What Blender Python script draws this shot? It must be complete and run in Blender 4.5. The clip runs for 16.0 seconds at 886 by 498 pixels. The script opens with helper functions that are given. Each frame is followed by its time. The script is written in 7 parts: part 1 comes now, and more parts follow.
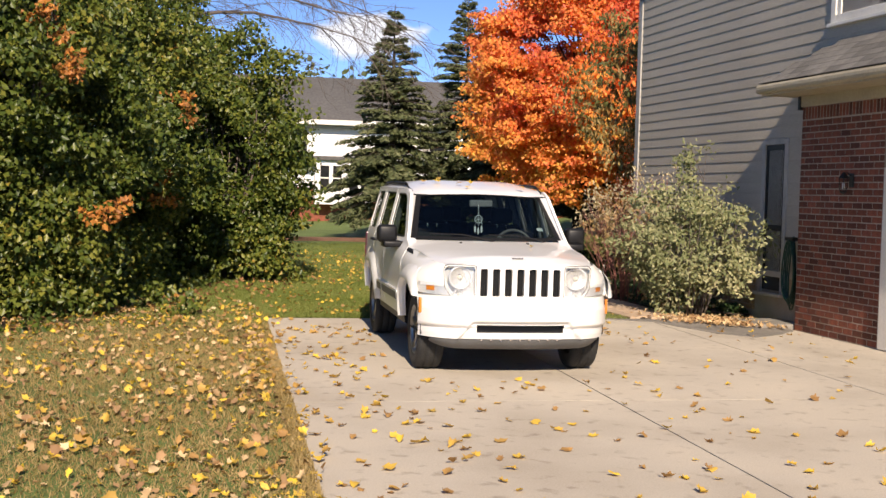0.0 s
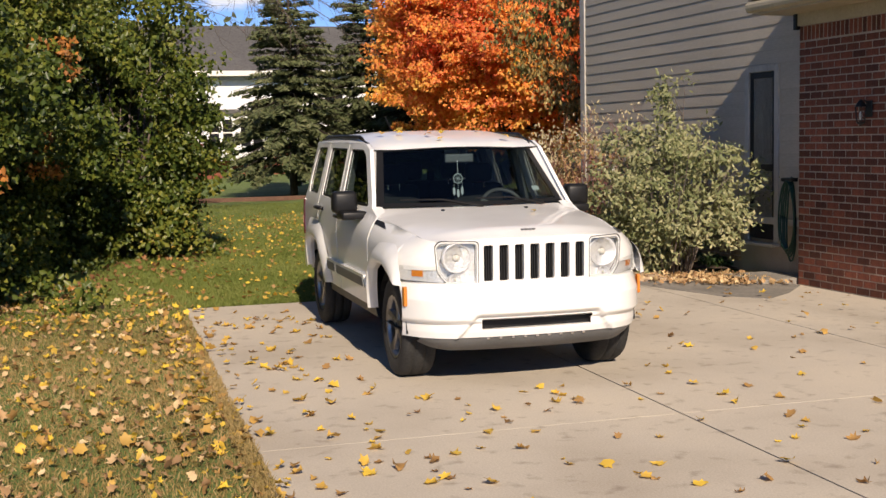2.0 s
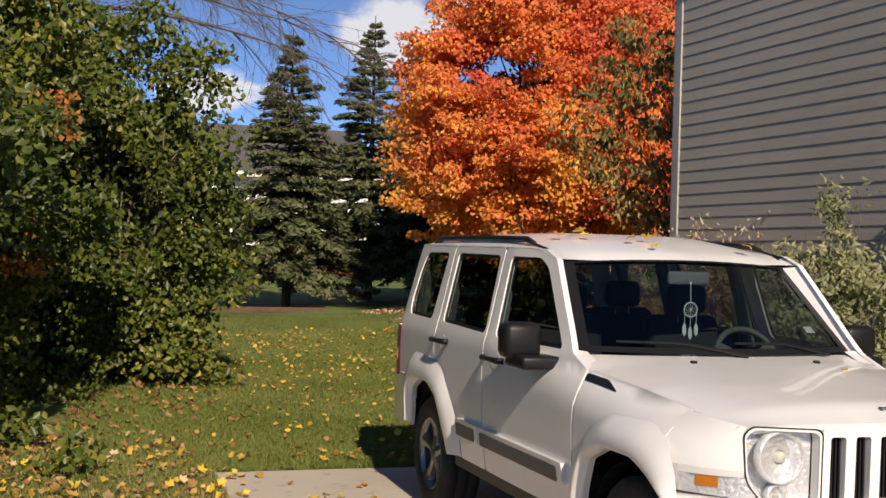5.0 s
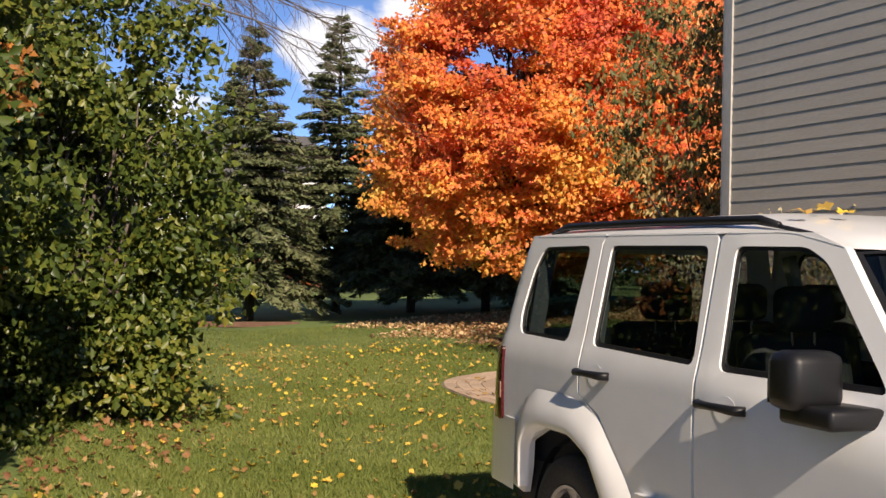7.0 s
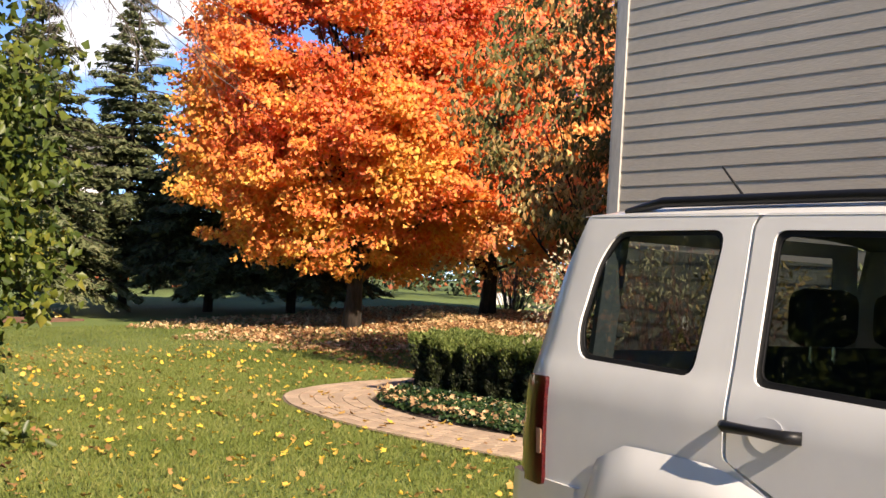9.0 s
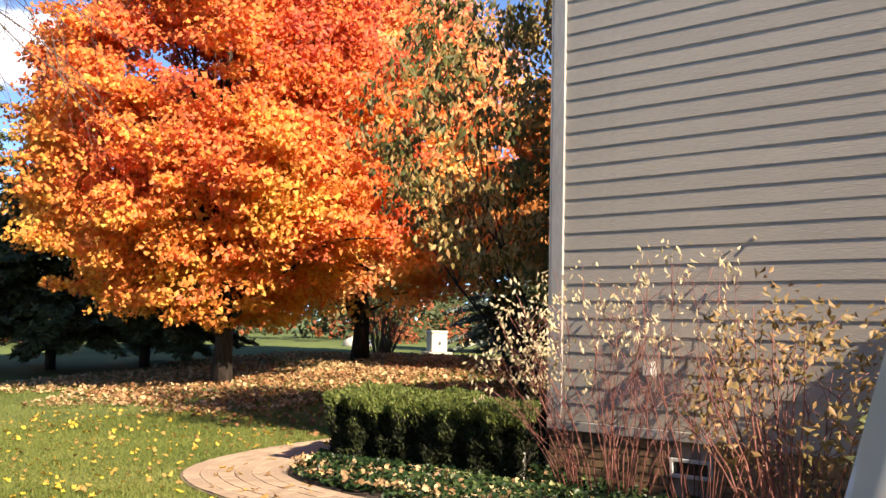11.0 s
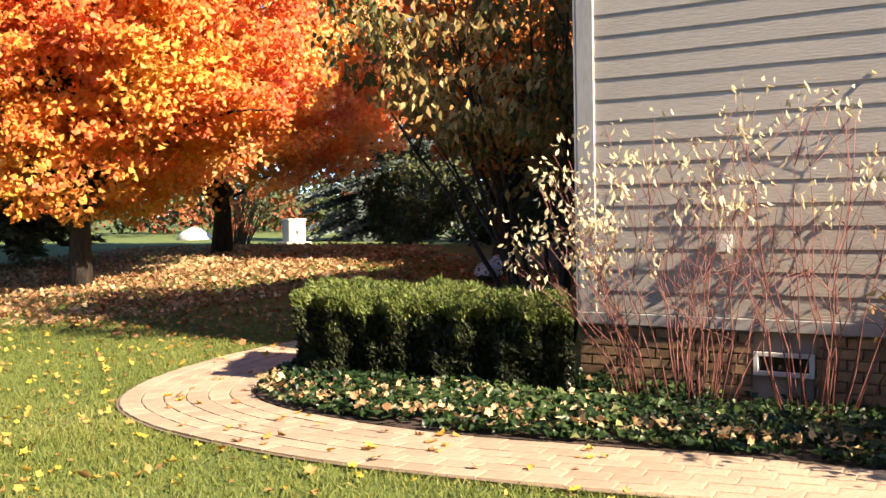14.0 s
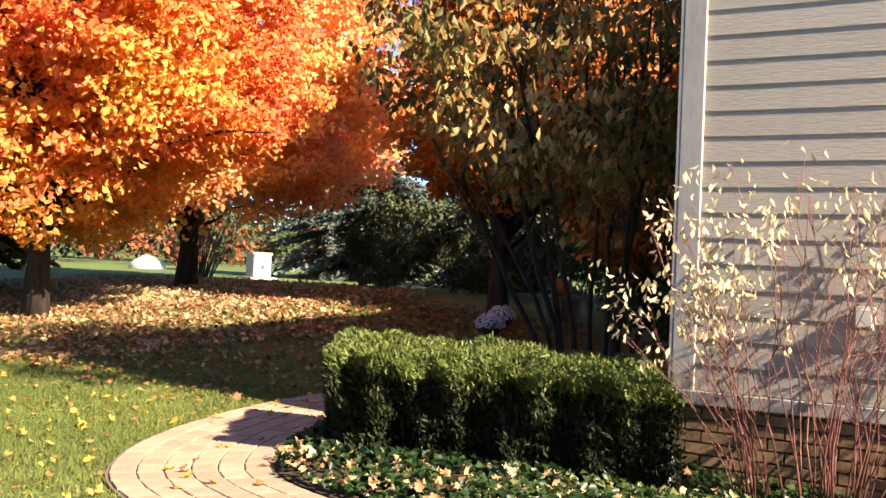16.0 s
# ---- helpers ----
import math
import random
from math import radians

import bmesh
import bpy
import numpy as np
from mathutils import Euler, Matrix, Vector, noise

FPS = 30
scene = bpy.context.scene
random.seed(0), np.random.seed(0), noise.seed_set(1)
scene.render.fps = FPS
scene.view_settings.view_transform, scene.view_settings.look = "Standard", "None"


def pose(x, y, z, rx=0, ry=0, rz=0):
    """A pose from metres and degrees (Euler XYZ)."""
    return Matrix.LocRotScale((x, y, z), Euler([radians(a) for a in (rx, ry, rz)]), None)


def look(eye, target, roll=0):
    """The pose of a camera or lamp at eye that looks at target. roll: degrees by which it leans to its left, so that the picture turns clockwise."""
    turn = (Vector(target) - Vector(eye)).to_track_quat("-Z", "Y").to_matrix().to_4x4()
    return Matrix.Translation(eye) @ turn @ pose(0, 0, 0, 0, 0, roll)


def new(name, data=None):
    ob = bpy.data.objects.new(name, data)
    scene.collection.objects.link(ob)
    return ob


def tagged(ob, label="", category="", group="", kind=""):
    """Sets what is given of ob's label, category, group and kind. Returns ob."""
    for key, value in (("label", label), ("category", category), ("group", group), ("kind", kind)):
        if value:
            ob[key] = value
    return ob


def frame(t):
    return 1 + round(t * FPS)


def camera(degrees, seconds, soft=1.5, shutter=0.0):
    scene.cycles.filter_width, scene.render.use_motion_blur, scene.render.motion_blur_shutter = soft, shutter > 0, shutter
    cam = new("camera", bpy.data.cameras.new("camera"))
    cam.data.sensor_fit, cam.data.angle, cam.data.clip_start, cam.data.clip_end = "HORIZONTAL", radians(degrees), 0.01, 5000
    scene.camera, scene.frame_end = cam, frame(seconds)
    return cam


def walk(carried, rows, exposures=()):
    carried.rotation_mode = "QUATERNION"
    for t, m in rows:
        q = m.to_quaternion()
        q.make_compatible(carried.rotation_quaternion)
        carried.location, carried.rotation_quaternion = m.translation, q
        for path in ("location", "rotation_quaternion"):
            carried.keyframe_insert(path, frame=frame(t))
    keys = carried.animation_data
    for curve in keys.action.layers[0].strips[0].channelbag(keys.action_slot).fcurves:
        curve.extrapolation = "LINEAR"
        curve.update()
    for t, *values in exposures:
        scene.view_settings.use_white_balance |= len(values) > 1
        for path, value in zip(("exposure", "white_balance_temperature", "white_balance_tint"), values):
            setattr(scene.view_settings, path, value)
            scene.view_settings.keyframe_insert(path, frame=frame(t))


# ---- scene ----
cam = camera(41.0, 16.0)
PATH = [
    (0, (-2.567, -9.82, 1.604), (-2.202, -7.856, 1.51), 1.5),
    (0.5, (-2.583, -9.164, 1.614), (-2.165, -7.21, 1.52), -1.0),
    (1, (-2.779, -8.504, 1.555), (-2.246, -6.58, 1.424), 0.3),
    (1.5, (-2.726, -7.87, 1.574), (-2.23, -5.936, 1.457), -1.0),
    (2, (-2.768, -7.221, 1.658), (-2.221, -5.306, 1.475), -1.2),
    (2.5, (-2.862, -6.595, 1.678), (-2.268, -4.688, 1.565), 0.8),
    (3, (-2.86, -5.938, 1.672), (-2.356, -4.002, 1.666), -0.8),
    (3.5, (-2.926, -5.359, 1.622), (-2.363, -3.44, 1.629), 1.1),
    (3.7, (-2.949, -5.102, 1.643), (-2.35, -3.194, 1.613), 1.2),
    (5.8, (-3.191, -2.466, 1.487), (-2.556, -0.57, 1.52), 2.1),
    (6, (-3.197, -2.181, 1.463), (-2.494, -0.308, 1.459), 3.5),
    (6.5, (-3.158, -1.585, 1.479), (-2.387, 0.261, 1.484), 2.7),
    (7, (-3.215, -1.028, 1.499), (-2.505, 0.841, 1.532), 1.2),
    (7.5, (-3.326, -0.539, 1.483), (-2.504, 1.284, 1.507), 3.8),
    (8, (-3.314, 0.043, 1.437), (-2.511, 1.874, 1.409), 1.9),
    (8.5, (-3.285, 0.658, 1.448), (-2.35, 2.425, 1.493), 3.0),
    (9, (-3.233, 1.149, 1.423), (-2.179, 2.848, 1.475), 3.3),
    (9.5, (-3.146, 1.657, 1.445), (-2.115, 3.371, 1.412), 2.7),
    (10, (-3.028, 2.247, 1.493), (-1.874, 3.88, 1.541), 2.3),
    (10.2, (-3.058, 2.397, 1.501), (-1.869, 4.003, 1.59), 2.1),
    (12.3, (-3.01, 4.329, 1.442), (-1.643, 5.784, 1.553), 0.4),
    (12.5, (-2.97, 4.53, 1.413), (-1.593, 5.978, 1.511), 1.1),
    (13, (-2.945, 5.008, 1.434), (-1.485, 6.374, 1.498), 1.1),
    (13.5, (-2.825, 5.431, 1.371), (-1.349, 6.781, 1.344), -1.8),
    (14, (-2.602, 5.914, 1.392), (-1.073, 7.202, 1.33), -1.0),
    (14.5, (-2.53, 6.31, 1.397), (-0.954, 7.54, 1.405), 0.4),
    (15, (-2.287, 6.75, 1.393), (-0.749, 8.028, 1.389), -2.0),
    (15.5, (-2.104, 7.156, 1.349), (-0.563, 8.429, 1.296), 1.2),
    (16, (-1.939, 7.527, 1.406), (-0.346, 8.736, 1.416), 2.2),
]
EXPOSURES = [(0, 0.65, 6900, 14), (1, 0.52, 6900, 14), (2, 0.4, 6900, 14), (2.5, 0.25, 6900, 14), (3.5, 0.05, 6900, 14), (6, 0.38, 6900, 14), (7, 0.59, 6900, 14), (9, 1.1, 7000, 14), (10, 1.2, 7150, 14), (12.5, 1.55, 7150, 14), (13.5, 1.65, 7150, 14), (16, 1.77, 7150, 14)]
walk(cam, [(t, look(eye, target, roll)) for t, eye, target, roll in PATH], EXPOSURES)

# ---- world, sun and exposure ----
SUN_FROM = Vector((-0.070, -0.836, 0.545))
world = bpy.data.worlds.new("sky")
scene.world = world
world.use_nodes = True
wn = world.node_tree.nodes
sky = wn.new("ShaderNodeTexSky")
sky.sky_type = 'NISHITA'
sky.sun_disc = False
sky.sun_elevation = radians(33)
sky.sun_rotation = math.atan2(SUN_FROM.x, SUN_FROM.y)
sky.altitude, sky.air_density, sky.dust_density, sky.ozone_density = 3000, 0.62, 0.03, 5.5
world.node_tree.links.new(sky.outputs[0], wn["Background"].inputs[0])
wn["Background"].inputs[1].default_value = 0.117
sun_data = bpy.data.lights.new("sun", 'SUN')
sun_data.energy, sun_data.angle, sun_data.color = 4.7, radians(0.5), (1.0, 0.88, 0.72)
sun = new("sun", sun_data)
sun.matrix_world = look(SUN_FROM * 60, (0, 0, 0))


# ---- materials ----
def node_material(name):
    m = bpy.data.materials.new(name)
    m.use_nodes = True
    return m, m.node_tree.nodes, m.node_tree.links, m.node_tree.nodes["Principled BSDF"]


def ramp_node(n, stops):
    r = n.new("ShaderNodeValToRGB")
    el = r.color_ramp.elements
    while len(el) < len(stops):
        el.new(0.5)
    for e, (p, c) in zip(el, stops):
        e.position, e.color = p, (*c, 1)
    return r


def surface(name, c1, c2, scale=20.0, rough=0.7, metal=0.0, bump=0.15, big=1.2, big_amount=0.35, stretch=(1, 1, 1), coat=0.0, spread=0.0, dist=0.01, spec=0.5):
    """Grain between two colours, large stains over it, a fine relief; spread: random shift from piece to piece."""
    m, n, l, b = node_material(name)
    tc = n.new("ShaderNodeTexCoord")
    mp = n.new("ShaderNodeMapping")
    mp.inputs["Scale"].default_value = stretch
    l.new(tc.outputs["Object"], mp.inputs[0])
    fine = n.new("ShaderNodeTexNoise")
    fine.inputs["Scale"].default_value, fine.inputs["Detail"].default_value = scale, 6
    wide = n.new("ShaderNodeTexNoise")
    wide.inputs["Scale"].default_value, wide.inputs["Detail"].default_value = big, 4
    l.new(mp.outputs[0], fine.inputs[0])
    l.new(mp.outputs[0], wide.inputs[0])
    r = ramp_node(n, [(0.3, c1), (0.7, c2)])
    l.new(fine.outputs[0], r.inputs[0])
    dark = ramp_node(n, [(0.35, (1 - big_amount,) * 3), (0.65, (1, 1, 1))])
    l.new(wide.outputs[0], dark.inputs[0])
    mix = n.new("ShaderNodeMix")
    mix.data_type, mix.blend_type = 'RGBA', 'MULTIPLY'
    mix.inputs[0].default_value = 1
    l.new(r.outputs[0], mix.inputs[6])
    l.new(dark.outputs[0], mix.inputs[7])
    col = mix.outputs[2]
    if spread:
        info = n.new("ShaderNodeObjectInfo")
        ma = n.new("ShaderNodeMapRange")
        ma.inputs[3].default_value, ma.inputs[4].default_value = 1 - spread, 1 + spread * 0.6
        l.new(info.outputs["Random"], ma.inputs[0])
        hs = n.new("ShaderNodeHueSaturation")
        l.new(ma.outputs[0], hs.inputs["Value"])
        l.new(col, hs.inputs["Color"])
        col = hs.outputs[0]
    l.new(col, b.inputs["Base Color"])
    b.inputs["Roughness"].default_value, b.inputs["Metallic"].default_value = rough, metal
    b.inputs["Coat Weight"].default_value = coat
    b.inputs["Coat Roughness"].default_value = 0.06
    b.inputs["Specular IOR Level"].default_value = spec
    if bump:
        bp = n.new("ShaderNodeBump")
        bp.inputs["Strength"].default_value, bp.inputs["Distance"].default_value = bump, dist
        l.new(fine.outputs[0], bp.inputs["Height"])
        l.new(bp.outputs[0], b.inputs["Normal"])
    return m


def leaf_material(name, stops, thin=0.35, rough=0.5, gradient=None, patch=0.6, patch_amount=0.45):
    """Leaf colours by island, with patches of colour through the crown and light through the blade."""
    m, n, l, b = node_material(name)
    geo = n.new("ShaderNodeNewGeometry")
    tc = n.new("ShaderNodeTexCoord")
    no = n.new("ShaderNodeTexNoise")
    no.inputs["Scale"].default_value, no.inputs["Detail"].default_value = patch, 3
    l.new(tc.outputs["Object"], no.inputs[0])
    mr = n.new("ShaderNodeMapRange")
    mr.inputs[1].default_value, mr.inputs[2].default_value = 0.28, 0.72
    l.new(no.outputs[0], mr.inputs[0])
    mix = n.new("ShaderNodeMix")
    mix.inputs[0].default_value = patch_amount
    l.new(geo.outputs["Random Per Island"], mix.inputs[2])
    l.new(mr.outputs[0], mix.inputs[3])
    fac = mix.outputs[0]
    if gradient:
        sep = n.new("ShaderNodeSeparateXYZ")
        l.new(tc.outputs["Generated"], sep.inputs[0])
        w = n.new("ShaderNodeMath")
        w.operation = 'MULTIPLY_ADD'
        w.inputs[1].default_value, w.inputs[2].default_value = gradient[0], gradient[1]
        l.new(sep.outputs["Z"], w.inputs[0])
        w2 = n.new("ShaderNodeMath")
        w2.operation = 'MULTIPLY_ADD'
        w2.inputs[1].default_value = gradient[2]
        l.new(sep.outputs["X"], w2.inputs[0])
        l.new(w.outputs[0], w2.inputs[2])
        add = n.new("ShaderNodeMath")
        add.operation, add.use_clamp = 'ADD', True
        l.new(fac, add.inputs[0])
        l.new(w2.outputs[0], add.inputs[1])
        fac = add.outputs[0]
    r = ramp_node(n, stops)
    l.new(fac, r.inputs[0])
    l.new(r.outputs[0], b.inputs["Base Color"])
    b.inputs["Roughness"].default_value = rough
    b.inputs["Specular IOR Level"].default_value = 0.35
    tr = n.new("ShaderNodeBsdfTranslucent")
    l.new(r.outputs[0], tr.inputs[0])
    ms = n.new("ShaderNodeMixShader")
    ms.inputs[0].default_value = thin
    l.new(b.outputs[0], ms.inputs[1])
    l.new(tr.outputs[0], ms.inputs[2])
    l.new(ms.outputs[0], n["Material Output"].inputs[0])
    return m


def glass_material(name, tint=(0.8, 0.86, 0.86), rough=0.0):
    m, n, l, b = node_material(name)
    n.remove(b)
    tr = n.new("ShaderNodeBsdfTransparent")
    tr.inputs[0].default_value = (*tint, 1)
    gl = n.new("ShaderNodeBsdfGlossy")
    gl.inputs["Roughness"].default_value = rough
    lw = n.new("ShaderNodeLayerWeight")
    lw.inputs[0].default_value = 0.5
    pw = n.new("ShaderNodeMath")
    pw.operation = 'POWER'
    pw.inputs[1].default_value = 4.0
    l.new(lw.outputs["Facing"], pw.inputs[0])
    fr = n.new("ShaderNodeMath")
    fr.operation = 'MULTIPLY_ADD'
    fr.inputs[1].default_value, fr.inputs[2].default_value = 0.8, 0.05
    l.new(pw.outputs[0], fr.inputs[0])
    ms = n.new("ShaderNodeMixShader")
    l.new(fr.outputs[0], ms.inputs[0])
    l.new(tr.outputs[0], ms.inputs[1])
    l.new(gl.outputs[0], ms.inputs[2])
    l.new(ms.outputs[0], n["Material Output"].inputs[0])
    return m


M = {}
M["paint_white"] = surface("paint_white", (0.78, 0.775, 0.76), (0.82, 0.815, 0.80), 6, 0.32, 0, 0, 2.0, 0.05, coat=0.6)
M["plastic_black"] = surface("plastic_black", (0.006, 0.006, 0.007), (0.014, 0.014, 0.015), 300, 0.45, 0, 0.1, 3, 0.2, dist=0.001, spec=0.3)
M["plastic_grey"] = surface("plastic_grey", (0.10, 0.10, 0.10), (0.14, 0.14, 0.14), 200, 0.5, 0, 0.1, 3, 0.2, dist=0.001)
M["rubber"] = surface("rubber", (0.015, 0.015, 0.015), (0.035, 0.034, 0.033), 60, 0.85, 0, 0.2, 6, 0.3, dist=0.003)
M["alloy"] = surface("alloy", (0.24, 0.24, 0.25), (0.32, 0.32, 0.33), 80, 0.32, 0.9, 0, 3, 0.15)
M["chrome"] = surface("chrome", (0.75, 0.75, 0.76), (0.8, 0.8, 0.8), 20, 0.12, 1.0, 0, 3, 0.05)
M["glass_clear"] = glass_material("glass_clear", (0.50, 0.57, 0.57))
M["glass_tint"] = glass_material("glass_tint", (0.40, 0.45, 0.44))
M["reflector"] = surface("reflector", (0.82, 0.83, 0.84), (0.95, 0.95, 0.96), 60, 0.16, 0.5, 0.8, 3, 0.1, dist=0.01)
M["glass_lamp"] = glass_material("glass_lamp", (0.93, 0.94, 0.94), 0.02)
M["lens_red"] = surface("lens_red", (0.045, 0.004, 0.004), (0.075, 0.006, 0.005), 90, 0.2, 0, 0, 3, 0.1, coat=0.4)
M["lens_amber"] = surface("lens_amber", (0.55, 0.17, 0.02), (0.65, 0.22, 0.03), 90, 0.15, 0, 0, 3, 0.1, coat=0.8)
M["lens_white"] = surface("lens_white", (0.6, 0.58, 0.52), (0.75, 0.72, 0.66), 120, 0.15, 0, 0, 3, 0.1, coat=0.8)
M["lens_dim"] = surface("lens_dim", (0.30, 0.16, 0.11), (0.38, 0.22, 0.15), 90, 0.2, 0, 0, 3, 0.1, coat=0.4)
M["cabin"] = surface("cabin", (0.010, 0.011, 0.012), (0.022, 0.023, 0.025), 90, 0.85, 0, 0.1, 3, 0.2)
M["cabin_grey"] = surface("cabin_grey", (0.16, 0.17, 0.18), (0.22, 0.23, 0.24), 90, 0.85, 0, 0.1, 3, 0.2)
M["cord_white"] = surface("cord_white", (0.6, 0.68, 0.7), (0.75, 0.8, 0.8), 90, 0.9, 0, 0, 3, 0.1)
M["siding"] = surface("siding", (0.43, 0.385, 0.322), (0.50, 0.45, 0.375), 55, 0.75, 0, 0.6, 1.5, 0.14, stretch=(1, 0.25, 1.6), spread=0.05, dist=0.004)
M["trim_taupe"] = surface("trim_taupe", (0.42, 0.40, 0.365), (0.52, 0.495, 0.455), 35, 0.7, 0, 0.3, 3, 0.18, stretch=(1, 1, 0.3), dist=0.003)
M["trim_white"] = surface("trim_white", (0.72, 0.69, 0.63), (0.8, 0.77, 0.71), 30, 0.6, 0, 0.1, 2, 0.1, dist=0.002)
# cream darkened to paint in the shade under the garage eaves
M["trim_cream"] = surface("trim_cream", (0.38, 0.33, 0.24), (0.44, 0.39, 0.285), 30, 0.6, 0, 0.1, 2, 0.12, dist=0.002)
M["brick"] = surface("brick", (0.135, 0.036, 0.022), (0.25, 0.078, 0.042), 40, 0.88, 0, 0.4, 7, 0.3, spread=0.6, dist=0.004)
M["mortar"] = surface("mortar", (0.33, 0.28, 0.23), (0.45, 0.39, 0.32), 90, 0.95, 0, 0.3, 3, 0.2, dist=0.003)
M["brick_tan"] = surface("brick_tan", (0.30, 0.19, 0.10), (0.42, 0.27, 0.15), 40, 0.88, 0, 0.4, 7, 0.25, spread=0.3, dist=0.004)
M["paver"] = surface("paver", (0.43, 0.31, 0.21), (0.55, 0.41, 0.29), 45, 0.85, 0, 0.3, 3, 0.18, spread=0.16, dist=0.003)
M["sand"] = surface("sand", (0.16, 0.12, 0.08), (0.26, 0.20, 0.14), 120, 0.95, 0, 0.3, 3, 0.2)
M["shingle"] = surface("shingle", (0.10, 0.095, 0.09), (0.20, 0.19, 0.175), 90, 0.9, 0, 0.5, 1.5, 0.3, spread=0.35, dist=0.004)
M["roof_far"] = surface("roof_far", (0.085, 0.08, 0.08), (0.13, 0.125, 0.12), 8, 0.9, 0, 0.2, 0.4, 0.2)
M["white_siding"] = surface("white_siding", (0.74, 0.74, 0.74), (0.82, 0.82, 0.82), 5, 0.6, 0, 0, 0.5, 0.08)
M["dark_pane"] = surface("dark_pane", (0.012, 0.013, 0.014), (0.03, 0.03, 0.032), 2, 0.06, 0, 0, 0.5, 0.2)
M["bark"] = surface("bark", (0.025, 0.018, 0.014), (0.075, 0.055, 0.042), 18, 0.95, 0, 0.9, 3, 0.3, stretch=(1, 1, 0.25), dist=0.03)
M["twig_grey"] = surface("twig_grey", (0.10, 0.08, 0.07), (0.20, 0.16, 0.13), 30, 0.9, 0, 0.2, 3, 0.3)
M["twig_red"] = surface("twig_red", (0.17, 0.055, 0.045), (0.36, 0.15, 0.12), 14, 0.6, 0, 0.1, 2, 0.4)
M["hose"] = surface("hose", (0.004, 0.035, 0.024), (0.006, 0.055, 0.034), 40, 0.4, 0, 0.05, 3, 0.2)
M["iron_black"] = surface("iron_black", (0.012, 0.012, 0.012), (0.03, 0.028, 0.026), 60, 0.45, 0.3, 0.1, 3, 0.3)
M["stone_pale"] = surface("stone_pale", (0.55, 0.53, 0.48), (0.72, 0.70, 0.65), 12, 0.9, 0, 0.5, 3, 0.2, dist=0.02)
M["utility"] = surface("utility", (0.62, 0.62, 0.52), (0.70, 0.70, 0.60), 12, 0.6, 0, 0.1, 3, 0.12)
M["pumpkin"] = surface("pumpkin", (0.55, 0.13, 0.02), (0.70, 0.20, 0.03), 12, 0.5, 0, 0.1, 3, 0.2)
M["terracotta"] = surface("terracotta", (0.10, 0.05, 0.03), (0.16, 0.08, 0.05), 30, 0.8, 0, 0.2, 3, 0.2)
M["door_tan"] = surface("door_tan", (0.36, 0.32, 0.25), (0.42, 0.375, 0.295), 40, 0.6, 0, 0.1, 2, 0.12)


def concrete_material():
    m, n, l, b = node_material("concrete")
    tc = n.new("ShaderNodeTexCoord")
    a = n.new("ShaderNodeTexNoise")
    a.inputs["Scale"].default_value, a.inputs["Detail"].default_value = 90, 8
    w = n.new("ShaderNodeTexNoise")
    w.inputs["Scale"].default_value, w.inputs["Detail"].default_value = 0.7, 7
    sp = n.new("ShaderNodeTexNoise")
    sp.inputs["Scale"].default_value, sp.inputs["Detail"].default_value = 7, 8
    for x in (a, w, sp):
        l.new(tc.outputs["Object"], x.inputs[0])
    r = ramp_node(n, [(0.3, (0.46, 0.405, 0.33)), (0.7, (0.57, 0.51, 0.425))])
    l.new(a.outputs[0], r.inputs[0])
    r2 = ramp_node(n, [(0.3, (0.78, 0.76, 0.74)), (0.5, (0.95, 0.95, 0.95)), (0.7, (1.05, 1.04, 1.02))])
    l.new(w.outputs[0], r2.inputs[0])
    r3 = ramp_node(n, [(0.28, (0.7, 0.68, 0.66)), (0.42, (1, 1, 1))])
    l.new(sp.outputs[0], r3.inputs[0])
    col = r.outputs[0]
    for x in (r2, r3):
        mix = n.new("ShaderNodeMix")
        mix.data_type, mix.blend_type = 'RGBA', 'MULTIPLY'
        mix.inputs[0].default_value = 1
        l.new(col, mix.inputs[6])
        l.new(x.outputs[0], mix.inputs[7])
        col = mix.outputs[2]
    l.new(col, b.inputs["Base Color"])
    b.inputs["Roughness"].default_value = 0.9
    bp = n.new("ShaderNodeBump")
    bp.inputs["Strength"].default_value, bp.inputs["Distance"].default_value = 0.25, 0.003
    l.new(a.outputs[0], bp.inputs["Height"])
    l.new(bp.outputs[0], b.inputs["Normal"])
    return m


M["concrete"] = concrete_material()
M["concrete_old"] = surface("concrete_old", (0.20, 0.18, 0.155), (0.30, 0.275, 0.24), 30, 0.92, 0, 0.3, 2, 0.3, dist=0.004)
M["lawn"] = surface("lawn", (0.095, 0.15, 0.028), (0.175, 0.23, 0.058), 40, 0.95, 0, 0.6, 0.35, 0.3, dist=0.03)
M["soil"] = surface("soil", (0.045, 0.028, 0.018), (0.11, 0.07, 0.045), 25, 0.98, 0, 0.8, 2, 0.4, dist=0.03)
M["grass"] = leaf_material("grass", [(0.0, (0.105, 0.145, 0.027)), (0.5, (0.175, 0.215, 0.045)), (0.8, (0.28, 0.285, 0.085)), (1.0, (0.43, 0.37, 0.17))], 0.3, 0.6, patch=0.45)
M["grass_dry"] = leaf_material("grass_dry", [(0.0, (0.17, 0.15, 0.045)), (0.4, (0.32, 0.235, 0.09)), (0.75, (0.46, 0.33, 0.15)), (1.0, (0.58, 0.43, 0.22))], 0.3, 0.6, patch=0.5)
M["leaf_maple"] = leaf_material("leaf_maple", [(0.0, (0.90, 0.58, 0.12)), (0.22, (0.88, 0.39, 0.085)), (0.47, (0.82, 0.25, 0.075)), (0.75, (0.74, 0.16, 0.08)), (1.0, (0.56, 0.09, 0.065))], 0.45, 0.5, gradient=(0.5, -0.35, 0.18), patch=0.75, patch_amount=0.6)
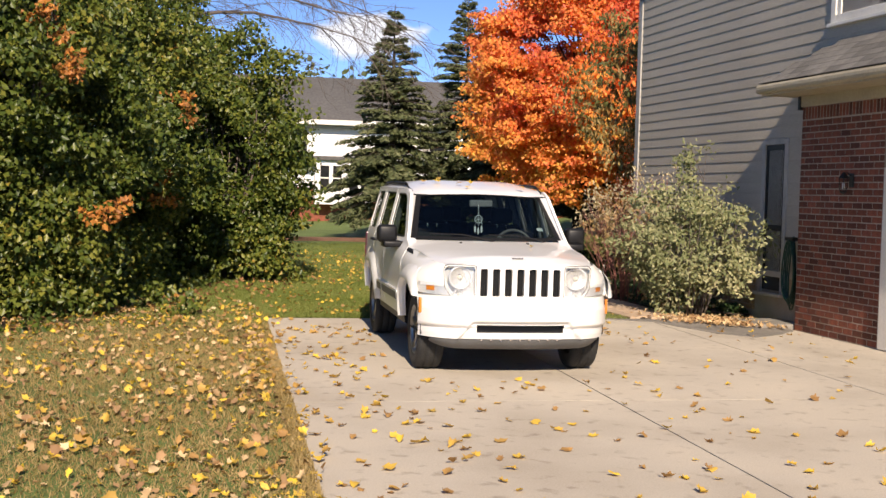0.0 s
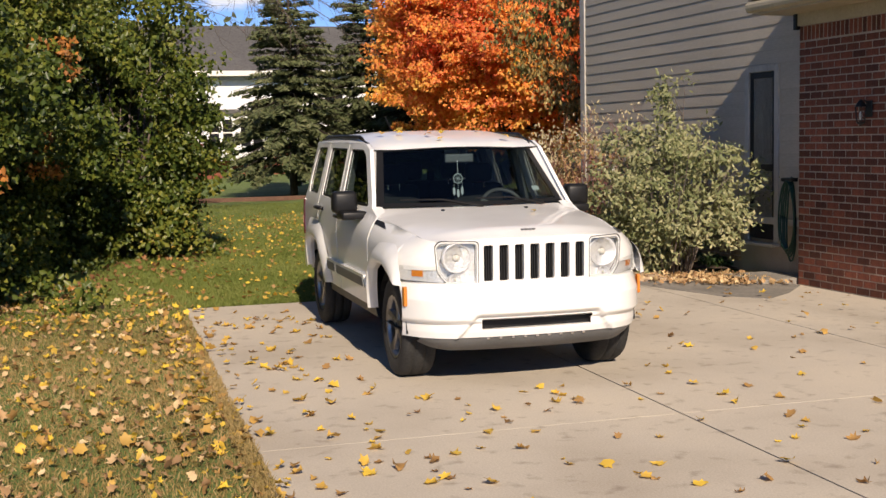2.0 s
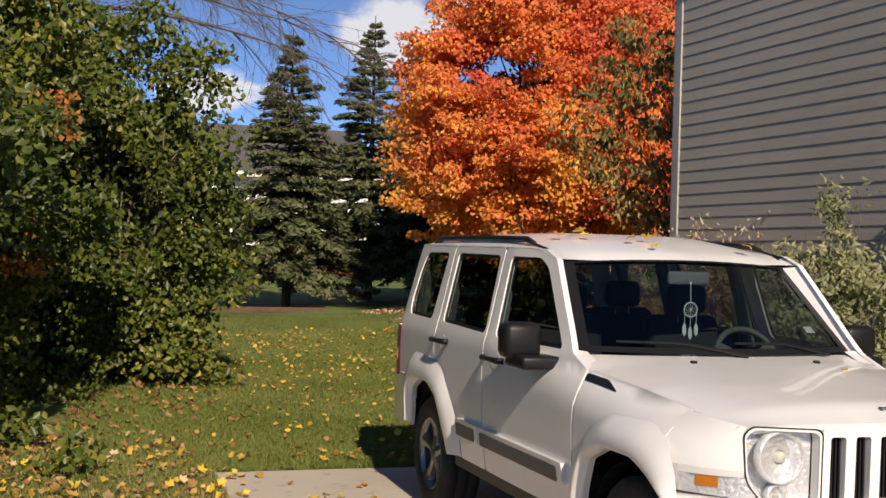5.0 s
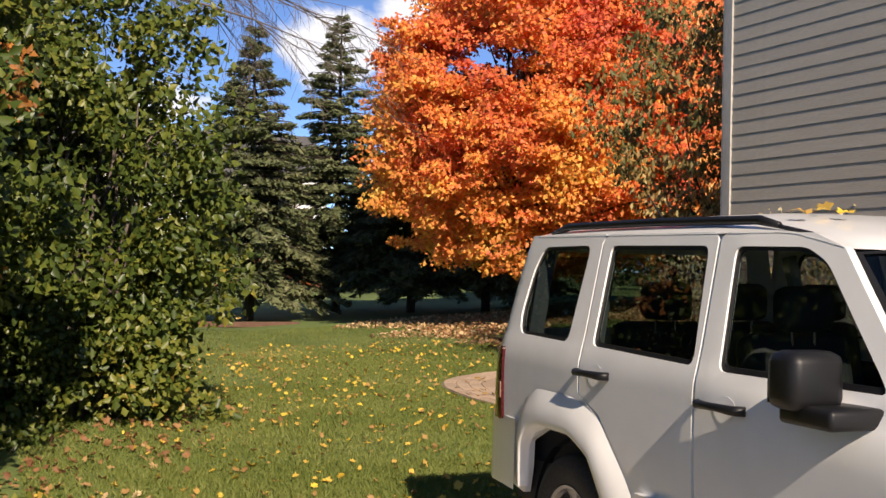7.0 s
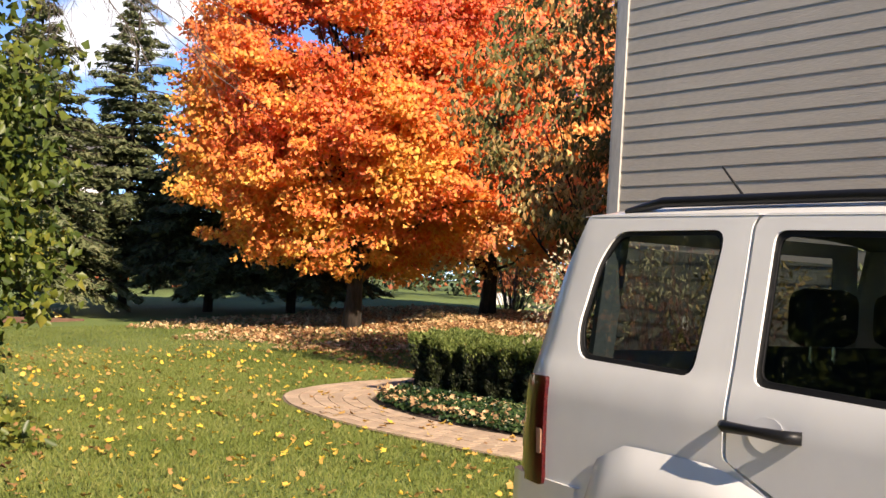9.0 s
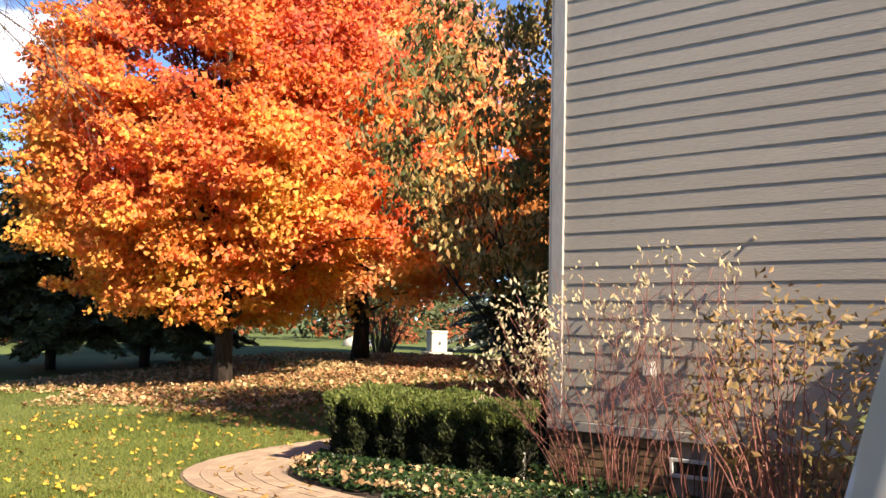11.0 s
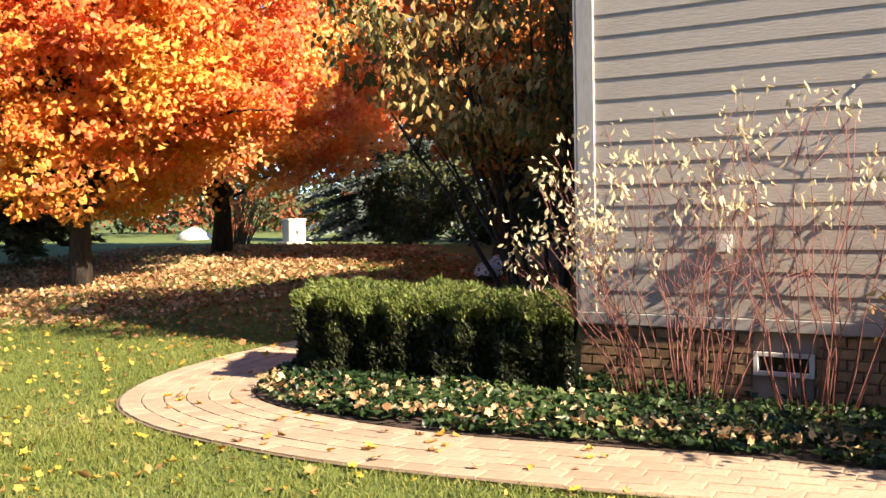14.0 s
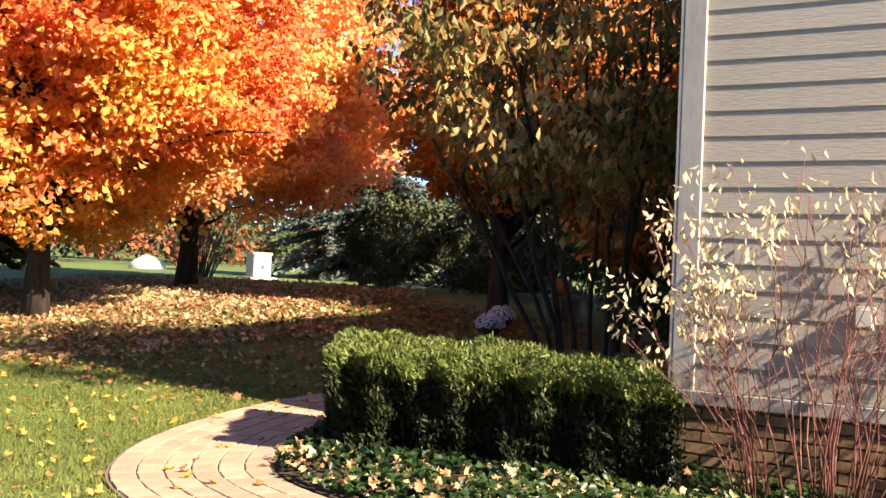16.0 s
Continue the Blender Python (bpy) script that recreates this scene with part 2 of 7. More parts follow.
M["leaf_maple_far"] = leaf_material("leaf_maple_far", [(0.0, (0.95, 0.76, 0.30)), (0.35, (0.95, 0.58, 0.22)), (0.65, (0.94, 0.40, 0.20)), (1.0, (0.92, 0.28, 0.24))], 0.5, 0.5, gradient=(0.3, -0.2, 0.1), patch=0.6, patch_amount=0.6)
M["leaf_bush"] = leaf_material("leaf_bush", [(0.0, (0.028, 0.05, 0.012)), (0.4, (0.068, 0.10, 0.018)), (0.66, (0.14, 0.165, 0.028)), (0.86, (0.23, 0.225, 0.04)), (0.93, (0.42, 0.26, 0.05)), (1.0, (0.50, 0.20, 0.05))], 0.3, 0.4, patch=0.7, patch_amount=0.4)
M["leaf_bush_warm"] = leaf_material("leaf_bush_warm", [(0.0, (0.10, 0.10, 0.035)), (0.4, (0.24, 0.17, 0.07)), (0.75, (0.40, 0.24, 0.11)), (1.0, (0.55, 0.36, 0.18))], 0.3, 0.45)
M["leaf_cream"] = leaf_material("leaf_cream", [(0.0, (0.12, 0.15, 0.055)), (0.4, (0.22, 0.24, 0.11)), (0.75, (0.42, 0.40, 0.22)), (1.0, (0.58, 0.50, 0.30))], 0.3, 0.5)
M["leaf_pale"] = leaf_material("leaf_pale", [(0.0, (0.44, 0.36, 0.17)), (0.5, (0.60, 0.51, 0.31)), (1.0, (0.72, 0.65, 0.48))], 0.35, 0.5)
M["leaf_mixed"] = leaf_material("leaf_mixed", [(0.0, (0.05, 0.065, 0.018)), (0.4, (0.115, 0.125, 0.035)), (0.58, (0.32, 0.18, 0.055)), (0.78, (0.58, 0.45, 0.18)), (1.0, (0.76, 0.62, 0.36))], 0.38, 0.5, patch=0.5, patch_amount=0.6)
# palette lowered to stand in for the shade over the porch trees
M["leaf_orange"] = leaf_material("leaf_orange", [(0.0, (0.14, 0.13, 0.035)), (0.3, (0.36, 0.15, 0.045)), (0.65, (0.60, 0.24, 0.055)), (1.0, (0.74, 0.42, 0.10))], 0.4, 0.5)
M["needle"] = leaf_material("needle", [(0.0, (0.055, 0.075, 0.03)), (0.5, (0.12, 0.14, 0.06)), (1.0, (0.23, 0.23, 0.12))], 0.2, 0.6, patch=0.6)
M["needle_blue"] = leaf_material("needle_blue", [(0.0, (0.05, 0.07, 0.06)), (0.5, (0.10, 0.13, 0.115)), (1.0, (0.30, 0.34, 0.31))], 0.12, 0.6)
M["needle_yew"] = leaf_material("needle_yew", [(0.0, (0.055, 0.08, 0.018)), (0.4, (0.115, 0.155, 0.035)), (0.8, (0.20, 0.24, 0.06)), (1.0, (0.32, 0.33, 0.12))], 0.3, 0.5, patch=3, patch_amount=0.25)
# same yew, darkened to paint in the shade on the hedge's sides and inside
M["needle_shaded"] = leaf_material("needle_shaded", [(0.0, (0.010, 0.011, 0.005)), (0.6, (0.022, 0.028, 0.010)), (0.9, (0.05, 0.07, 0.018)), (1.0, (0.13, 0.15, 0.045))], 0.15, 0.6, patch=4, patch_amount=0.3)
M["leaf_ivy"] = leaf_material("leaf_ivy", [(0.0, (0.008, 0.024, 0.007)), (0.45, (0.020, 0.046, 0.013)), (0.75, (0.06, 0.10, 0.03)), (0.9, (0.30, 0.31, 0.13)), (1.0, (0.55, 0.48, 0.26))], 0.25, 0.4, patch=2)
M["leaf_fallen"] = leaf_material("leaf_fallen", [(0.0, (0.22, 0.12, 0.055)), (0.3, (0.42, 0.24, 0.08)), (0.6, (0.62, 0.40, 0.07)), (0.9, (0.78, 0.54, 0.06)), (1.0, (0.55, 0.16, 0.05))], 0.15, 0.6, patch=1.5, patch_amount=0.3)
M["leaf_litter"] = leaf_material("leaf_litter", [(0.0, (0.24, 0.13, 0.07)), (0.4, (0.44, 0.27, 0.13)), (0.75, (0.64, 0.46, 0.25)), (1.0, (0.76, 0.62, 0.38))], 0.15, 0.7, patch=1.5, patch_amount=0.3)
M["leaf_brown"] = leaf_material("leaf_brown", [(0.0, (0.13, 0.055, 0.03)), (0.4, (0.27, 0.125, 0.055)), (0.75, (0.42, 0.24, 0.10)), (1.0, (0.60, 0.44, 0.24))], 0.15, 0.7, patch=1.2, patch_amount=0.4)
M["far_green"] = leaf_material("far_green", [(0.0, (0.03, 0.045, 0.017)), (0.5, (0.065, 0.085, 0.03)), (1.0, (0.14, 0.15, 0.05))], 0.2, 0.6, patch=0.2)
M["far_rust"] = leaf_material("far_rust", [(0.0, (0.20, 0.06, 0.03)), (0.5, (0.34, 0.10, 0.04)), (1.0, (0.50, 0.20, 0.06))], 0.3, 0.6, patch=0.2)


# ---- building helpers ----
def part(name, bm, material, parent=None, label="", smooth=False, m=None):
    """Links a bmesh as one mesh object, under a thing where one is given."""
    me = bpy.data.meshes.new(name)
    bend = bm.verts.layers.float_vector.get("bend")
    normals = [tuple(v[bend]) for v in bm.verts] if bend else None
    bm.to_mesh(me)
    bm.free()
    if smooth:
        me.polygons.foreach_set("use_smooth", [True] * len(me.polygons))
    if normals:
        me.normals_split_custom_set_from_vertices(normals)
    me.materials.append(material)
    ob = new(name, me)
    if parent is not None:
        ob.parent = parent
    if m is not None:
        ob.matrix_basis = m
    if label:
        ob["label"] = label
    return ob


def mesh_part(name, verts, faces, material, parent=None, smooth=False):
    me = bpy.data.meshes.new(name)
    me.from_pydata(verts, [], faces)
    me.update()
    if smooth:
        me.polygons.foreach_set("use_smooth", [True] * len(me.polygons))
    me.materials.append(material)
    ob = new(name, me)
    if parent is not None:
        ob.parent = parent
    return ob


REPEATS = {"tall_shrub": "tall shrubs along the lawn", "spruce_tree": "spruces at the lawn's edge", "blue_spruce": "blue spruces behind the maples", "red_twig_dogwood": "dogwoods along the wall", "maple_tree": "maples on the lawn", "potted_mums": "potted flowers by the porch", "dark_shrub": "evergreens by the porch", "variegated_shrub": "cream-edged dogwoods", "background_tree": "trees behind the porch"}


def thing(name, label, category, m=None, group="", kind=""):
    """An Empty at a thing's base."""
    ob = new(name)
    ob.empty_display_size = 0.1
    if m is not None:
        ob.matrix_basis = m
    group = group or REPEATS.get(name, "")
    return tagged(ob, label, category, group, kind)


def box(x0, x1, y0, y1, z0, z1, bevel=0.0, bm=None):
    b = bmesh.new()
    bmesh.ops.create_cube(b, size=1)
    for v in b.verts:
        v.co = Vector((x0 + (v.co.x + 0.5) * (x1 - x0), y0 + (v.co.y + 0.5) * (y1 - y0), z0 + (v.co.z + 0.5) * (z1 - z0)))
    if bevel:
        bmesh.ops.bevel(b, geom=b.edges[:], offset=bevel, segments=2, profile=0.5, affect='EDGES')
    return join_into(bm, b)


def join_into(bm, b):
    if bm is None:
        return b
    me = bpy.data.meshes.new("t")
    b.to_mesh(me)
    b.free()
    bm.from_mesh(me)
    bpy.data.meshes.remove(me)
    return bm


def tube(points, radii, sides=7, bm=None):
    """A tapered tube along points."""
    bm = bm or bmesh.new()
    pts = [Vector(p) for p in points]
    if not hasattr(radii, "__len__"):
        radii = [radii] * len(pts)
    rings = []
    ref = Vector((0.31, 0.2, 1)).normalized()
    for i, p in enumerate(pts):
        d = (pts[min(i + 1, len(pts) - 1)] - pts[max(i - 1, 0)])
        d = d.normalized() if d.length > 1e-9 else Vector((0, 0, 1))
        s = d.cross(ref)
        if s.length < 0.1:
            s = d.cross(Vector((1, 0, 0)))
        s.normalize()
        u = s.cross(d)
        rings.append([bm.verts.new(p + (s * math.cos(a) + u * math.sin(a)) * radii[i]) for a in [2 * math.pi * k / sides for k in range(sides)]])
    for a, b in zip(rings, rings[1:]):
        for k in range(sides):
            bm.faces.new((a[k], a[(k + 1) % sides], b[(k + 1) % sides], b[k]))
    bm.faces.new(rings[0][::-1])
    bm.faces.new(rings[-1])
    return bm


def lathe(profile, sides=24, axis='Z', bm=None, at=(0, 0, 0)):
    """Turns (radius, height) pairs round an axis."""
    bm = bm or bmesh.new()
    rings = []
    for r, h in profile:
        ring = []
        for k in range(sides):
            a = 2 * math.pi * k / sides
            c, s = r * math.cos(a), r * math.sin(a)
            co = {'Z': (c, s, h), 'X': (h, c, s), 'Y': (c, h, s)}[axis]
            ring.append(bm.verts.new(Vector(co) + Vector(at)))
        rings.append(ring)
    for a, b in zip(rings, rings[1:]):
        for k in range(sides):
            bm.faces.new((a[k], a[(k + 1) % sides], b[(k + 1) % sides], b[k]))
    return bm


def smoothstep(a, b, x):
    k = min(1.0, max(0.0, (x - a) / (b - a)))
    return k * k * (3 - 2 * k)


def ground_z(x, y):
    """Height of the lawn, which climbs gently away from the drive."""
    return 0.08 * smoothstep(5.5, 10, y) + 0.055 * min(max(x - 2, 0), 11) * smoothstep(13, 21, y) - 0.10 * smoothstep(2.9, 4.7, x) * (1 - smoothstep(9.5, 11.5, y))


def kite_mesh(name, centre, along, side, size, width, material, parent=None, fold=0.18):
    """Many small folded blades as one mesh: arrays of centres, directions, lengths and widths."""
    n = len(centre)
    nor = np.cross(along, side)
    a, s = along * size[:, None], side * width[:, None]
    up = nor * (width * fold * 2)[:, None]
    v = np.empty((n, 4, 3), dtype=np.float32)
    v[:, 0] = centre - a * 0.5
    v[:, 1] = centre - s * 0.5 - a * 0.05 + up
    v[:, 2] = centre + a * 0.5
    v[:, 3] = centre + s * 0.5 - a * 0.05 + up
    me = bpy.data.meshes.new(name)
    me.vertices.add(4 * n)
    me.vertices.foreach_set("co", v.ravel())
    tri = np.arange(n)[:, None] * 4 + np.array([[0, 1, 2, 0, 2, 3]])
    me.loops.add(6 * n)
    me.loops.foreach_set("vertex_index", tri.ravel().astype(np.int32))
    me.polygons.add(2 * n)
    me.polygons.foreach_set("loop_start", np.arange(0, 6 * n, 3, dtype=np.int32))
    me.update(calc_edges=True)
    me.validate()
    me.materials.append(material)
    ob = new(name, me)
    if parent is not None:
        ob.parent = parent
    return ob


def unit(v):
    return v / np.maximum(np.linalg.norm(v, axis=1, keepdims=True), 1e-9)


def clump_leaves(rng, clumps, radius, flat, per, size, droop=0.25, outward=None):
    """Leaves round clump centres: centres, directions, sides and sizes."""
    k = np.repeat(np.arange(len(clumps)), per)
    off = unit(rng.normal(size=(len(k), 3))) * (rng.random(len(k)) ** 0.45)[:, None]
    rad = np.asarray(radius)[k] if hasattr(radius, "__len__") else radius
    off *= np.asarray(rad).reshape(-1, 1) if hasattr(rad, "__len__") else rad
    off[:, 2] *= flat
    c = clumps[k] + off
    along = unit(rng.normal(size=(len(k), 3)) + np.array([0, 0, -droop * 2]) + unit(off) * 0.6)
    face = rng.normal(size=(len(k), 3)) * 0.42 + np.array([-0.1, -0.62, 0.66]) + unit(off) * 0.5
    side = unit(np.cross(along, face))
    sz = size * rng.uniform(0.6, 1.25, len(k))
    return c, along, side, sz


# ---- ground and drive ----
def axis_steps(lo, hi, step, marks, far):
    a = list(np.arange(lo, hi + 1e-6, step)) + list(marks)
    d = step
    x = hi
    while x < far:
        d *= 1.35
        x += d
        a.append(x)
    d, x = step, lo
    while x > -far:
        d *= 1.35
        x -= d
        a.append(x)
    return sorted(set(round(float(v), 3) for v in a))


DRIVE_X0, DRIVE_X1, DRIVE_Y1 = -2.05, 5.2, 5.0


def build_ground():
    xs = axis_steps(-14, 24, 0.3, (-2.12, -2.0, 5.0, 5.3), 1800)
    ys = axis_steps(-16, 42, 0.3, (4.93, 5.06), 1800)
    verts, faces = [], []
    for y in ys:
        for x in xs:
            z = ground_z(x, y)
            if abs(x) < 30 and -30 < y < 60:
                z += 0.02 * noise.noise(Vector((x * 0.7, y * 0.7, 0)))
            if -2.03 < x < 5.25 and y < 5.03:
                z = -0.10 - 0.05 * max(0.0, x - 2.9)
            elif x <= -2.03 and y < 5.5:
                z = 0.012 + 0.01 * noise.noise(Vector((x, y, 3)))
            verts.append((x, y, z))
    w = len(xs)
    for j in range(len(ys) - 1):
        for i in range(w - 1):
            a = j * w + i
            faces.append((a, a + 1, a + w + 1, a + w))
    g = mesh_part("ground", verts, faces, M["lawn"], smooth=True)
    return tagged(g, "mown green lawn rising gently, strewn with yellow leaves", "lawn", kind="structure")


def build_drive():
    """Slabs parted by joints, an older dark strip by the house."""
    root = thing("driveway", "pale tan concrete driveway of jointed slabs", "driveway", kind="structure")
    joints_x = [-2.06, 0.50, 2.95, 5.25]
    rows = [-26, -21, -16.5, -13.2, -10, -7.1, -4.0, -0.9, 5.02]
    for i in range(3):
        for j in range(len(rows) - 1):
            x0, x1, y0, y1 = joints_x[i] + 0.007, joints_x[i + 1] - 0.007, rows[j] + 0.0025, rows[j + 1] - 0.0025
            if i == 0:
                x0 += 0.03 * noise.noise(Vector((0, y0, 0)))
            b = box(x0, x1, y0, y1, -0.13, 0.0, 0.0015)
            if i == 2:
                for v in b.verts:
                    v.co.z -= 0.046 * (v.co.x - 2.95)
            part("slab", b, M["concrete"], root)
    b = box(2.95, 5.2, -26, 5.0, -0.16, -0.02)
    for v in b.verts:
        v.co.z -= 0.046 * (v.co.x - 2.95)
    part("joint_fill", b, M["soil"], root)
    b = box(-2.05, 2.95, -26, 5.0, -0.14, -0.02)
    part("joint_fill", b, M["soil"], root)
    return root


build_ground()
build_drive()

# older dark concrete pad between the drive and the shrubs
pad = bmesh.new()
pv = [(2.30, 5.04), (2.98, 4.72), (3.35, 3.75), (3.75, 3.45), (4.3, 3.95), (4.85, 4.6), (4.95, 5.75), (4.2, 5.6), (3.55, 5.75), (2.75, 6.05), (2.2, 6.4), (1.9, 5.9)]
top = [pad.verts.new((x, y, 0.006 - 0.046 * max(0.0, x - 2.95) + 0.012 * (y > 5))) for x, y in pv]
low = [pad.verts.new((x, y, -0.16)) for x, y in pv]
pad.faces.new(top)
for i in range(len(pv)):
    k = (i + 1) % len(pv)
    pad.faces.new((top[k], top[i], low[i], low[k]))
tagged(part("concrete_pad", pad, M["concrete_old"]), "old weathered dark concrete strip beside the drive", "pavement", kind="structure")

# ---- house ----
HX, HY, HROT = 4.81, 10.664, 3.0
HOUSE = pose(HX, HY, -0.08, 0, 0, HROT)


def clapboard(length, expo):
    """One board: thin at the top, thick and proud at its lower edge; it lies along y."""
    b = bmesh.new()
    prof = [(0.0, 0.0), (-0.0176, 0.0), (-0.0186, 0.004), (-0.0095, expo + 0.02), (0.0, expo + 0.02)]
    n = 10
    rings = []
    for i in range(n + 1):
        y = -length * i / n
        w = 0.0012 * math.sin(i * 1.7)
        rings.append([b.verts.new((px + w, y, pz + 0.0010 * math.sin(i * 2.3 + 1))) for px, pz in prof])
    for a, c in zip(rings, rings[1:]):
        for k in range(len(prof)):
            q = (k + 1) % len(prof)
            b.faces.new((a[k], c[k], c[q], a[q]))
    b.faces.new(rings[0])
    b.faces.new(rings[-1][::-1])
    bmesh.ops.recalc_face_normals(b, faces=b.faces[:])
    return b


def build_house():
    root = thing("house", "two-storey house with taupe clapboard siding and brick garage", "house", HOUSE, kind="structure")
    expo, z0, n_boards = 0.1547, 0.72, 30
    # wall core with openings for the door and the upper window
    core = part("wall_west", box(0.0, 0.15, -16, 0.12, 0.70, 5.44), M["trim_taupe"], root)
    # clapboards, cut round the door and the upper window
    whole = clapboard(5.93, expo)
    me_whole = part("clapboard", whole, M["siding"], core, m=pose(0, 0, z0))
    short_a = part("clapboard", clapboard(4.55, expo), M["siding"], core)
    short_b = part("clapboard", clapboard(0.70, expo), M["siding"], core)
    longer = part("clapboard", clapboard(11.5, expo), M["siding"], core)
    upper_a = part("clapboard", clapboard(6.20, expo), M["siding"], core)
    used = set()

    def lay(src, y, z):
        if src.name in used:
            o = new("clapboard", src.data)
            o.parent = core
        else:
            used.add(src.name)
            o = src
        o.matrix_basis = pose(0, y, z)

    for i in range(n_boards):
        z = z0 + i * expo
        if z < 2.54:
            lay(short_a, 0.0, z)
            lay(short_b, -5.24, z)
        elif z > 3.95 and z < 5.3:
            lay(upper_a, 0.0, z)
        elif z > 3.0:
            lay(longer, 0.0, z)
        else:
            lay(me_whole, 0.0, z)
    # corner board of two faces
    cb = box(-0.036, 0.0, 0.002, 0.145, 0.66, 5.44, 0.004)
    part("corner_board", cb, M["trim_taupe"], root)
    cb = box(-0.034, 0.12, 0.147, 0.172, 0.66, 5.44, 0.004)
    part("corner_board", cb, M["trim_taupe"], root)
    part("water_table", box(-0.045, 0.0, -5.9, 0.16, 0.632, 0.716, 0.006), M["trim_taupe"], root)
    # north wall, out of sight round the corner
    part("wall_north", box(0.02, 11, -0.05, 0.14, 0.62, 5.44), M["siding"], root)
    part("wall_back", box(10.9, 11.05, -16, -0.02, 0.0, 5.4), M["siding"], root)
    part("wall_street", box(0.15, 10.9, -16.1, -15.95, 0.0, 5.4), M["siding"], root)
    # main roof: a gable whose ridge runs away from the drive
    b = bmesh.new()
    e, zr, zt = 0.32, 5.43, 9.2
    pr = [(-16.4, zr), (-8.0, zt), (e, zr)]
    lo = [b.verts.new((-0.30, y, z)) for y, z in pr]
    hi = [b.verts.new((11.4, y, z)) for y, z in pr]
    for k in range(2):
        b.faces.new((lo[k], lo[k + 1], hi[k + 1], hi[k]))
    part("roof", b, M["roof_far"], root)
    g = bmesh.new()
    gv = [g.verts.new((x, y, z)) for x in (0.0, 0.15) for y, z in ((-15.95, 5.44), (-8.0, 9.1), (0.0, 5.44))]
    g.faces.new(gv[:3])
    g.faces.new(gv[3:][::-1])
    part("gable", g, M["siding"], root)
    part("soffit", box(-0.30, 11.4, 0.175, e, 5.39, 5.42), M["trim_cream"], root)
    part("gutter", box(-0.30, 11.4, e + 0.003, e + 0.06, 5.36, 5.43, 0.015), M["trim_cream"], root)

    # side door: a narrow dark glazed door in a taupe casing
    door = part("side_door", box(0.0, 0.02, -5.185, -4.635, 0.44, 2.56), M["dark_pane"], root, "closed narrow glass storm door")
    for y0, y1, z0d, z1d in ((-4.64, -4.555, 0.40, 2.56), (-5.265, -5.18, 0.40, 2.56), (-5.18, -4.64, 2.49, 2.57)):
        part("casing", box(-0.035, 0.01, y0, y1, z0d, z1d, 0.005), M["trim_taupe"], door)
    for y0, y1, z0d, z1d in ((-4.705, -4.643, 0.44, 2.485), (-5.177, -5.115, 0.44, 2.485), (-5.115, -4.705, 2.41, 2.485), (-5.115, -4.705, 1.28, 1.36), (-5.115, -4.705, 0.44, 0.62)):
        part("stile", box(-0.012, 0.012, y0, y1, z0d, z1d, 0.003), M["plastic_black"], door)
    part("threshold", box(-0.12, 0.0, -5.285, -4.535, 0.36, 0.40, 0.008), M["trim_taupe"], door)
    # brick step below it
    part("step", box(-0.75, -0.01, -5.90, -5.15, -0.05, 0.065, 0.01), M["concrete_old"], root, "low brick step")

    # upper window
    win = part("upper_window", box(0.0, 0.02, -7.61, -6.31, 4.05, 5.25), M["dark_pane"], root)
    for y0, y1, z0d, z1d in ((-6.33, -6.22, 3.97, 5.30), (-7.71, -7.6, 3.97, 5.30), (-7.6, -6.33, 5.20, 5.30), (-7.6, -6.33, 4.00, 4.10)):
        part("window_frame", box(-0.04, 0.012, y0, y1, z0d, z1d, 0.006), M["trim_white"], win)
    part("window_sill", box(-0.075, 0.0, -7.76, -6.18, 3.95, 3.998, 0.006), M["trim_white"], win)
    for y0, y1, z0d, z1d in ((-6.42, -6.34, 4.10, 5.20), (-7.59, -7.51, 4.10, 5.20), (-7.51, -6.42, 4.60, 4.66)):
        part("sash", box(-0.02, 0.012, y0, y1, z0d, z1d, 0.004), M["trim_white"], win)

    # garage: hip roof over brick, door facing the drive
    gx, gy = -0.22, -5.94
    jamb = -7.87
    gar = part("garage_wall", box(gx + 0.0028, 0.0, jamb, gy - 0.005, -0.1, 2.97), M["mortar"], root)
    part("garage_end", box(gx + 0.012, 6.0, gy - 0.16, gy - 0.012, -0.1, 2.97), M["mortar"], root)
    part("garage_side", box(gx, 0.0, -20, -12.6, -0.1, 2.97), M["brick"], root)
    # frieze above the brick, soffit, fascia, gutter
    part("frieze", box(gx - 0.02, 0.0, -20, gy + 0.02, 2.94, 3.10, 0.005), M["trim_cream"], root)
    part("garage_soffit", box(gx - 0.47, 0.0, -20, gy + 0.24, 3.08, 3.11), M["trim_cream"], root)
    part("garage_fascia", box(gx - 0.49, gx - 0.465, -20, gy + 0.20, 3.075, 3.21), M["trim_cream"], root)
    part("garage_fascia", box(gx - 0.47, 0.0, gy + 0.175, gy + 0.20, 3.075, 3.21), M["trim_cream"], root)
    g = bmesh.new()
    prof = [(0.0, 0.12), (-0.05, 0.115), (-0.07, 0.085), (-0.072, 0.05), (-0.06, 0.015), (-0.03, 0.0), (0.0, 0.0)]
    ra = [g.verts.new((gx - 0.49 + px, -20, 3.10 + pz)) for px, pz in prof]
    rb = [g.verts.new((gx - 0.49 + px, gy + 0.24, 3.10 + pz)) for px, pz in prof]
    for k in range(len(prof)):
        q = (k + 1) % len(prof)
        g.faces.new((ra[k], rb[k], rb[q], ra[q]))
    g.faces.new(rb[::-1])
    part("garage_gutter", g, M["trim_cream"], root, "cream metal gutter")
    part("downspout", box(gx - 0.03, gx + 0.03, gy + 0.03, gy + 0.09, 2.90, 3.08, 0.01), M["plastic_black"], root)
    # roof deck in two slopes, meeting in a hip
    ze, zt = 3.23, 3.23 + 2.2 * 0.72
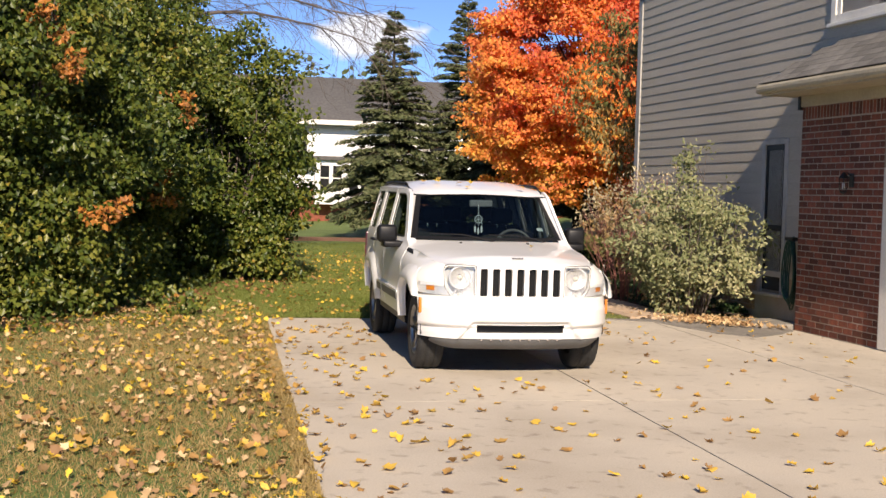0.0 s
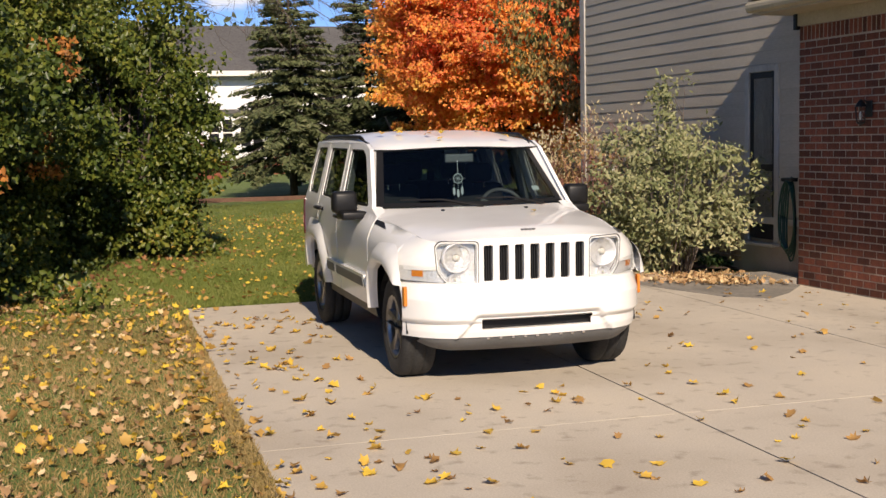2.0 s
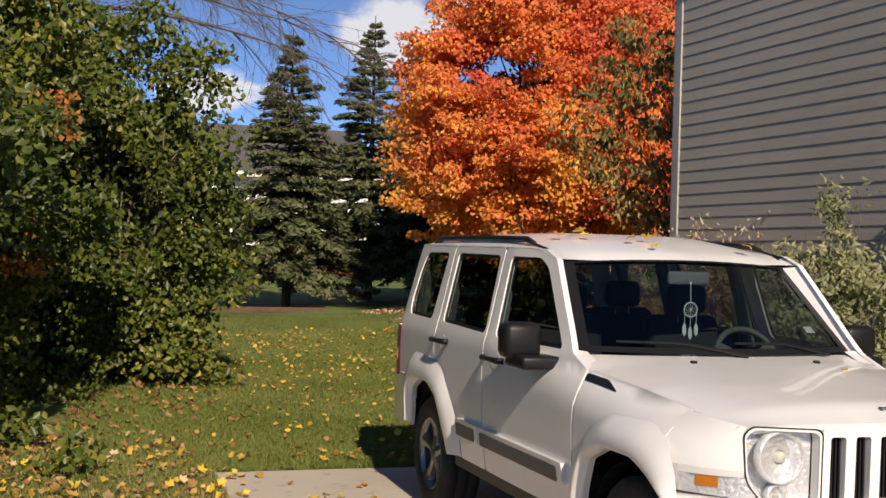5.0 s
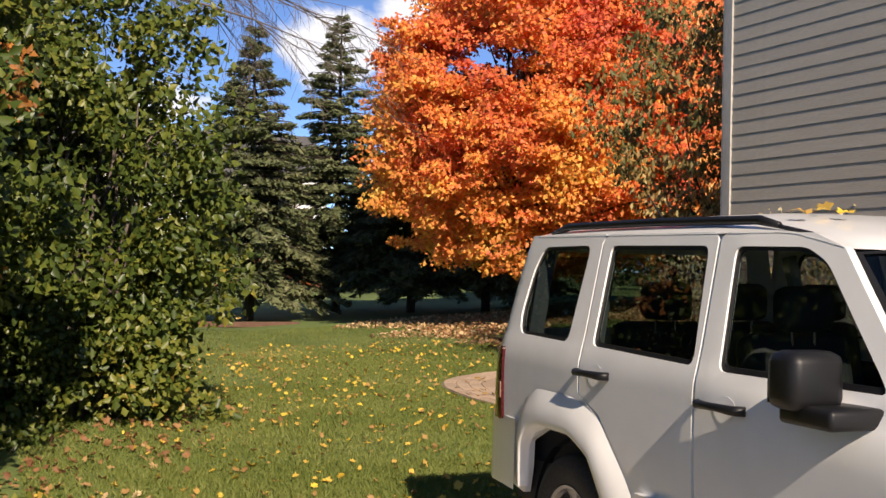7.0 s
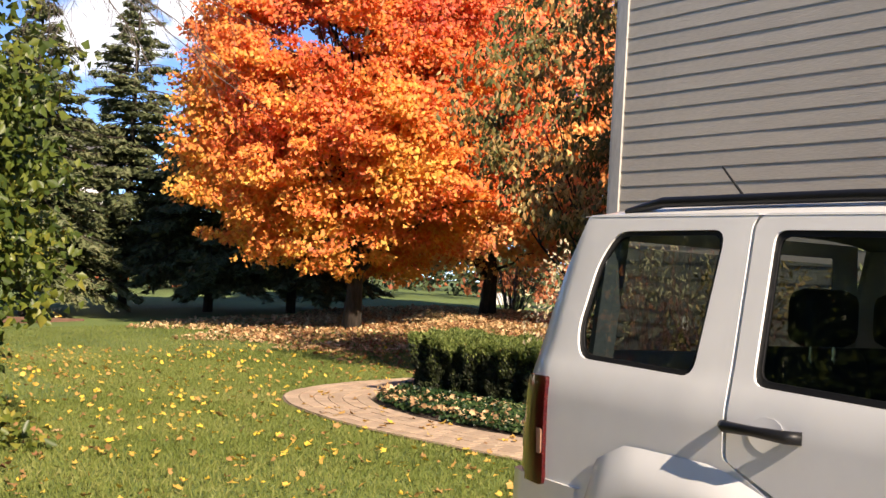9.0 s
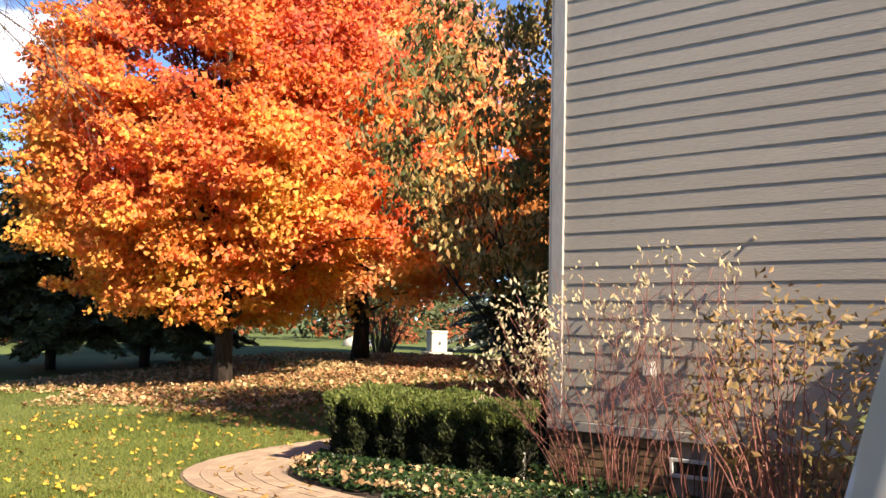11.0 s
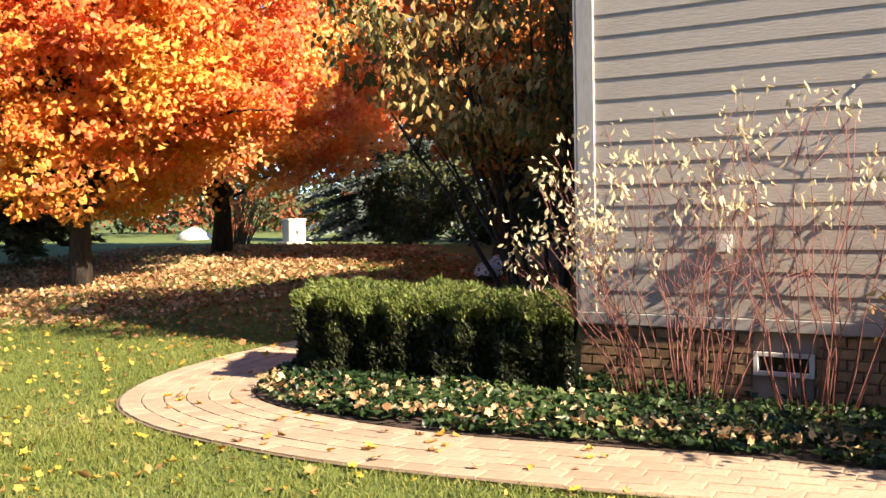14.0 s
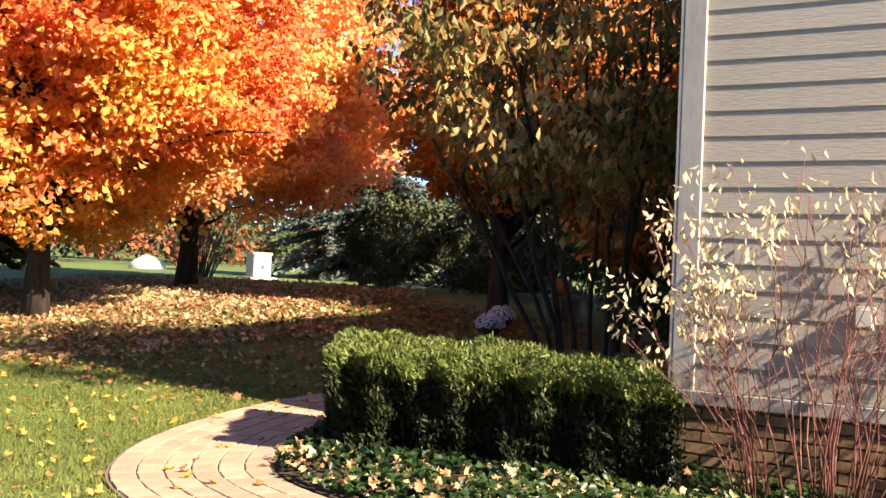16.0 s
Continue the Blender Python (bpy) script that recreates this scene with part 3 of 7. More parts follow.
    ax, ay = gx - 0.53, gy + 0.22
    r = bmesh.new()
    v = [r.verts.new(p) for p in ((ax, -20, ze), (ax, ay, ze), (2.2 + ax, ay - 2.2, zt), (2.2 + ax, -20, zt), (3.5, ay, ze), (3.5, ay - 2.2, zt))]
    r.faces.new((v[0], v[3], v[2], v[1]))
    r.faces.new((v[1], v[2], v[5], v[4]))
    roof = part("garage_roof", r, M["shingle"], root)
    # shingles in courses along the eave
    sl = math.atan(0.72)
    rng = random.Random(4)
    tab = bmesh.new()
    tv = [tab.verts.new(p) for p in ((0, 0, 0.007), (0.20, 0, 0.004), (0.20, -0.30, 0.004), (0, -0.30, 0.007), (0, 0, -0.004), (0, -0.30, -0.004))]
    tab.faces.new((tv[0], tv[1], tv[2], tv[3]))
    tab.faces.new((tv[3], tv[5], tv[4], tv[0]))
    first = part("shingle", tab, M["shingle"], roof, m=pose(ax, ay, ze))
    count = 0
    for row in range(13):
        d = 0.145 * row
        y = ay - d * math.cos(sl) - (0.15 if row % 2 else 0.0)
        while y > ay - 6.5 and count < 290:
            o = first if count == 0 else new("shingle", first.data)
            o.parent = roof
            o.matrix_basis = Matrix.Translation((ax - 0.01 + d * math.cos(sl), y, ze + d * math.sin(sl) + 0.003)) @ pose(0, 0, 0, 0, -math.degrees(sl) + rng.uniform(-0.3, 0.3), 0)
            y -= 0.305
            count += 1

    # door opening: jamb, header panel, sectional door
    # near jamb in white trim to show sun on it; the far one stays cream
    part("jamb", box(gx - 0.05, 0.0, jamb - 0.22, jamb - 0.005, 0.0, 2.12, 0.006), M["trim_white"], root)
    part("jamb", box(gx - 0.05, 0.0, jamb - 5.1, jamb - 4.9, 0.0, 2.12, 0.006), M["trim_cream"], root)
    part("door_header", box(gx - 0.045, 0.0, jamb - 5.1, jamb - 0.005, 2.125, 2.34, 0.006), M["trim_cream"], root)
    part("door_panel", box(gx - 0.01, 0.0, jamb - 5.1, jamb - 0.005, 2.345, 2.94), M["siding"], root)
    gd = part("garage_door", box(gx + 0.06, gx + 0.10, jamb - 4.9, jamb - 0.22, 0.0, 2.12), M["door_tan"], root, "closed tan sectional garage door")
    for k in range(4):
        for q in range(6):
            y1 = jamb - 0.30 - q * 0.77
            part("panel", box(gx + 0.045, gx + 0.062, y1 - 0.66, y1, 0.08 + k * 0.53, 0.50 + k * 0.53, 0.012), M["door_tan"], gd)
    # floor inside and foundation brick under the siding
    found = part("foundation", box(0.012, 0.15, -5.9, 0.15, 0.0, 0.632), M["mortar"], root)
    part("foundation_north", box(0.15, 11, -0.05, 0.15, 0.0, 0.62), M["brick_tan"], root)
    bw = part("basement_window", box(-0.004, 0.03, -1.62, -1.20, 0.335, 0.495), M["dark_pane"], root)
    for y0, y1, z0d, z1d in ((-1.235, -1.20, 0.335, 0.495), (-1.62, -1.585, 0.335, 0.495), (-1.585, -1.235, 0.465, 0.495), (-1.585, -1.235, 0.335, 0.367)):
        part("window_frame", box(-0.03, 0.0, y0, y1, z0d, z1d, 0.004), M["trim_white"], bw)
    return root, gar, found


house, garage_wall, foundation = build_house()


def brick_mesh(length, height, depth):
    b = box(0, depth, -length, 0, 0, height, 0.0)
    for v in b.verts:
        if v.co.x < 0.001:
            v.co.y += 0.002 if v.co.y < -length / 2 else -0.002
            v.co.z += 0.002 if v.co.z < height / 2 else -0.002
    return b


# ---- brick path ----
PATH_OUT = [(2.75, 5.1), (2.62, 6.4), (2.45, 7.4), (2.20, 8.35), (1.92, 9.2), (1.70, 10.2), (1.68, 11.1), (1.80, 12.0), (2.15, 12.85), (2.75, 13.5), (3.6, 14.05), (4.7, 14.5), (5.9, 14.75), (7.5, 14.9)]
PATH_W = 0.92


def spline(points, step=0.05):
    """Evenly spaced points on a Catmull-Rom curve, with their unit normals to the right."""
    p = [Vector((*a, 0)) for a in points]
    p = [2 * p[0] - p[1]] + p + [2 * p[-1] - p[-2]]
    dense = []
    for i in range(1, len(p) - 2):
        for k in range(40):
            t = k / 40
            dense.append(0.5 * ((2 * p[i]) + (p[i + 1] - p[i - 1]) * t + (2 * p[i - 1] - 5 * p[i] + 4 * p[i + 1] - p[i + 2]) * t * t + (3 * p[i] - p[i - 1] - 3 * p[i + 1] + p[i + 2]) * t ** 3))
    dense.append(p[-2])
    out, acc = [dense[0]], 0.0
    for a, b in zip(dense, dense[1:]):
        acc += (b - a).length
        if acc >= step:
            out.append(b)
            acc = 0.0
    return out


def offset_curve(curve, d):
    res = []
    for i, p in enumerate(curve):
        t = (curve[min(i + 1, len(curve) - 1)] - curve[max(i - 1, 0)]).normalized()
        res.append(p + Vector((t.y, -t.x, 0)) * d)
    return res


path_curve = spline(PATH_OUT)
OUTER = np.array([(p.x, p.y) for p in path_curve])
INNER = np.array([(p.x, p.y) for p in offset_curve(path_curve, PATH_W)])


def wall_x(y):
    """Face of the house's west wall at a place along it."""
    return 4.81 + 0.0524 * (10.664 - y)


def path_inner(y):
    return np.interp(y, INNER[:, 1], INNER[:, 0])


def path_outer(y):
    return np.interp(y, OUTER[:, 1], OUTER[:, 0])


def build_path():
    root = thing("brick_path", "curved garden path of tan clay pavers in running courses", "path", kind="structure")
    a, c = offset_curve(path_curve, -0.02), offset_curve(path_curve, PATH_W + 0.02)
    verts = [(p.x, p.y, ground_z(p.x, p.y) + 0.022) for p in a + c]
    n = len(a)
    faces = [(i, i + 1, n + i + 1, n + i) for i in range(n - 1)]
    mesh_part("joint_sand", verts, faces, M["sand"], root)
    rng = random.Random(7)
    rows = 6
    wid = PATH_W / rows
    made = []
    b = box(-0.5, 0.5, -0.5, 0.5, -0.5, 0.5)
    bmesh.ops.bevel(b, geom=[e for e in b.edges if all(v.co.z > 0 for v in e.verts)], offset=0.05, segments=1, affect='EDGES')
    src = part("paver", b, M["paver"], root)
    spare = []
    for r in range(rows):
        line = offset_curve(path_curve, wid * (r + 0.5))
        s, i = (0.10 if r % 2 else 0.0), 0
        dist = [0.0]
        for p, q in zip(line, line[1:]):
            dist.append(dist[-1] + (q - p).length)
        ln = 0.225
        pos = s + ln / 2
        while pos < dist[-1] - ln:
            while dist[i + 1] < pos:
                i += 1
            f = (pos - dist[i]) / max(dist[i + 1] - dist[i], 1e-6)
            p = line[i].lerp(line[i + 1], f)
            t = line[min(i + 3, len(line) - 1)] - line[max(i - 2, 0)]
            z = ground_z(p.x, p.y) + 0.015 + rng.uniform(-0.002, 0.002)
            m = Matrix.Translation((p.x, p.y, z)) @ Matrix.Rotation(math.atan2(t.y, t.x) + rng.uniform(-0.012, 0.012), 4, 'Z') @ Euler((rng.uniform(-0.01, 0.01), rng.uniform(-0.01, 0.01), 0)).to_matrix().to_4x4() @ Matrix.Diagonal((ln - 0.0035, wid - 0.010, 0.04, 1))
            (made if 8.6 < p.y and len(made) < 298 and p.x < 4.2 else spare).append(m)
            pos += ln
    src.matrix_basis = made[0]
    for m in made[1:]:
        o = new("paver", src.data)
        o.parent = root
        o.matrix_basis = m
    if spare:
        vs, fs = [], []
        for m in spare:
            k = len(vs)
            vs += [tuple(m @ v.co) for v in src.data.vertices]
            fs += [tuple(k + x for x in f.vertices) for f in src.data.polygons]
        rest = mesh_part("more_pavers", vs, fs, M["paver"], root)
        rest["kind"] = "stuff"
    return root


build_path()

# planting bed between the path and the house
bed_in = [p for p in offset_curve(path_curve, PATH_W + 0.03) if p.y > 6.0 and p.x < 3.6]
bed = bmesh.new()
ring_a = [bed.verts.new((p.x, p.y, ground_z(p.x, p.y) + 0.03)) for p in bed_in]
ring_b = []
for p in bed_in:
    k = p.lerp(Vector((4.95, min(p.y, 10.6), 0)), 0.6)
    ring_b.append(bed.verts.new((k.x, k.y, ground_z(k.x, k.y) + 0.06)))
ring_c = []
for p in bed_in:
    y = min(p.y, 10.66) if p.y < 11.7 else p.y - 0.6
    x = wall_x(y) + 0.1 if p.y < 11.7 else 5.3
    ring_c.append(bed.verts.new((x, y, ground_z(x, y) + 0.03)))
for a, c in ((ring_a, ring_b), (ring_b, ring_c)):
    for i in range(len(a) - 1):
        bed.faces.new((a[i], a[i + 1], c[i + 1], c[i]))
tagged(part("planting_bed", bed, M["soil"], smooth=True), "dark mulched planting bed along the house wall", "garden bed", kind="structure")


# ---- the parked car ----
SHOULDER_Y, SHOULDER_X = (0.36, 0.7, 1.0, 1.5, 1.9, 2.5), (0.69, 0.735, 0.765, 0.805, 0.84, 0.885)


def fender_top(y):
    """Height of the fender along the bonnet's edge."""
    return float(np.interp(y, (0.36, 0.60, 0.90, 1.385, 1.65), (0.985, 1.015, 1.055, 1.09, 1.145)))


def car_side(y, z):
    """Half width of the body at a place along its side."""
    x = 0.902 - 0.05 * max(0.0, 0.72 - z) - 0.10 * (z - 0.85) ** 2
    k = smoothstep(1.04, 1.22, z)
    x = x * (1 - k) + (0.893 - 0.27 * (z - 1.10)) * k
    x -= 0.16 * max(0.0, 0.85 - y) ** 2
    if y < 2.5:
        # rounded shoulder from the fender up to the narrower bonnet and pillar
        half = float(np.interp(y, SHOULDER_Y, SHOULDER_X))
        ze = float(np.interp(y, (0.36, 1.5, 2.5), (0.985, 1.095, 1.15)))
        k = max(0.0, min(1.0, (z - ze + 0.19) / 0.20))
        x -= (0.885 - half) * k ** 2.2
    x -= 1.9 * max(0.0, y - 4.25) ** 2 + 0.025 * max(0.0, y - 3.6)
    return x


def round_poly(pts, r, seg=4):
    out = []
    n = len(pts)
    for i in range(n):
        a, b, c = Vector(pts[i - 1]), Vector(pts[i]), Vector(pts[(i + 1) % n])
        u, w = (a - b), (c - b)
        k = min(r, u.length * 0.45, w.length * 0.45)
        p, q = b + u.normalized() * k, b + w.normalized() * k
        for s in range(seg + 1):
            t = s / seg
            out.append(tuple((p.lerp(b, t)).lerp(b.lerp(q, t), t)))
    return out


def resample(pts, n):
    p = [Vector(a) for a in pts]
    d = [0.0]
    for a, b in zip(p, p[1:]):
        d.append(d[-1] + (b - a).length)
    res, i = [], 0
    for k in range(n):
        s = d[-1] * k / (n - 1)
        while i < len(p) - 2 and d[i + 1] < s:
            i += 1
        f = (s - d[i]) / max(d[i + 1] - d[i], 1e-9)
        res.append(p[i].lerp(p[i + 1], min(1, f)))
    return res


def skin(outline, holes, place, rim=0.03, cuts_a=(), cuts_b=(), inward=None):
    """A panel filled inside an outline of (a, b) pairs, with holes, bent by place(a, b, depth), with rims of its own thickness."""
    bm = bmesh.new()
    bend = bm.verts.layers.float_vector.new("bend")
    loops = []
    for loop in [outline] + list(holes):
        vs = [bm.verts.new((a, b, 0)) for a, b in loop]
        loops.append(vs)
        for i in range(len(vs)):
            bm.edges.new((vs[i], vs[(i + 1) % len(vs)]))
    bmesh.ops.triangle_fill(bm, use_beauty=True, use_dissolve=False, edges=bm.edges[:])
    for c in cuts_a:
        bmesh.ops.bisect_plane(bm, geom=bm.verts[:] + bm.edges[:] + bm.faces[:], plane_co=(c, 0, 0), plane_no=(1, 0, 0))
    for c in cuts_b:
        bmesh.ops.bisect_plane(bm, geom=bm.verts[:] + bm.edges[:] + bm.faces[:], plane_co=(0, c, 0), plane_no=(0, 1, 0))
    flat = {v: (v.co.x, v.co.y) for v in bm.verts}
    border = [e for e in bm.edges if len(e.link_faces) == 1]
    pairs = [(flat[e.verts[0]], flat[e.verts[1]]) for e in border]
    for v in bm.verts:
        v.co = place(*flat[v], 0.0)
    for v in bm.verts:
        a, b = flat[v]
        e = 0.004
        t1 = place(a + e, b, 0.0) - place(a - e, b, 0.0)
        t2 = place(a, b + e, 0.0) - place(a, b - e, 0.0)
        n = t1.cross(t2).normalized()
        if n.dot(place(a, b, 0.05) - place(a, b, 0.0)) > 0:
            n = -n
        v[bend] = n
    for f in bm.faces:
        f.smooth = True
        if f.normal.length == 0 or f.calc_area() < 1e-12:
            continue
    bm.normal_update()
    back = [f for f in bm.faces if f.normal.dot(f.verts[0][bend]) < 0]
    bmesh.ops.reverse_faces(bm, faces=back)
    for p, q in pairs:
        a, b = bm.verts.new(place(*p, 0.0)), bm.verts.new(place(*q, 0.0))
        c, d = bm.verts.new(place(*q, rim)), bm.verts.new(place(*p, rim))
        bm.faces.new((a, b, c, d))
    return bm


def sheet(nu, nv, fn, bm=None, skip=None):
    """A grid surface: fn(u, v) for u, v from 0 to 1."""
    bm = bm or bmesh.new()
    g = [[bm.verts.new(fn(i / nu, j / nv)) for i in range(nu + 1)] for j in range(nv + 1)]
    for j in range(nv):
        for i in range(nu):
            if skip and skip((i + 0.5) / nu, (j + 0.5) / nv):
                continue
            f = bm.faces.new((g[j][i], g[j][i + 1], g[j + 1][i + 1], g[j + 1][i]))
            f.smooth = True
    return bm


def fixed(bm):
    bmesh.ops.recalc_face_normals(bm, faces=bm.faces[:])
    return bm


def build_car():
    car = thing("suv", "white boxy four-door sport utility vehicle parked on the drive", "car")
    white, black = M["paint_white"], M["plastic_black"]
    ya = list(np.arange(0.3, 4.4, 0.09))
    zb = list(np.arange(0.40, 1.7, 0.06))

    def on_side(s, off=0.0):
        return lambda y, z, depth: Vector((s * (car_side(y, z) + off - depth), y, z))

    win_f = round_poly([(1.68, 1.16), (2.45, 1.165), (2.52, 1.60), (2.16, 1.595), (2.05, 1.545)], 0.04)
    win_r = round_poly([(2.605, 1.17), (3.375, 1.19), (3.425, 1.612), (2.69, 1.604)], 0.04)
    win_q = round_poly([(3.60, 1.19), (4.13, 1.20), (4.175, 1.29), (4.16, 1.51), (4.10, 1.612), (3.61, 1.614)], 0.05)
    door_f = [(1.365, 0.43), (2.535, 0.43), (2.555, 1.13), (2.622, 1.632), (2.595, 1.652), (2.14, 1.642), (1.99, 1.592), (1.57, 1.15), (1.40, 1.09), (1.37, 1.02)]
    door_r = [(2.552, 0.43), (2.94, 0.43), (2.965, 0.60), (3.04, 0.71), (3.25, 0.92), (3.425, 0.985), (3.432, 1.10), (3.50, 1.63), (3.475, 1.66), (2.66, 1.654), (2.639, 1.63), (2.572, 1.13)]
    quarter = [(3.440, 0.99), (3.447, 1.10), (3.514, 1.63), (3.49, 1.662), (4.27, 1.668), (4.345, 1.46), (4.41, 1.14), (4.41, 0.52), (4.02, 0.46), (3.95, 0.60), (3.92, 0.72), (3.73, 0.80), (3.44, 0.80), (3.26, 0.73), (3.18, 0.59), (3.10, 0.43), (2.955, 0.43), (2.98, 0.59), (3.055, 0.70), (3.265, 0.91)]
    fender = [(1.35, 0.43), (1.352, 1.02), (1.385, 1.09), (0.90, 1.055), (0.60, 1.015), (0.59, 0.94), (0.585, 0.80), (0.56, 0.72), (0.565, 0.70), (0.58, 0.73), (0.72, 0.80), (1.0, 0.80), (1.17, 0.73), (1.25, 0.59), (1.31, 0.43)]
    flare_r = ([(2.95, 0.44), (2.955, 0.60), (3.03, 0.71), (3.24, 0.905), (3.46, 0.968), (3.83, 0.968), (3.96, 0.91), (4.02, 0.76), (4.03, 0.50)],
               [(3.10, 0.43), (3.18, 0.59), (3.26, 0.73), (3.44, 0.80), (3.73, 0.80), (3.86, 0.76), (3.92, 0.70), (3.945, 0.60), (3.97, 0.50)])
    flare_f = ([(1.36, 0.44), (1.345, 0.62), (1.30, 0.72), (1.16, 0.87), (1.00, 0.945), (0.70, 0.955), (0.54, 0.90), (0.465, 0.81), (0.445, 0.69)],
               [(1.31, 0.43), (1.25, 0.59), (1.17, 0.73), (1.0, 0.80), (0.72, 0.80), (0.60, 0.755), (0.555, 0.73), (0.525, 0.712), (0.50, 0.70)])

    for s in (-1, 1):
        place = on_side(s)
        part("front_fender", skin(round_poly(fender, 0.012, 2), [], place, 0.03, ya, zb), white, car)
        q = part("quarter_panel", skin(round_poly(quarter, 0.015, 2), [win_q], place, 0.03, ya, zb), white, car)
        part("pane", skin(win_q, [], on_side(s, -0.012), 0.004, ya, zb), M["glass_tint"], q)
        ring_q = [(a * 0.94 + 3.87 * 0.06, b * 0.93 + 1.40 * 0.07) for a, b in win_q]
        part("seal", skin(win_q, [ring_q], on_side(s, -0.008), 0.01, ya, zb), black, q)
        for nm, outl, win in (("front_door", door_f, win_f), ("rear_door", door_r, win_r)):
            d = part(nm, skin(round_poly(outl, 0.02, 3), [win], place, 0.03, ya, zb), white, car)
            part("pane", skin(win, [], on_side(s, -0.014), 0.004, ya, zb), M["glass_tint" if nm == "rear_door" else "glass_clear"], d)
            # black seal round the window
            inner = [(a * 0.955 + np.mean([p[0] for p in win]) * 0.045, b * 0.92 + np.mean([p[1] for p in win]) * 0.08) for a, b in win]
            part("seal", skin(win, [inner], on_side(s, -0.008), 0.01, ya, zb), black, d)
            hy0, hy1, hz = (2.25, 2.53, 1.05) if nm == "front_door" else (3.17, 3.44, 1.08)
            hx = s * (car_side(hy0, hz) + 0.0)
            pocket = [(hy0 + 0.12 + 0.062 * math.cos(a), hz - 0.008 + 0.046 * math.sin(a)) for a in np.arange(0, 2 * math.pi, 0.3)]
            part("handle_pocket", skin(pocket, [], lambda y, z, dp, s=s, hy0=hy0, hz=hz: Vector((s * (car_side(y, z) + 0.001 - dp + 0.35 * ((y - hy0 - 0.12) ** 2 + 1.8 * (z - hz + 0.008) ** 2)), y, z)), 0.001, (), ()), white, d)
            hb = bmesh.new()
            tube([(hx + s * 0.006, hy0, hz), (hx + s * 0.034, hy0 + 0.03, hz), (hx + s * 0.042, (hy0 + hy1) / 2, hz + 0.002), (hx + s * 0.034, hy1 - 0.035, hz), (hx + s * 0.006, hy1, hz)], [0.017, 0.017, 0.0135, 0.016, 0.014], 10, hb)
            part("handle", hb, black, d, "black bar handle", smooth=True)
            # rubbing strip: a white ledge with a black insert
            my0, my1 = (1.42, 2.53) if nm == "front_door" else (2.56, 2.93)
            part("rub_strip", skin(round_poly([(my0, 0.565), (my1, 0.565), (my1, 0.665), (my0, 0.665)], 0.015, 2), [], on_side(s, 0.030), 0.035, ya, ()), white, d)
            part("strip_insert", skin(round_poly([(my0 + 0.05, 0.572), (my1 - 0.02, 0.572), (my1 - 0.02, 0.642), (my0 + 0.05, 0.642)], 0.012, 2), [], on_side(s, 0.034), 0.01, ya, ()), M["plastic_grey"], d)
        for nm, (outer, inn) in (("rear_flare", flare_r), ("front_flare", flare_f)):
            o, i = resample(outer, 26), resample(inn, 26)

            def flare(u, v, o=o, i=i):
                k = round(u * 25)
                p = o[k].lerp(i[k], v)
                push = 0.044 * math.sin(min(1.0, v * 1.35) * math.pi * 0.5) + 0.004
                if v > 0.93:
                    push -= 0.05
                return Vector((s * (car_side(p.x, p.y) + push), p.x, p.y))
            part(nm, fixed(sheet(25, 8, flare)), white, car)
            # dark wheel well
            hub_y = 3.56 if nm == "rear_flare" else 0.87
            well = lathe([(0.405, 0.0), (0.405, 0.42), (0.02, 0.42)], 24, 'X')
            for v in well.verts:
                v.co = Vector((s * (0.842 - v.co.x), v.co.y + hub_y, max(v.co.z, 0.0) + 0.36))
            part("wheel_well", fixed(well), M["plastic_black"], car)
        part("sill", skin([(1.30, 0.36), (3.12, 0.36), (3.10, 0.435), (1.32, 0.435)], [], on_side(s, -0.012), 0.10, ya, ()), black, car)
        part("fender_vent", skin(round_poly([(1.08, 1.030), (1.36, 1.052), (1.375, 1.08), (1.20, 1.068)], 0.008, 2), [], on_side(s, 0.004), 0.01, ya, ()), black, car)
        # tail lamp
        tl = part("tail_lamp", skin(round_poly([(4.225, 0.78), (4.40, 0.78), (4.395, 1.125), (4.245, 1.13)], 0.015, 3), [], on_side(s, 0.014), 0.03, ya, zb), M["lens_red"], car)
        part("reverse_lens", skin(round_poly([(4.237, 0.88), (4.397, 0.88), (4.395, 0.96), (4.242, 0.96)], 0.008, 2), [], on_side(s, 0.018), 0.01, (), ()), M["lens_dim"], tl)
        # mirror
        mr = bmesh.new()
        box(*sorted((s * 0.87, s * 1.065)), 1.79, 1.93, 1.105, 1.28, 0.036, mr)
        box(*sorted((s * 0.82, s * 1.02)), 1.68, 1.92, 1.062, 1.125, 0.016, mr)
        mm = part("wing_mirror", fixed(mr), black, car, "black plastic wing mirror", smooth=True)
        part("mirror_glass", box(*sorted((s * 0.905, s * 1.04)), 1.938, 1.943, 1.12, 1.245), M["chrome"], mm)
        # roof rail
        rr = tube([(s * 0.695, 2.36, 1.672), (s * 0.692, 2.48, 1.694), (s * 0.69, 3.2, 1.706), (s * 0.688, 3.95, 1.706), (s * 0.69, 4.12, 1.678)], [0.012, 0.018, 0.018, 0.018, 0.012], 8)
        part("roof_rail", rr, black, car, smooth=True)
        part("roof_seam", tube([(s * 0.665, 2.085, 1.588), (s * 0.685, 2.2, 1.640), (s * 0.695, 2.36, 1.668)], 0.008, 6), black, car)
        # A pillar
        def pillar(u, v):
            a = Vector((s * (0.765 - 0.115 * u), 1.64 + 0.44 * u, 1.155 + 0.42 * u))
            y, z = 1.57 + 0.42 * u, 1.14 + 0.452 * u
            b = Vector((s * (car_side(y, z) - 0.002), y, z))
            k = a.lerp(b, v)
            k.y -= 0.02 * math.sin(v * math.pi)
            k.x += s * 0.012 * math.sin(v * math.pi)
            return k
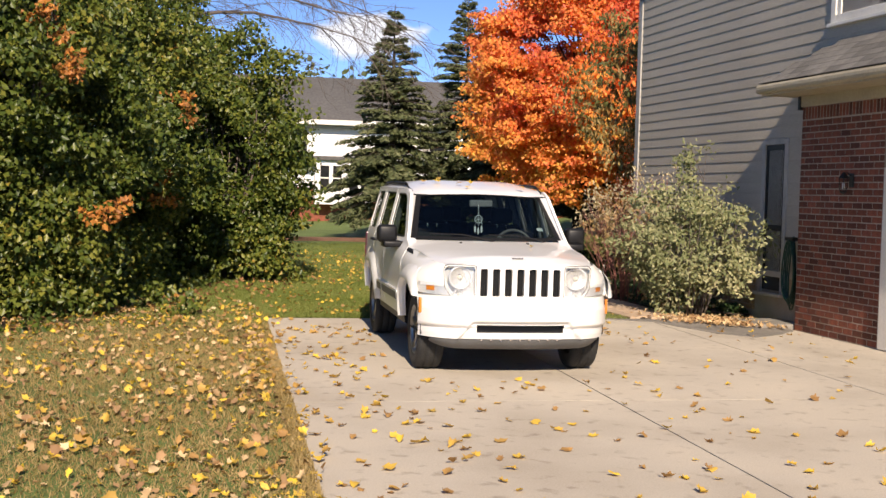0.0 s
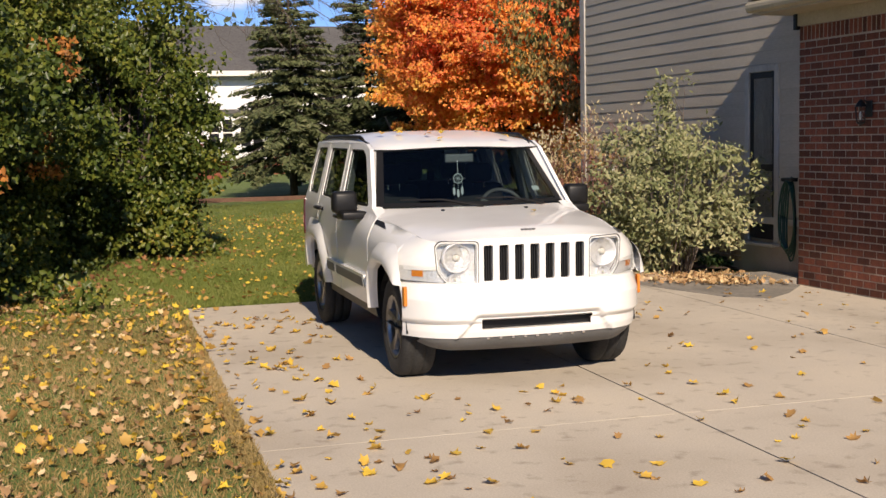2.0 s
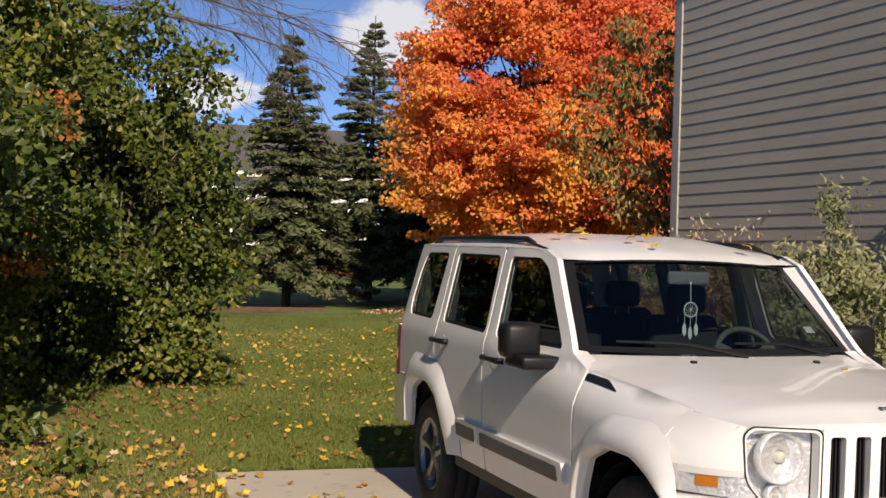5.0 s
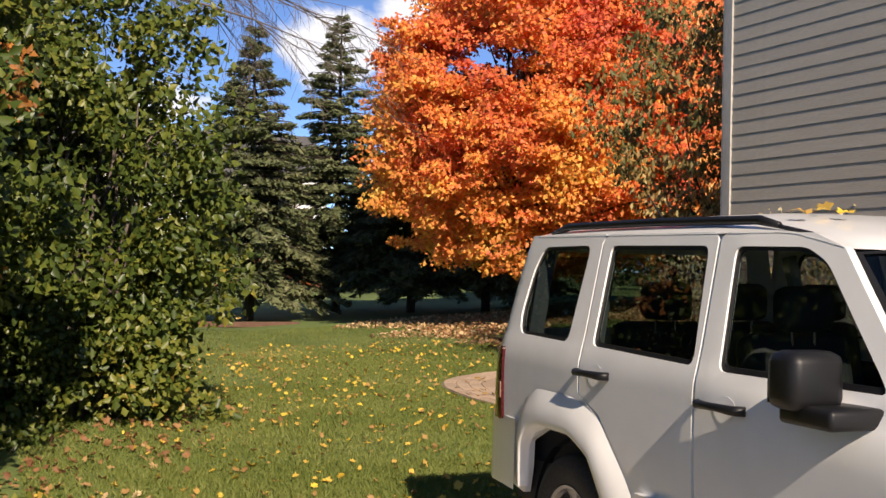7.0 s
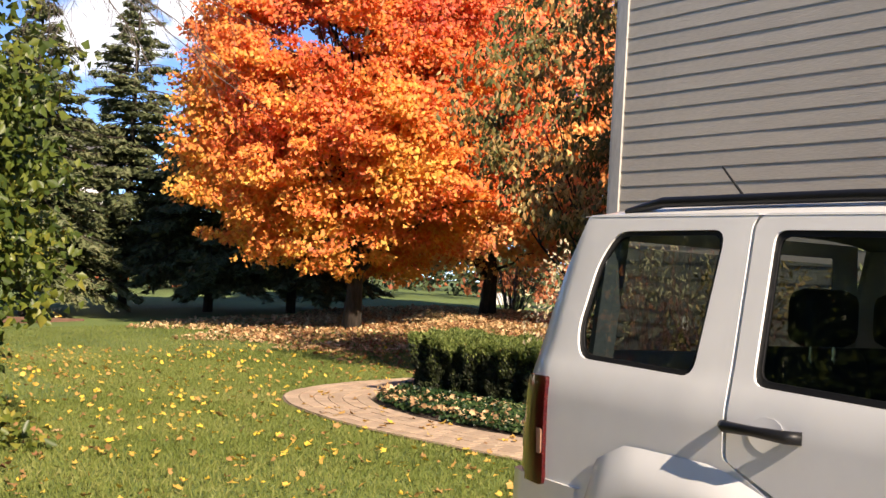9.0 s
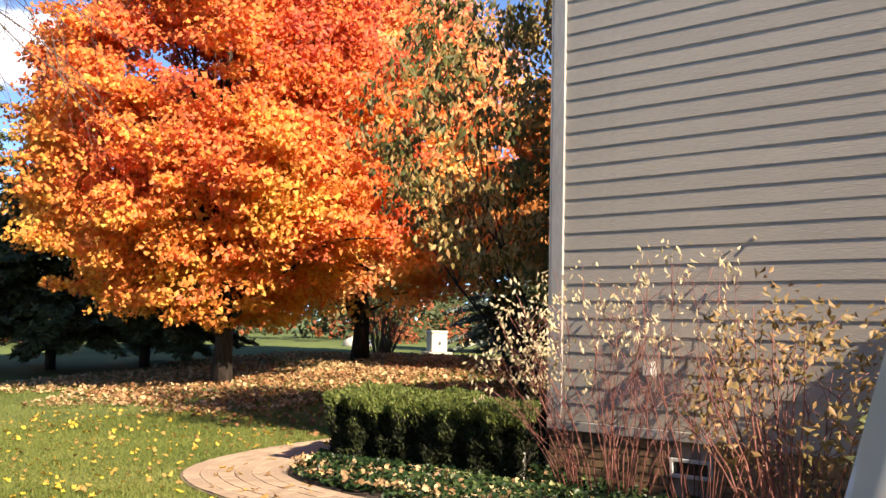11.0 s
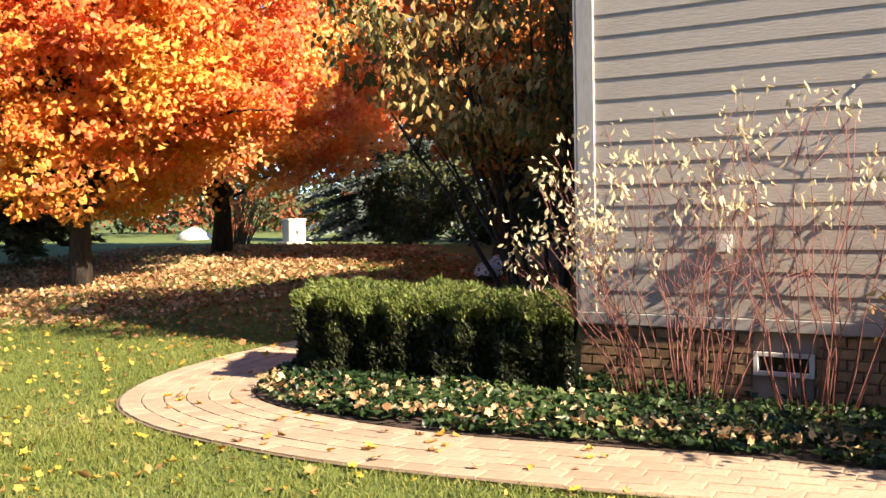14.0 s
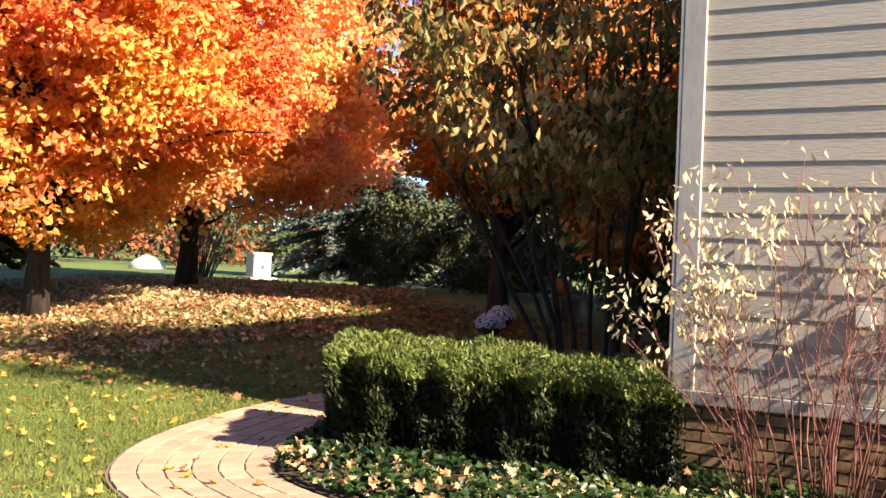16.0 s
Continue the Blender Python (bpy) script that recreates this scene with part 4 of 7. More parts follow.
        part("a_pillar", fixed(sheet(12, 6, pillar)), white, car)

        def cowl_side(u, v):
            y = 1.36 + 0.23 * u
            z = float(np.interp(y, (1.36, 1.40, 1.57, 1.75), (1.06, 1.088, 1.146, 1.33)))
            o = Vector((s * (car_side(y, z) - 0.001), y, z))
            return o.lerp(Vector((s * 0.72, y + 0.03, min(z, 1.15) + 0.008)), v)
        part("cowl_side", fixed(sheet(12, 4, cowl_side)), white, car)

    # bonnet
    def bonnet(u, v):
        k = u * 2 - 1
        y = 0.255 + 1.26 * v + 0.10 * abs(k) ** 3 * (1 - v) + 0.13 * k * k * v
        edge = car_side(y, fender_top(y)) - 0.003
        zc = 1.0 + 0.045 * min(1, v * 8) + 0.11 * v
        ze = fender_top(y) - 0.003
        z = zc - (zc - ze) * abs(k) ** 3.2
        return Vector((k * edge, y, z))
    part("bonnet", fixed(sheet(36, 26, bonnet)), white, car)
    lip = sheet(30, 4, lambda u, v: Vector(((u * 2 - 1) * 0.69, 0.255 + 0.105 * abs(u * 2 - 1) ** 3 + 0.012 * math.sin(v * math.pi * 0.5) - 0.012, 1.004 - 0.02 * abs(u * 2 - 1) ** 3 - 0.03 * v)))
    part("bonnet_lip", fixed(lip), white, car)
    # emblem as plain raised bars
    for k in range(4):
        part("emblem", box(-0.052 + k * 0.027, -0.033 + k * 0.027, 0.335, 0.362, 1.041, 1.049, 0.003), M["plastic_grey"], car)
    for s in (-1, 1):
        part("washer_jet", box(s * 0.33 - 0.012, s * 0.33 + 0.012, 1.28, 1.31, 1.128, 1.142, 0.004), black, car)

    # roof
    def roof(u, v):
        k = u * 2 - 1
        a = abs(k)
        front = 1.97 + 0.11 * (a / 0.87) ** 2 if a < 0.87 else 2.08 - 0.09 * (a - 0.87) / 0.13
        y = front + (4.30 - front) * v
        zc = 1.60 + 0.125 * min(1, v * 3.2) ** 0.6 + 0.02 * math.sin(v * math.pi) - 0.03 * max(0, v - 0.93) / 0.07
        ze = 1.592 + 0.05 * min(1, v * 9) + 0.02 * v
        hw = car_side(min(y, 4.28), ze) + 0.002
        z = zc - (zc - ze) * a ** 5 - 0.012 * (1 - min(1, v * 6)) * math.sin(a * math.pi)
        return Vector((k * hw, y, z))
    part("roof", fixed(sheet(30, 30, roof)), white, car)
    # rear: tailgate, window, spoiler
    def gate(u, v):
        k = u * 2 - 1
        z = 0.55 + 1.10 * v
        hw = car_side(4.405, z)
        return Vector((k * hw, 4.405 + 0.03 * (1 - k * k) - 0.20 * max(0, v - 0.5), z))
    tg = part("tailgate", fixed(sheet(20, 20, gate, skip=lambda u, v: 0.1 < u < 0.9 and 0.60 < v < 0.93)), white, car)
    part("rear_glass", fixed(sheet(12, 6, lambda u, v: gate(0.1 + 0.8 * u, 0.60 + 0.33 * v) + Vector((0, -0.008, 0)))), M["glass_tint"], tg)
    part("rear_bumper", fixed(rear_bumper()), white, car)

    # windscreen
    def screen(u, v):
        k = u * 2 - 1
        return Vector((k * (0.765 - 0.115 * v), 1.42 + 0.22 * k * k + (0.55 - 0.11 * k * k) * v, 1.155 + (0.42 + 0.025 * (1 - k * k)) * v))
    ws = part("windscreen", fixed(sheet(20, 12, screen)), M["glass_clear"], car)
    ring = [(t / 24, 0.0) for t in range(24)] + [(1.0, t / 12) for t in range(12)] + [(1 - t / 24, 1.0) for t in range(24)] + [(0.0, 1 - t / 12) for t in range(12)]

    def band(u, v):
        a, b = ring[round(u * 72) % 72]
        ins = (0.004 + 0.034 * v)
        hgt = 0.02 + (0.04 if b == 0.0 else 0.0)
        aa, bb = a + (0.5 - a) * ins * 2 * v, b + (0.5 - b) * hgt * 2 * v
        return screen(aa, bb) + Vector((0, -0.006, 0.003))
    part("screen_seal", fixed(sheet(72, 1, band)), black, ws)
    for a, b in ((-0.60, 0.02), (-0.02, 0.56)):
        w0, w1 = screen((b / 0.775 + 1) / 2, 0.0), screen((a / 0.775 + 1) / 2, 0.10)
        part("wiper", tube([w0 + Vector((0, -0.03, 0.0)), w0.lerp(w1, 0.5) + Vector((0, -0.03, 0.03)), w1 + Vector((0, -0.02, 0.01))], [0.011, 0.008, 0.006], 6), black, ws)
    part("cowl", fixed(sheet(16, 2, lambda u, v: Vector(((u * 2 - 1) * 0.775, 1.50 + 0.06 * (u * 2 - 1) ** 2 - 0.06 + 0.16 * v, 1.125 + 0.015 * v - 0.05 * abs(u * 2 - 1) ** 3)))), black, car)
    part("sticker", sheet(2, 2, lambda u, v: screen(0.85 + 0.045 * u, 0.22 + 0.07 * v) + Vector((0, 0.004, 0))), M["cord_white"], ws)

    # grille with seven upright slots
    slots = [(-0.327 + k * 0.109 - 0.033, -0.327 + k * 0.109 + 0.033) for k in range(7)]

    def face(x, z, depth):
        return Vector((x, 0.225 + 0.32 * max(0.0, abs(x) - 0.40) + 0.05 * x * x - 0.06 * (z - 0.84) * 0.4 + depth, z))
    holes = [round_poly([(a, 0.715), (b, 0.715), (b, 0.955), (a, 0.955)], 0.012, 3) for a, b in slots]
    gr = part("grille", skin(round_poly([(-0.394, 0.675), (0.394, 0.675), (0.394, 0.985), (-0.394, 0.985)], 0.012, 2), holes, face, 0.05, np.arange(-0.4, 0.41, 0.1), ()), white, car)
    part("grille_mesh", box(-0.38, 0.38, 0.275, 0.285, 0.68, 0.98), black, gr)
    for a, b in slots:
        for q in range(4):
            x = a + (b - a) * (q + 0.5) / 4
            part("grille_bar", box(x - 0.004, x + 0.004, 0.256, 0.276, 0.715, 0.955), black, gr)
    for s in (-1, 1):
        lamp_outline = round_poly([(s * x, z) for x, z in ((0.398, 0.665), (0.575, 0.675), (0.655, 0.78), (0.668, 0.955), (0.64, 0.985), (0.398, 0.982))], 0.03, 4)
        inner = [(s * 0.533 + (x - s * 0.533) * 0.95, 0.84 + (z - 0.84) * 0.93) for x, z in lamp_outline]
        wide = [(s * 0.533 + (x - s * 0.533) * 1.035, 0.83 + (z - 0.83) * 1.03) for x, z in lamp_outline]
        hl = part("headlamp", skin(lamp_outline, [inner], face, 0.05, (), ()), white, car, "round clear headlamp in a squarish housing")
        part("lamp_gap", skin(wide, [lamp_outline], lambda x, z, d: face(x, z, d - 0.003), 0.004, (), ()), black, hl)
        part("lamp_bowl", skin(inner, [], lambda x, z, d: face(x, z, d + 0.06), 0.01, np.arange(-0.75, 0.76, 0.05), ()), M["reflector"], hl)
        part("lamp_cover", skin(inner, [], lambda x, z, d: face(x, z, d + 0.006), 0.004, np.arange(-0.75, 0.76, 0.05), ()), M["glass_lamp"], hl)
        for cx, cz, r, nm in ((0.525, 0.872, 0.10, "reflector"), (0.535, 0.728, 0.042, "fog_lamp")):
            y0 = face(s * cx, cz, 0.0).y
            rim = lathe([(r * 0.25, 0.052), (r * 0.3, 0.035), (r * 0.85, 0.052), (r * 0.9, 0.018), (r, 0.014), (r * 1.04, 0.05)], 28, 'Y', at=(s * cx, y0, cz))
            part(nm, fixed(rim), M["reflector"], hl, smooth=True)
            part("bulb", lathe([(0.002, 0.018), (r * 0.2, 0.022), (r * 0.24, 0.04), (r * 0.24, 0.055)], 14, 'Y', at=(s * cx, y0, cz)), M["lens_white"], hl, smooth=True)

        # corner panel that rounds from the lamp into the fender
        def nose(u, v):
            z = 0.795 + v * (0.192 + 0.028 * u)
            a, c = face(s * 0.662, z, 0.004), Vector((s * car_side(0.62, z), 0.62, z))
            b = Vector((s * (0.35 * 0.662 + 0.65 * car_side(0.62, z)), a.y + 0.06, z))
            return a.lerp(b, u).lerp(b.lerp(c, u), u)
        part("nose", fixed(sheet(14, 8, nose)), white, car)

        # turn lamp, wraps round the corner
        def turn(x, z, depth):
            y = 0.30 + 0.21 * max(0.0, (abs(x) - 0.62) / 0.24) ** 1.5
            return Vector((x, y + depth, z))
        ol = round_poly([(s * x, z) for x, z in ((0.585, 0.712), (0.858, 0.725), (0.862, 0.825), (0.672, 0.818), (0.63, 0.765))], 0.012, 3)
        tn = part("turn_lamp", skin(ol, [], lambda x, z, d: turn(x, z, d + 0.02), 0.02, np.arange(-0.92, 0.93, 0.03), ()), M["reflector"], car)
        part("amber_bulb", skin([(s * 0.74, 0.752), (s * 0.80, 0.752), (s * 0.80, 0.805), (s * 0.74, 0.805)], [], lambda x, z, d: turn(x, z, d + 0.012), 0.01, (), ()), M["lens_amber"], tn)
        part("lamp_cover", skin(ol, [], turn, 0.015, np.arange(-0.92, 0.93, 0.03), ()), M["glass_lamp"], tn)
        part("side_marker", skin(round_poly([(0.335, 0.55), (0.375, 0.55), (0.375, 0.685), (0.335, 0.685)], 0.012, 2), [], lambda y, z, d, s=s: Vector((s * (0.862 + 0.10 * (y - 0.335) - d), y + 0.085, z)), 0.02, (), ()), M["lens_amber"], car)

    # front bumper
    def bumper(u, v):
        k = u * 2 - 1
        x = k * 0.866
        z = 0.345 + 0.36 * v
        y = 0.115 + 0.10 * k * k + 0.26 * abs(k) ** 7
        y += 0.05 * max(0.0, v - 0.72) / 0.28 * 1.6 + 0.018 * (v < 0.28) + 0.03 * max(0.0, 0.12 - v) * 4
        x *= 1 - 0.012 * (v < 0.3)
        # shallow recess round the intake, with slanting sides
        edge = 0.50 + 0.14 * max(0.0, 0.40 - v) / 0.40
        y += 0.045 * smoothstep(-0.02, 0.02, edge - abs(k)) * smoothstep(0.46, 0.38, v)
        # crease above the corner pads
        y += 0.022 * smoothstep(0.0, 0.05, abs(k) - edge) * smoothstep(0.36, 0.30, v)
        return Vector((x, y, z))
    bp = fixed(sheet(88, 40, bumper, skip=lambda u, v: 0.27 < u < 0.73 and 0.14 < v < 0.345))
    fb = part("front_bumper", bp, white, car)
    ledge = sheet(40, 3, lambda u, v: bumper(u, 1.0) + Vector((0, 0.14 * v, 0.012 * math.sin(v * 1.5))))
    part("bumper_ledge", fixed(ledge), white, fb)
    part("intake", box(-0.44, 0.44, 0.245, 0.262, 0.36, 0.50), black, fb)
    part("intake_rim", fixed(sheet(20, 2, lambda u, v: bumper(0.27 + 0.46 * u, 0.345) + Vector((0, 0.09 * v, -0.004)))), white, fb)
    part("intake_floor", fixed(sheet(20, 2, lambda u, v: bumper(0.27 + 0.46 * u, 0.145) + Vector((0, 0.09 * v, 0.0)))), white, fb)
    skirt = sheet(40, 5, lambda u, v: bumper(0.05 + 0.9 * u, 0.0) + Vector((0, 0.012 + 0.09 * v * v, -0.10 * v * (1 - 0.6 * abs(u * 2 - 1) ** 8))))
    part("skirt", fixed(skirt), M["plastic_grey"], fb, "grey plastic lower skirt")
    for k in range(9):
        u = 0.30 + 0.05 * k
        p = bumper(u, 0.0) + Vector((0, 0.006, -0.008))
        part("bolt", box(p.x - 0.011, p.x + 0.011, p.y - 0.004, p.y + 0.01, p.z - 0.008, p.z + 0.008, 0.003), M["chrome"], fb)
    part("plate_line", fixed(sheet(10, 1, lambda u, v: bumper(0.40 + 0.2 * u, 0.66 + 0.012 * v) + Vector((0, -0.003, 0)))), white, fb)

    # underside and cabin
    part("underbody", box(-0.72, 0.72, 0.55, 4.2, 0.30, 0.42), black, car)
    part("cabin_floor", box(-0.82, 0.82, 1.35, 4.2, 0.42, 0.62), M["cabin"], car)
    part("dashboard", fixed(dashboard()), M["cabin"], car, smooth=True)
    part("door_lining", box(-0.80, -0.775, 1.78, 4.1, 0.55, 1.09, 0.01), M["cabin"], car)
    part("door_lining", box(0.775, 0.80, 1.78, 4.1, 0.55, 1.09, 0.01), M["cabin"], car)
    part("headliner", fixed(sheet(10, 12, lambda u, v: roof(0.04 + 0.92 * u, 0.03 + 0.94 * v) + Vector((0, 0, -0.05)))), M["cabin_grey"], car)
    sw = part("steering_wheel", wheel_ring(0.185, 0.017), M["plastic_grey"], car, smooth=True)
    sw.matrix_basis = pose(0.36, 1.93, 1.08, 62, 0, 0)
    part("hub", box(-0.06, 0.06, -0.05, 0.05, -0.03, 0.03, 0.02), M["plastic_grey"], sw)
    for a in (0, 120, 240):
        part("spoke", box(-0.02, 0.02, 0.0, 0.18, -0.012, 0.012, 0.005), M["plastic_grey"], sw, m=pose(0, 0, 0, 0, 0, a + 180))
    for x, y in ((-0.38, 2.45), (0.38, 2.45), (-0.42, 3.35), (0.0, 3.38), (0.42, 3.35)):
        st = part("seat", seat_mesh(), M["cabin"], car, smooth=True, m=pose(x, y, 0.60))
        part("headrest", box(-0.12, 0.12, 0.13, 0.23, 0.69, 0.86, 0.04), M["cabin"], st, smooth=True)
        part("post", tube([(-0.05, 0.18, 0.62), (-0.05, 0.18, 0.76)], 0.007, 6), M["chrome"], st)
        part("post", tube([(0.05, 0.18, 0.62), (0.05, 0.18, 0.76)], 0.007, 6), M["chrome"], st)
    for s in (-1, 1):
        for y in (2.63, 3.52, 4.12):
            part("pillar_lining", tube([(s * 0.80, y - 0.02, 1.1), (s * 0.70, y + 0.03, 1.6)], 0.04, 6), M["cabin_grey"], car)
        part("seat_belt", tube([(s * 0.76, 2.66, 1.5), (s * 0.785, 2.64, 1.15), (s * 0.79, 2.62, 0.8)], [0.012, 0.012, 0.012], 4), M["cabin_grey"], car)
    part("rear_mirror", box(-0.12, 0.12, 1.93, 1.96, 1.475, 1.545, 0.015), M["cabin_grey"], car)

    part("antenna", tube([(0.0, 4.22, 1.735), (-0.005, 4.27, 1.79), (-0.03, 4.365, 1.905)], [0.009, 0.006, 0.004], 6), black, car)

    # wheels
    for s in (-1, 1):
        for y in (0.87, 3.56):
            w = part("wheel", tyre_mesh(), M["rubber"], car, smooth=True, m=pose(s * (0.722 if y < 2 else 0.757), y, 0.352, 0, 0, 0 if s < 0 else 180))
            rim = part("rim", fixed(rim_mesh()), M["alloy"], w, "five-spoke alloy rim")
            part("brake_disc", lathe([(0.05, 0.03), (0.17, 0.03), (0.17, 0.05), (0.05, 0.05)], 24, 'X'), M["plastic_grey"], w)
            part("back", lathe([(0.001, 0.06), (0.235, 0.06)], 24, 'X'), M["plastic_black"], w)
            part("centre_cap", lathe([(0.001, -0.098), (0.026, -0.096), (0.032, -0.085)], 16, 'X'), M["plastic_grey"], rim, smooth=True)
    return car


def rear_bumper():
    def f(u, v):
        k = u * 2 - 1
        x = k * 0.905
        y = 4.06 + 0.43 * (1 - abs(k) ** 40)
        z = 0.47 + 0.33 * v
        return Vector((x, y - 0.01 * v, z))
    bm = sheet(60, 6, f)
    sheet(60, 2, lambda u, v: f(u, 1.0) + Vector((-(u * 2 - 1) * 0.06 * v, -0.12 * v, 0.006 * v)), bm)
    return bm


def dashboard():
    return sheet(14, 8, lambda u, v: Vector(((u * 2 - 1) * 0.78, 1.56 + 0.42 * v, 1.10 - 0.03 * v - 0.32 * max(0, v - 0.7) / 0.3 * v)))


def wheel_ring(radius, thick):
    bm = bmesh.new()
    n, k = 30, 8
    rings = [[bm.verts.new(((radius + thick * math.cos(2 * math.pi * j / k)) * math.cos(2 * math.pi * i / n), (radius + thick * math.cos(2 * math.pi * j / k)) * math.sin(2 * math.pi * i / n), thick * math.sin(2 * math.pi * j / k))) for j in range(k)] for i in range(n)]
    for i in range(n):
        a, b = rings[i], rings[(i + 1) % n]
        for j in range(k):
            bm.faces.new((a[j], b[j], b[(j + 1) % k], a[(j + 1) % k]))
    return bm


def seat_mesh():
    bm = bmesh.new()
    box(-0.24, 0.24, -0.36, 0.16, 0.0, 0.16, 0.05, bm)
    b = box(-0.23, 0.23, 0.06, 0.20, 0.06, 0.70, 0.05)
    bmesh.ops.rotate(b, cent=(0, 0.1, 0.1), matrix=Matrix.Rotation(radians(-12), 3, 'X'), verts=b.verts[:])
    return join_into(bm, b)


def tyre_mesh():
    prof = [(0.222, 0.10), (0.235, 0.115), (0.30, 0.122), (0.338, 0.110), (0.350, 0.085), (0.352, 0.045), (0.345, 0.040), (0.345, 0.034), (0.352, 0.030), (0.353, 0.0),
            (0.352, -0.030), (0.345, -0.034), (0.345, -0.040), (0.352, -0.045), (0.350, -0.085), (0.338, -0.110), (0.30, -0.122), (0.235, -0.115), (0.222, -0.10), (0.215, 0.0), (0.222, 0.10)]
    return fixed(lathe(prof, 44, 'X'))


def rim_mesh():
    bm = lathe([(0.225, -0.104), (0.222, -0.112), (0.208, -0.106), (0.196, -0.085), (0.192, 0.05)], 44, 'X')
    lathe([(0.0005, -0.088), (0.045, -0.09), (0.058, -0.08), (0.06, -0.02)], 20, 'X', bm)
    for k in range(5):
        a = 2 * math.pi * k / 5 + 0.3
        sp = bmesh.new()
        rows = [(0.04, 0.036, -0.086), (0.11, 0.033, -0.080), (0.17, 0.042, -0.088), (0.205, 0.055, -0.100)]
        g = []
        for r, w, x in rows:
            g.append([sp.verts.new((x + dx, r, t)) for dx, t in ((0.03, -w), (0.0, -w * 0.8), (-0.006, 0), (0.0, w * 0.8), (0.03, w))])
        for p, q in zip(g, g[1:]):
            for i in range(4):
                sp.faces.new((p[i], p[i + 1], q[i + 1], q[i]))
        bmesh.ops.rotate(sp, cent=(0, 0, 0), matrix=Matrix.Rotation(a, 3, 'X'), verts=sp.verts[:])
        bm = join_into(bm, sp)
    return bm


suv = build_car()


def dream_catcher():
    root = thing("dream_catcher", "small white hoop with feathers hanging from the car's mirror", "ornament", pose(-0.05, 1.83, 1.475) @ Matrix.Scale(0.88, 4))
    part("cord", tube([(0, 0, 0.02), (0.004, 0, -0.10)], 0.003, 5), M["cord_white"], root)
    h = wheel_ring(0.042, 0.004)
    bmesh.ops.rotate(h, cent=(0, 0, 0), matrix=Matrix.Rotation(radians(90), 3, 'X'), verts=h.verts[:])
    bmesh.ops.translate(h, vec=(0.004, 0, -0.14), verts=h.verts[:])
    part("hoop", h, M["cord_white"], root)
    for k in range(6):
        a = math.pi * k / 6
        part("web", tube([(0.004 + 0.041 * math.cos(a), 0, -0.14 + 0.041 * math.sin(a)), (0.004 - 0.041 * math.cos(a), 0, -0.14 - 0.041 * math.sin(a))], 0.0012, 4), M["cord_white"], root)
    for x, l in ((-0.034, 0.05), (0.004, 0.07), (0.042, 0.05)):
        part("string", tube([(x, 0, -0.165), (x, 0, -0.165 - l)], 0.0018, 4), M["cord_white"], root)
        f = bmesh.new()
        v = [f.verts.new(p) for p in ((x, 0, -0.16 - l), (x - 0.012, 0.002, -0.185 - l), (x - 0.010, 0.004, -0.225 - l), (x, 0, -0.245 - l), (x + 0.011, -0.003, -0.225 - l), (x + 0.012, 0.002, -0.185 - l))]
        f.faces.new(v)
        part("feather", f, M["cord_white"], root)


dream_catcher()


# ---- trees and shrubs ----
def crown_clumps(rng, n, centre, radii, inner=0.55, rough=0.22, low_cut=-0.75, squash=1.0):
    """Clump centres in the outer shell of an uneven crown."""
    d = unit(rng.normal(size=(n * 2, 3)))
    d = d[d[:, 2] > low_cut][:n]
    k = 1 + rough * np.sin(d[:, 0] * 5 + rng.uniform(0, 6)) * np.cos(d[:, 1] * 4 + rng.uniform(0, 6)) + rough * 0.8 * np.sin(d[:, 2] * 7 + d[:, 0] * 3 + rng.uniform(0, 6))
    r = (inner + (1 - inner) * rng.random(len(d)) ** 0.6) * k
    p = d * r[:, None] * np.array(radii)
    low = p[:, 2] < 0
    p[low, 2] *= squash
    p[low, :2] *= 1 + 0.12 * (1 - squash)
    return np.array(centre) + p


def limb_mesh(base, tips, trunk_top, r0, rng, bm=None, sides=6):
    """Trunk and tapered limbs that bend towards the given tips."""
    bm = bm or bmesh.new()
    base, top = Vector(base), Vector(trunk_top)
    pts = [base.lerp(top, t / 6) + Vector((rng.uniform(-1, 1), rng.uniform(-1, 1), 0)) * r0 * 0.35 * (0 < t < 6) for t in range(7)]
    rad = [r0 * (1.35 if t == 0 else 1 - 0.75 * t / 6) for t in range(7)]
    tube(pts, rad, 10, bm)
    for tip in tips:
        tip = Vector(tip)
        h = min(0.9, max(0.12, (tip.z - base.z) / max(top.z - base.z, 0.1) * rng.uniform(0.35, 0.65)))
        s = base.lerp(top, h)
        r = r0 * (1 - 0.75 * h) * rng.uniform(0.28, 0.5)
        q = []
        for t in range(6):
            f = t / 5
            p = s.lerp(tip, f) + Vector((0, 0, 0.16 * (tip - s).length * math.sin(math.pi * f) * 0.6))
            p += Vector((rng.uniform(-1, 1), rng.uniform(-1, 1), rng.uniform(-1, 1))) * 0.05 * (tip - s).length * (0 < t < 5)
            q.append(p)
        tube(q, [max(0.006, r * (1 - 0.85 * t / 5)) for t in range(6)], sides, bm)
    return bm


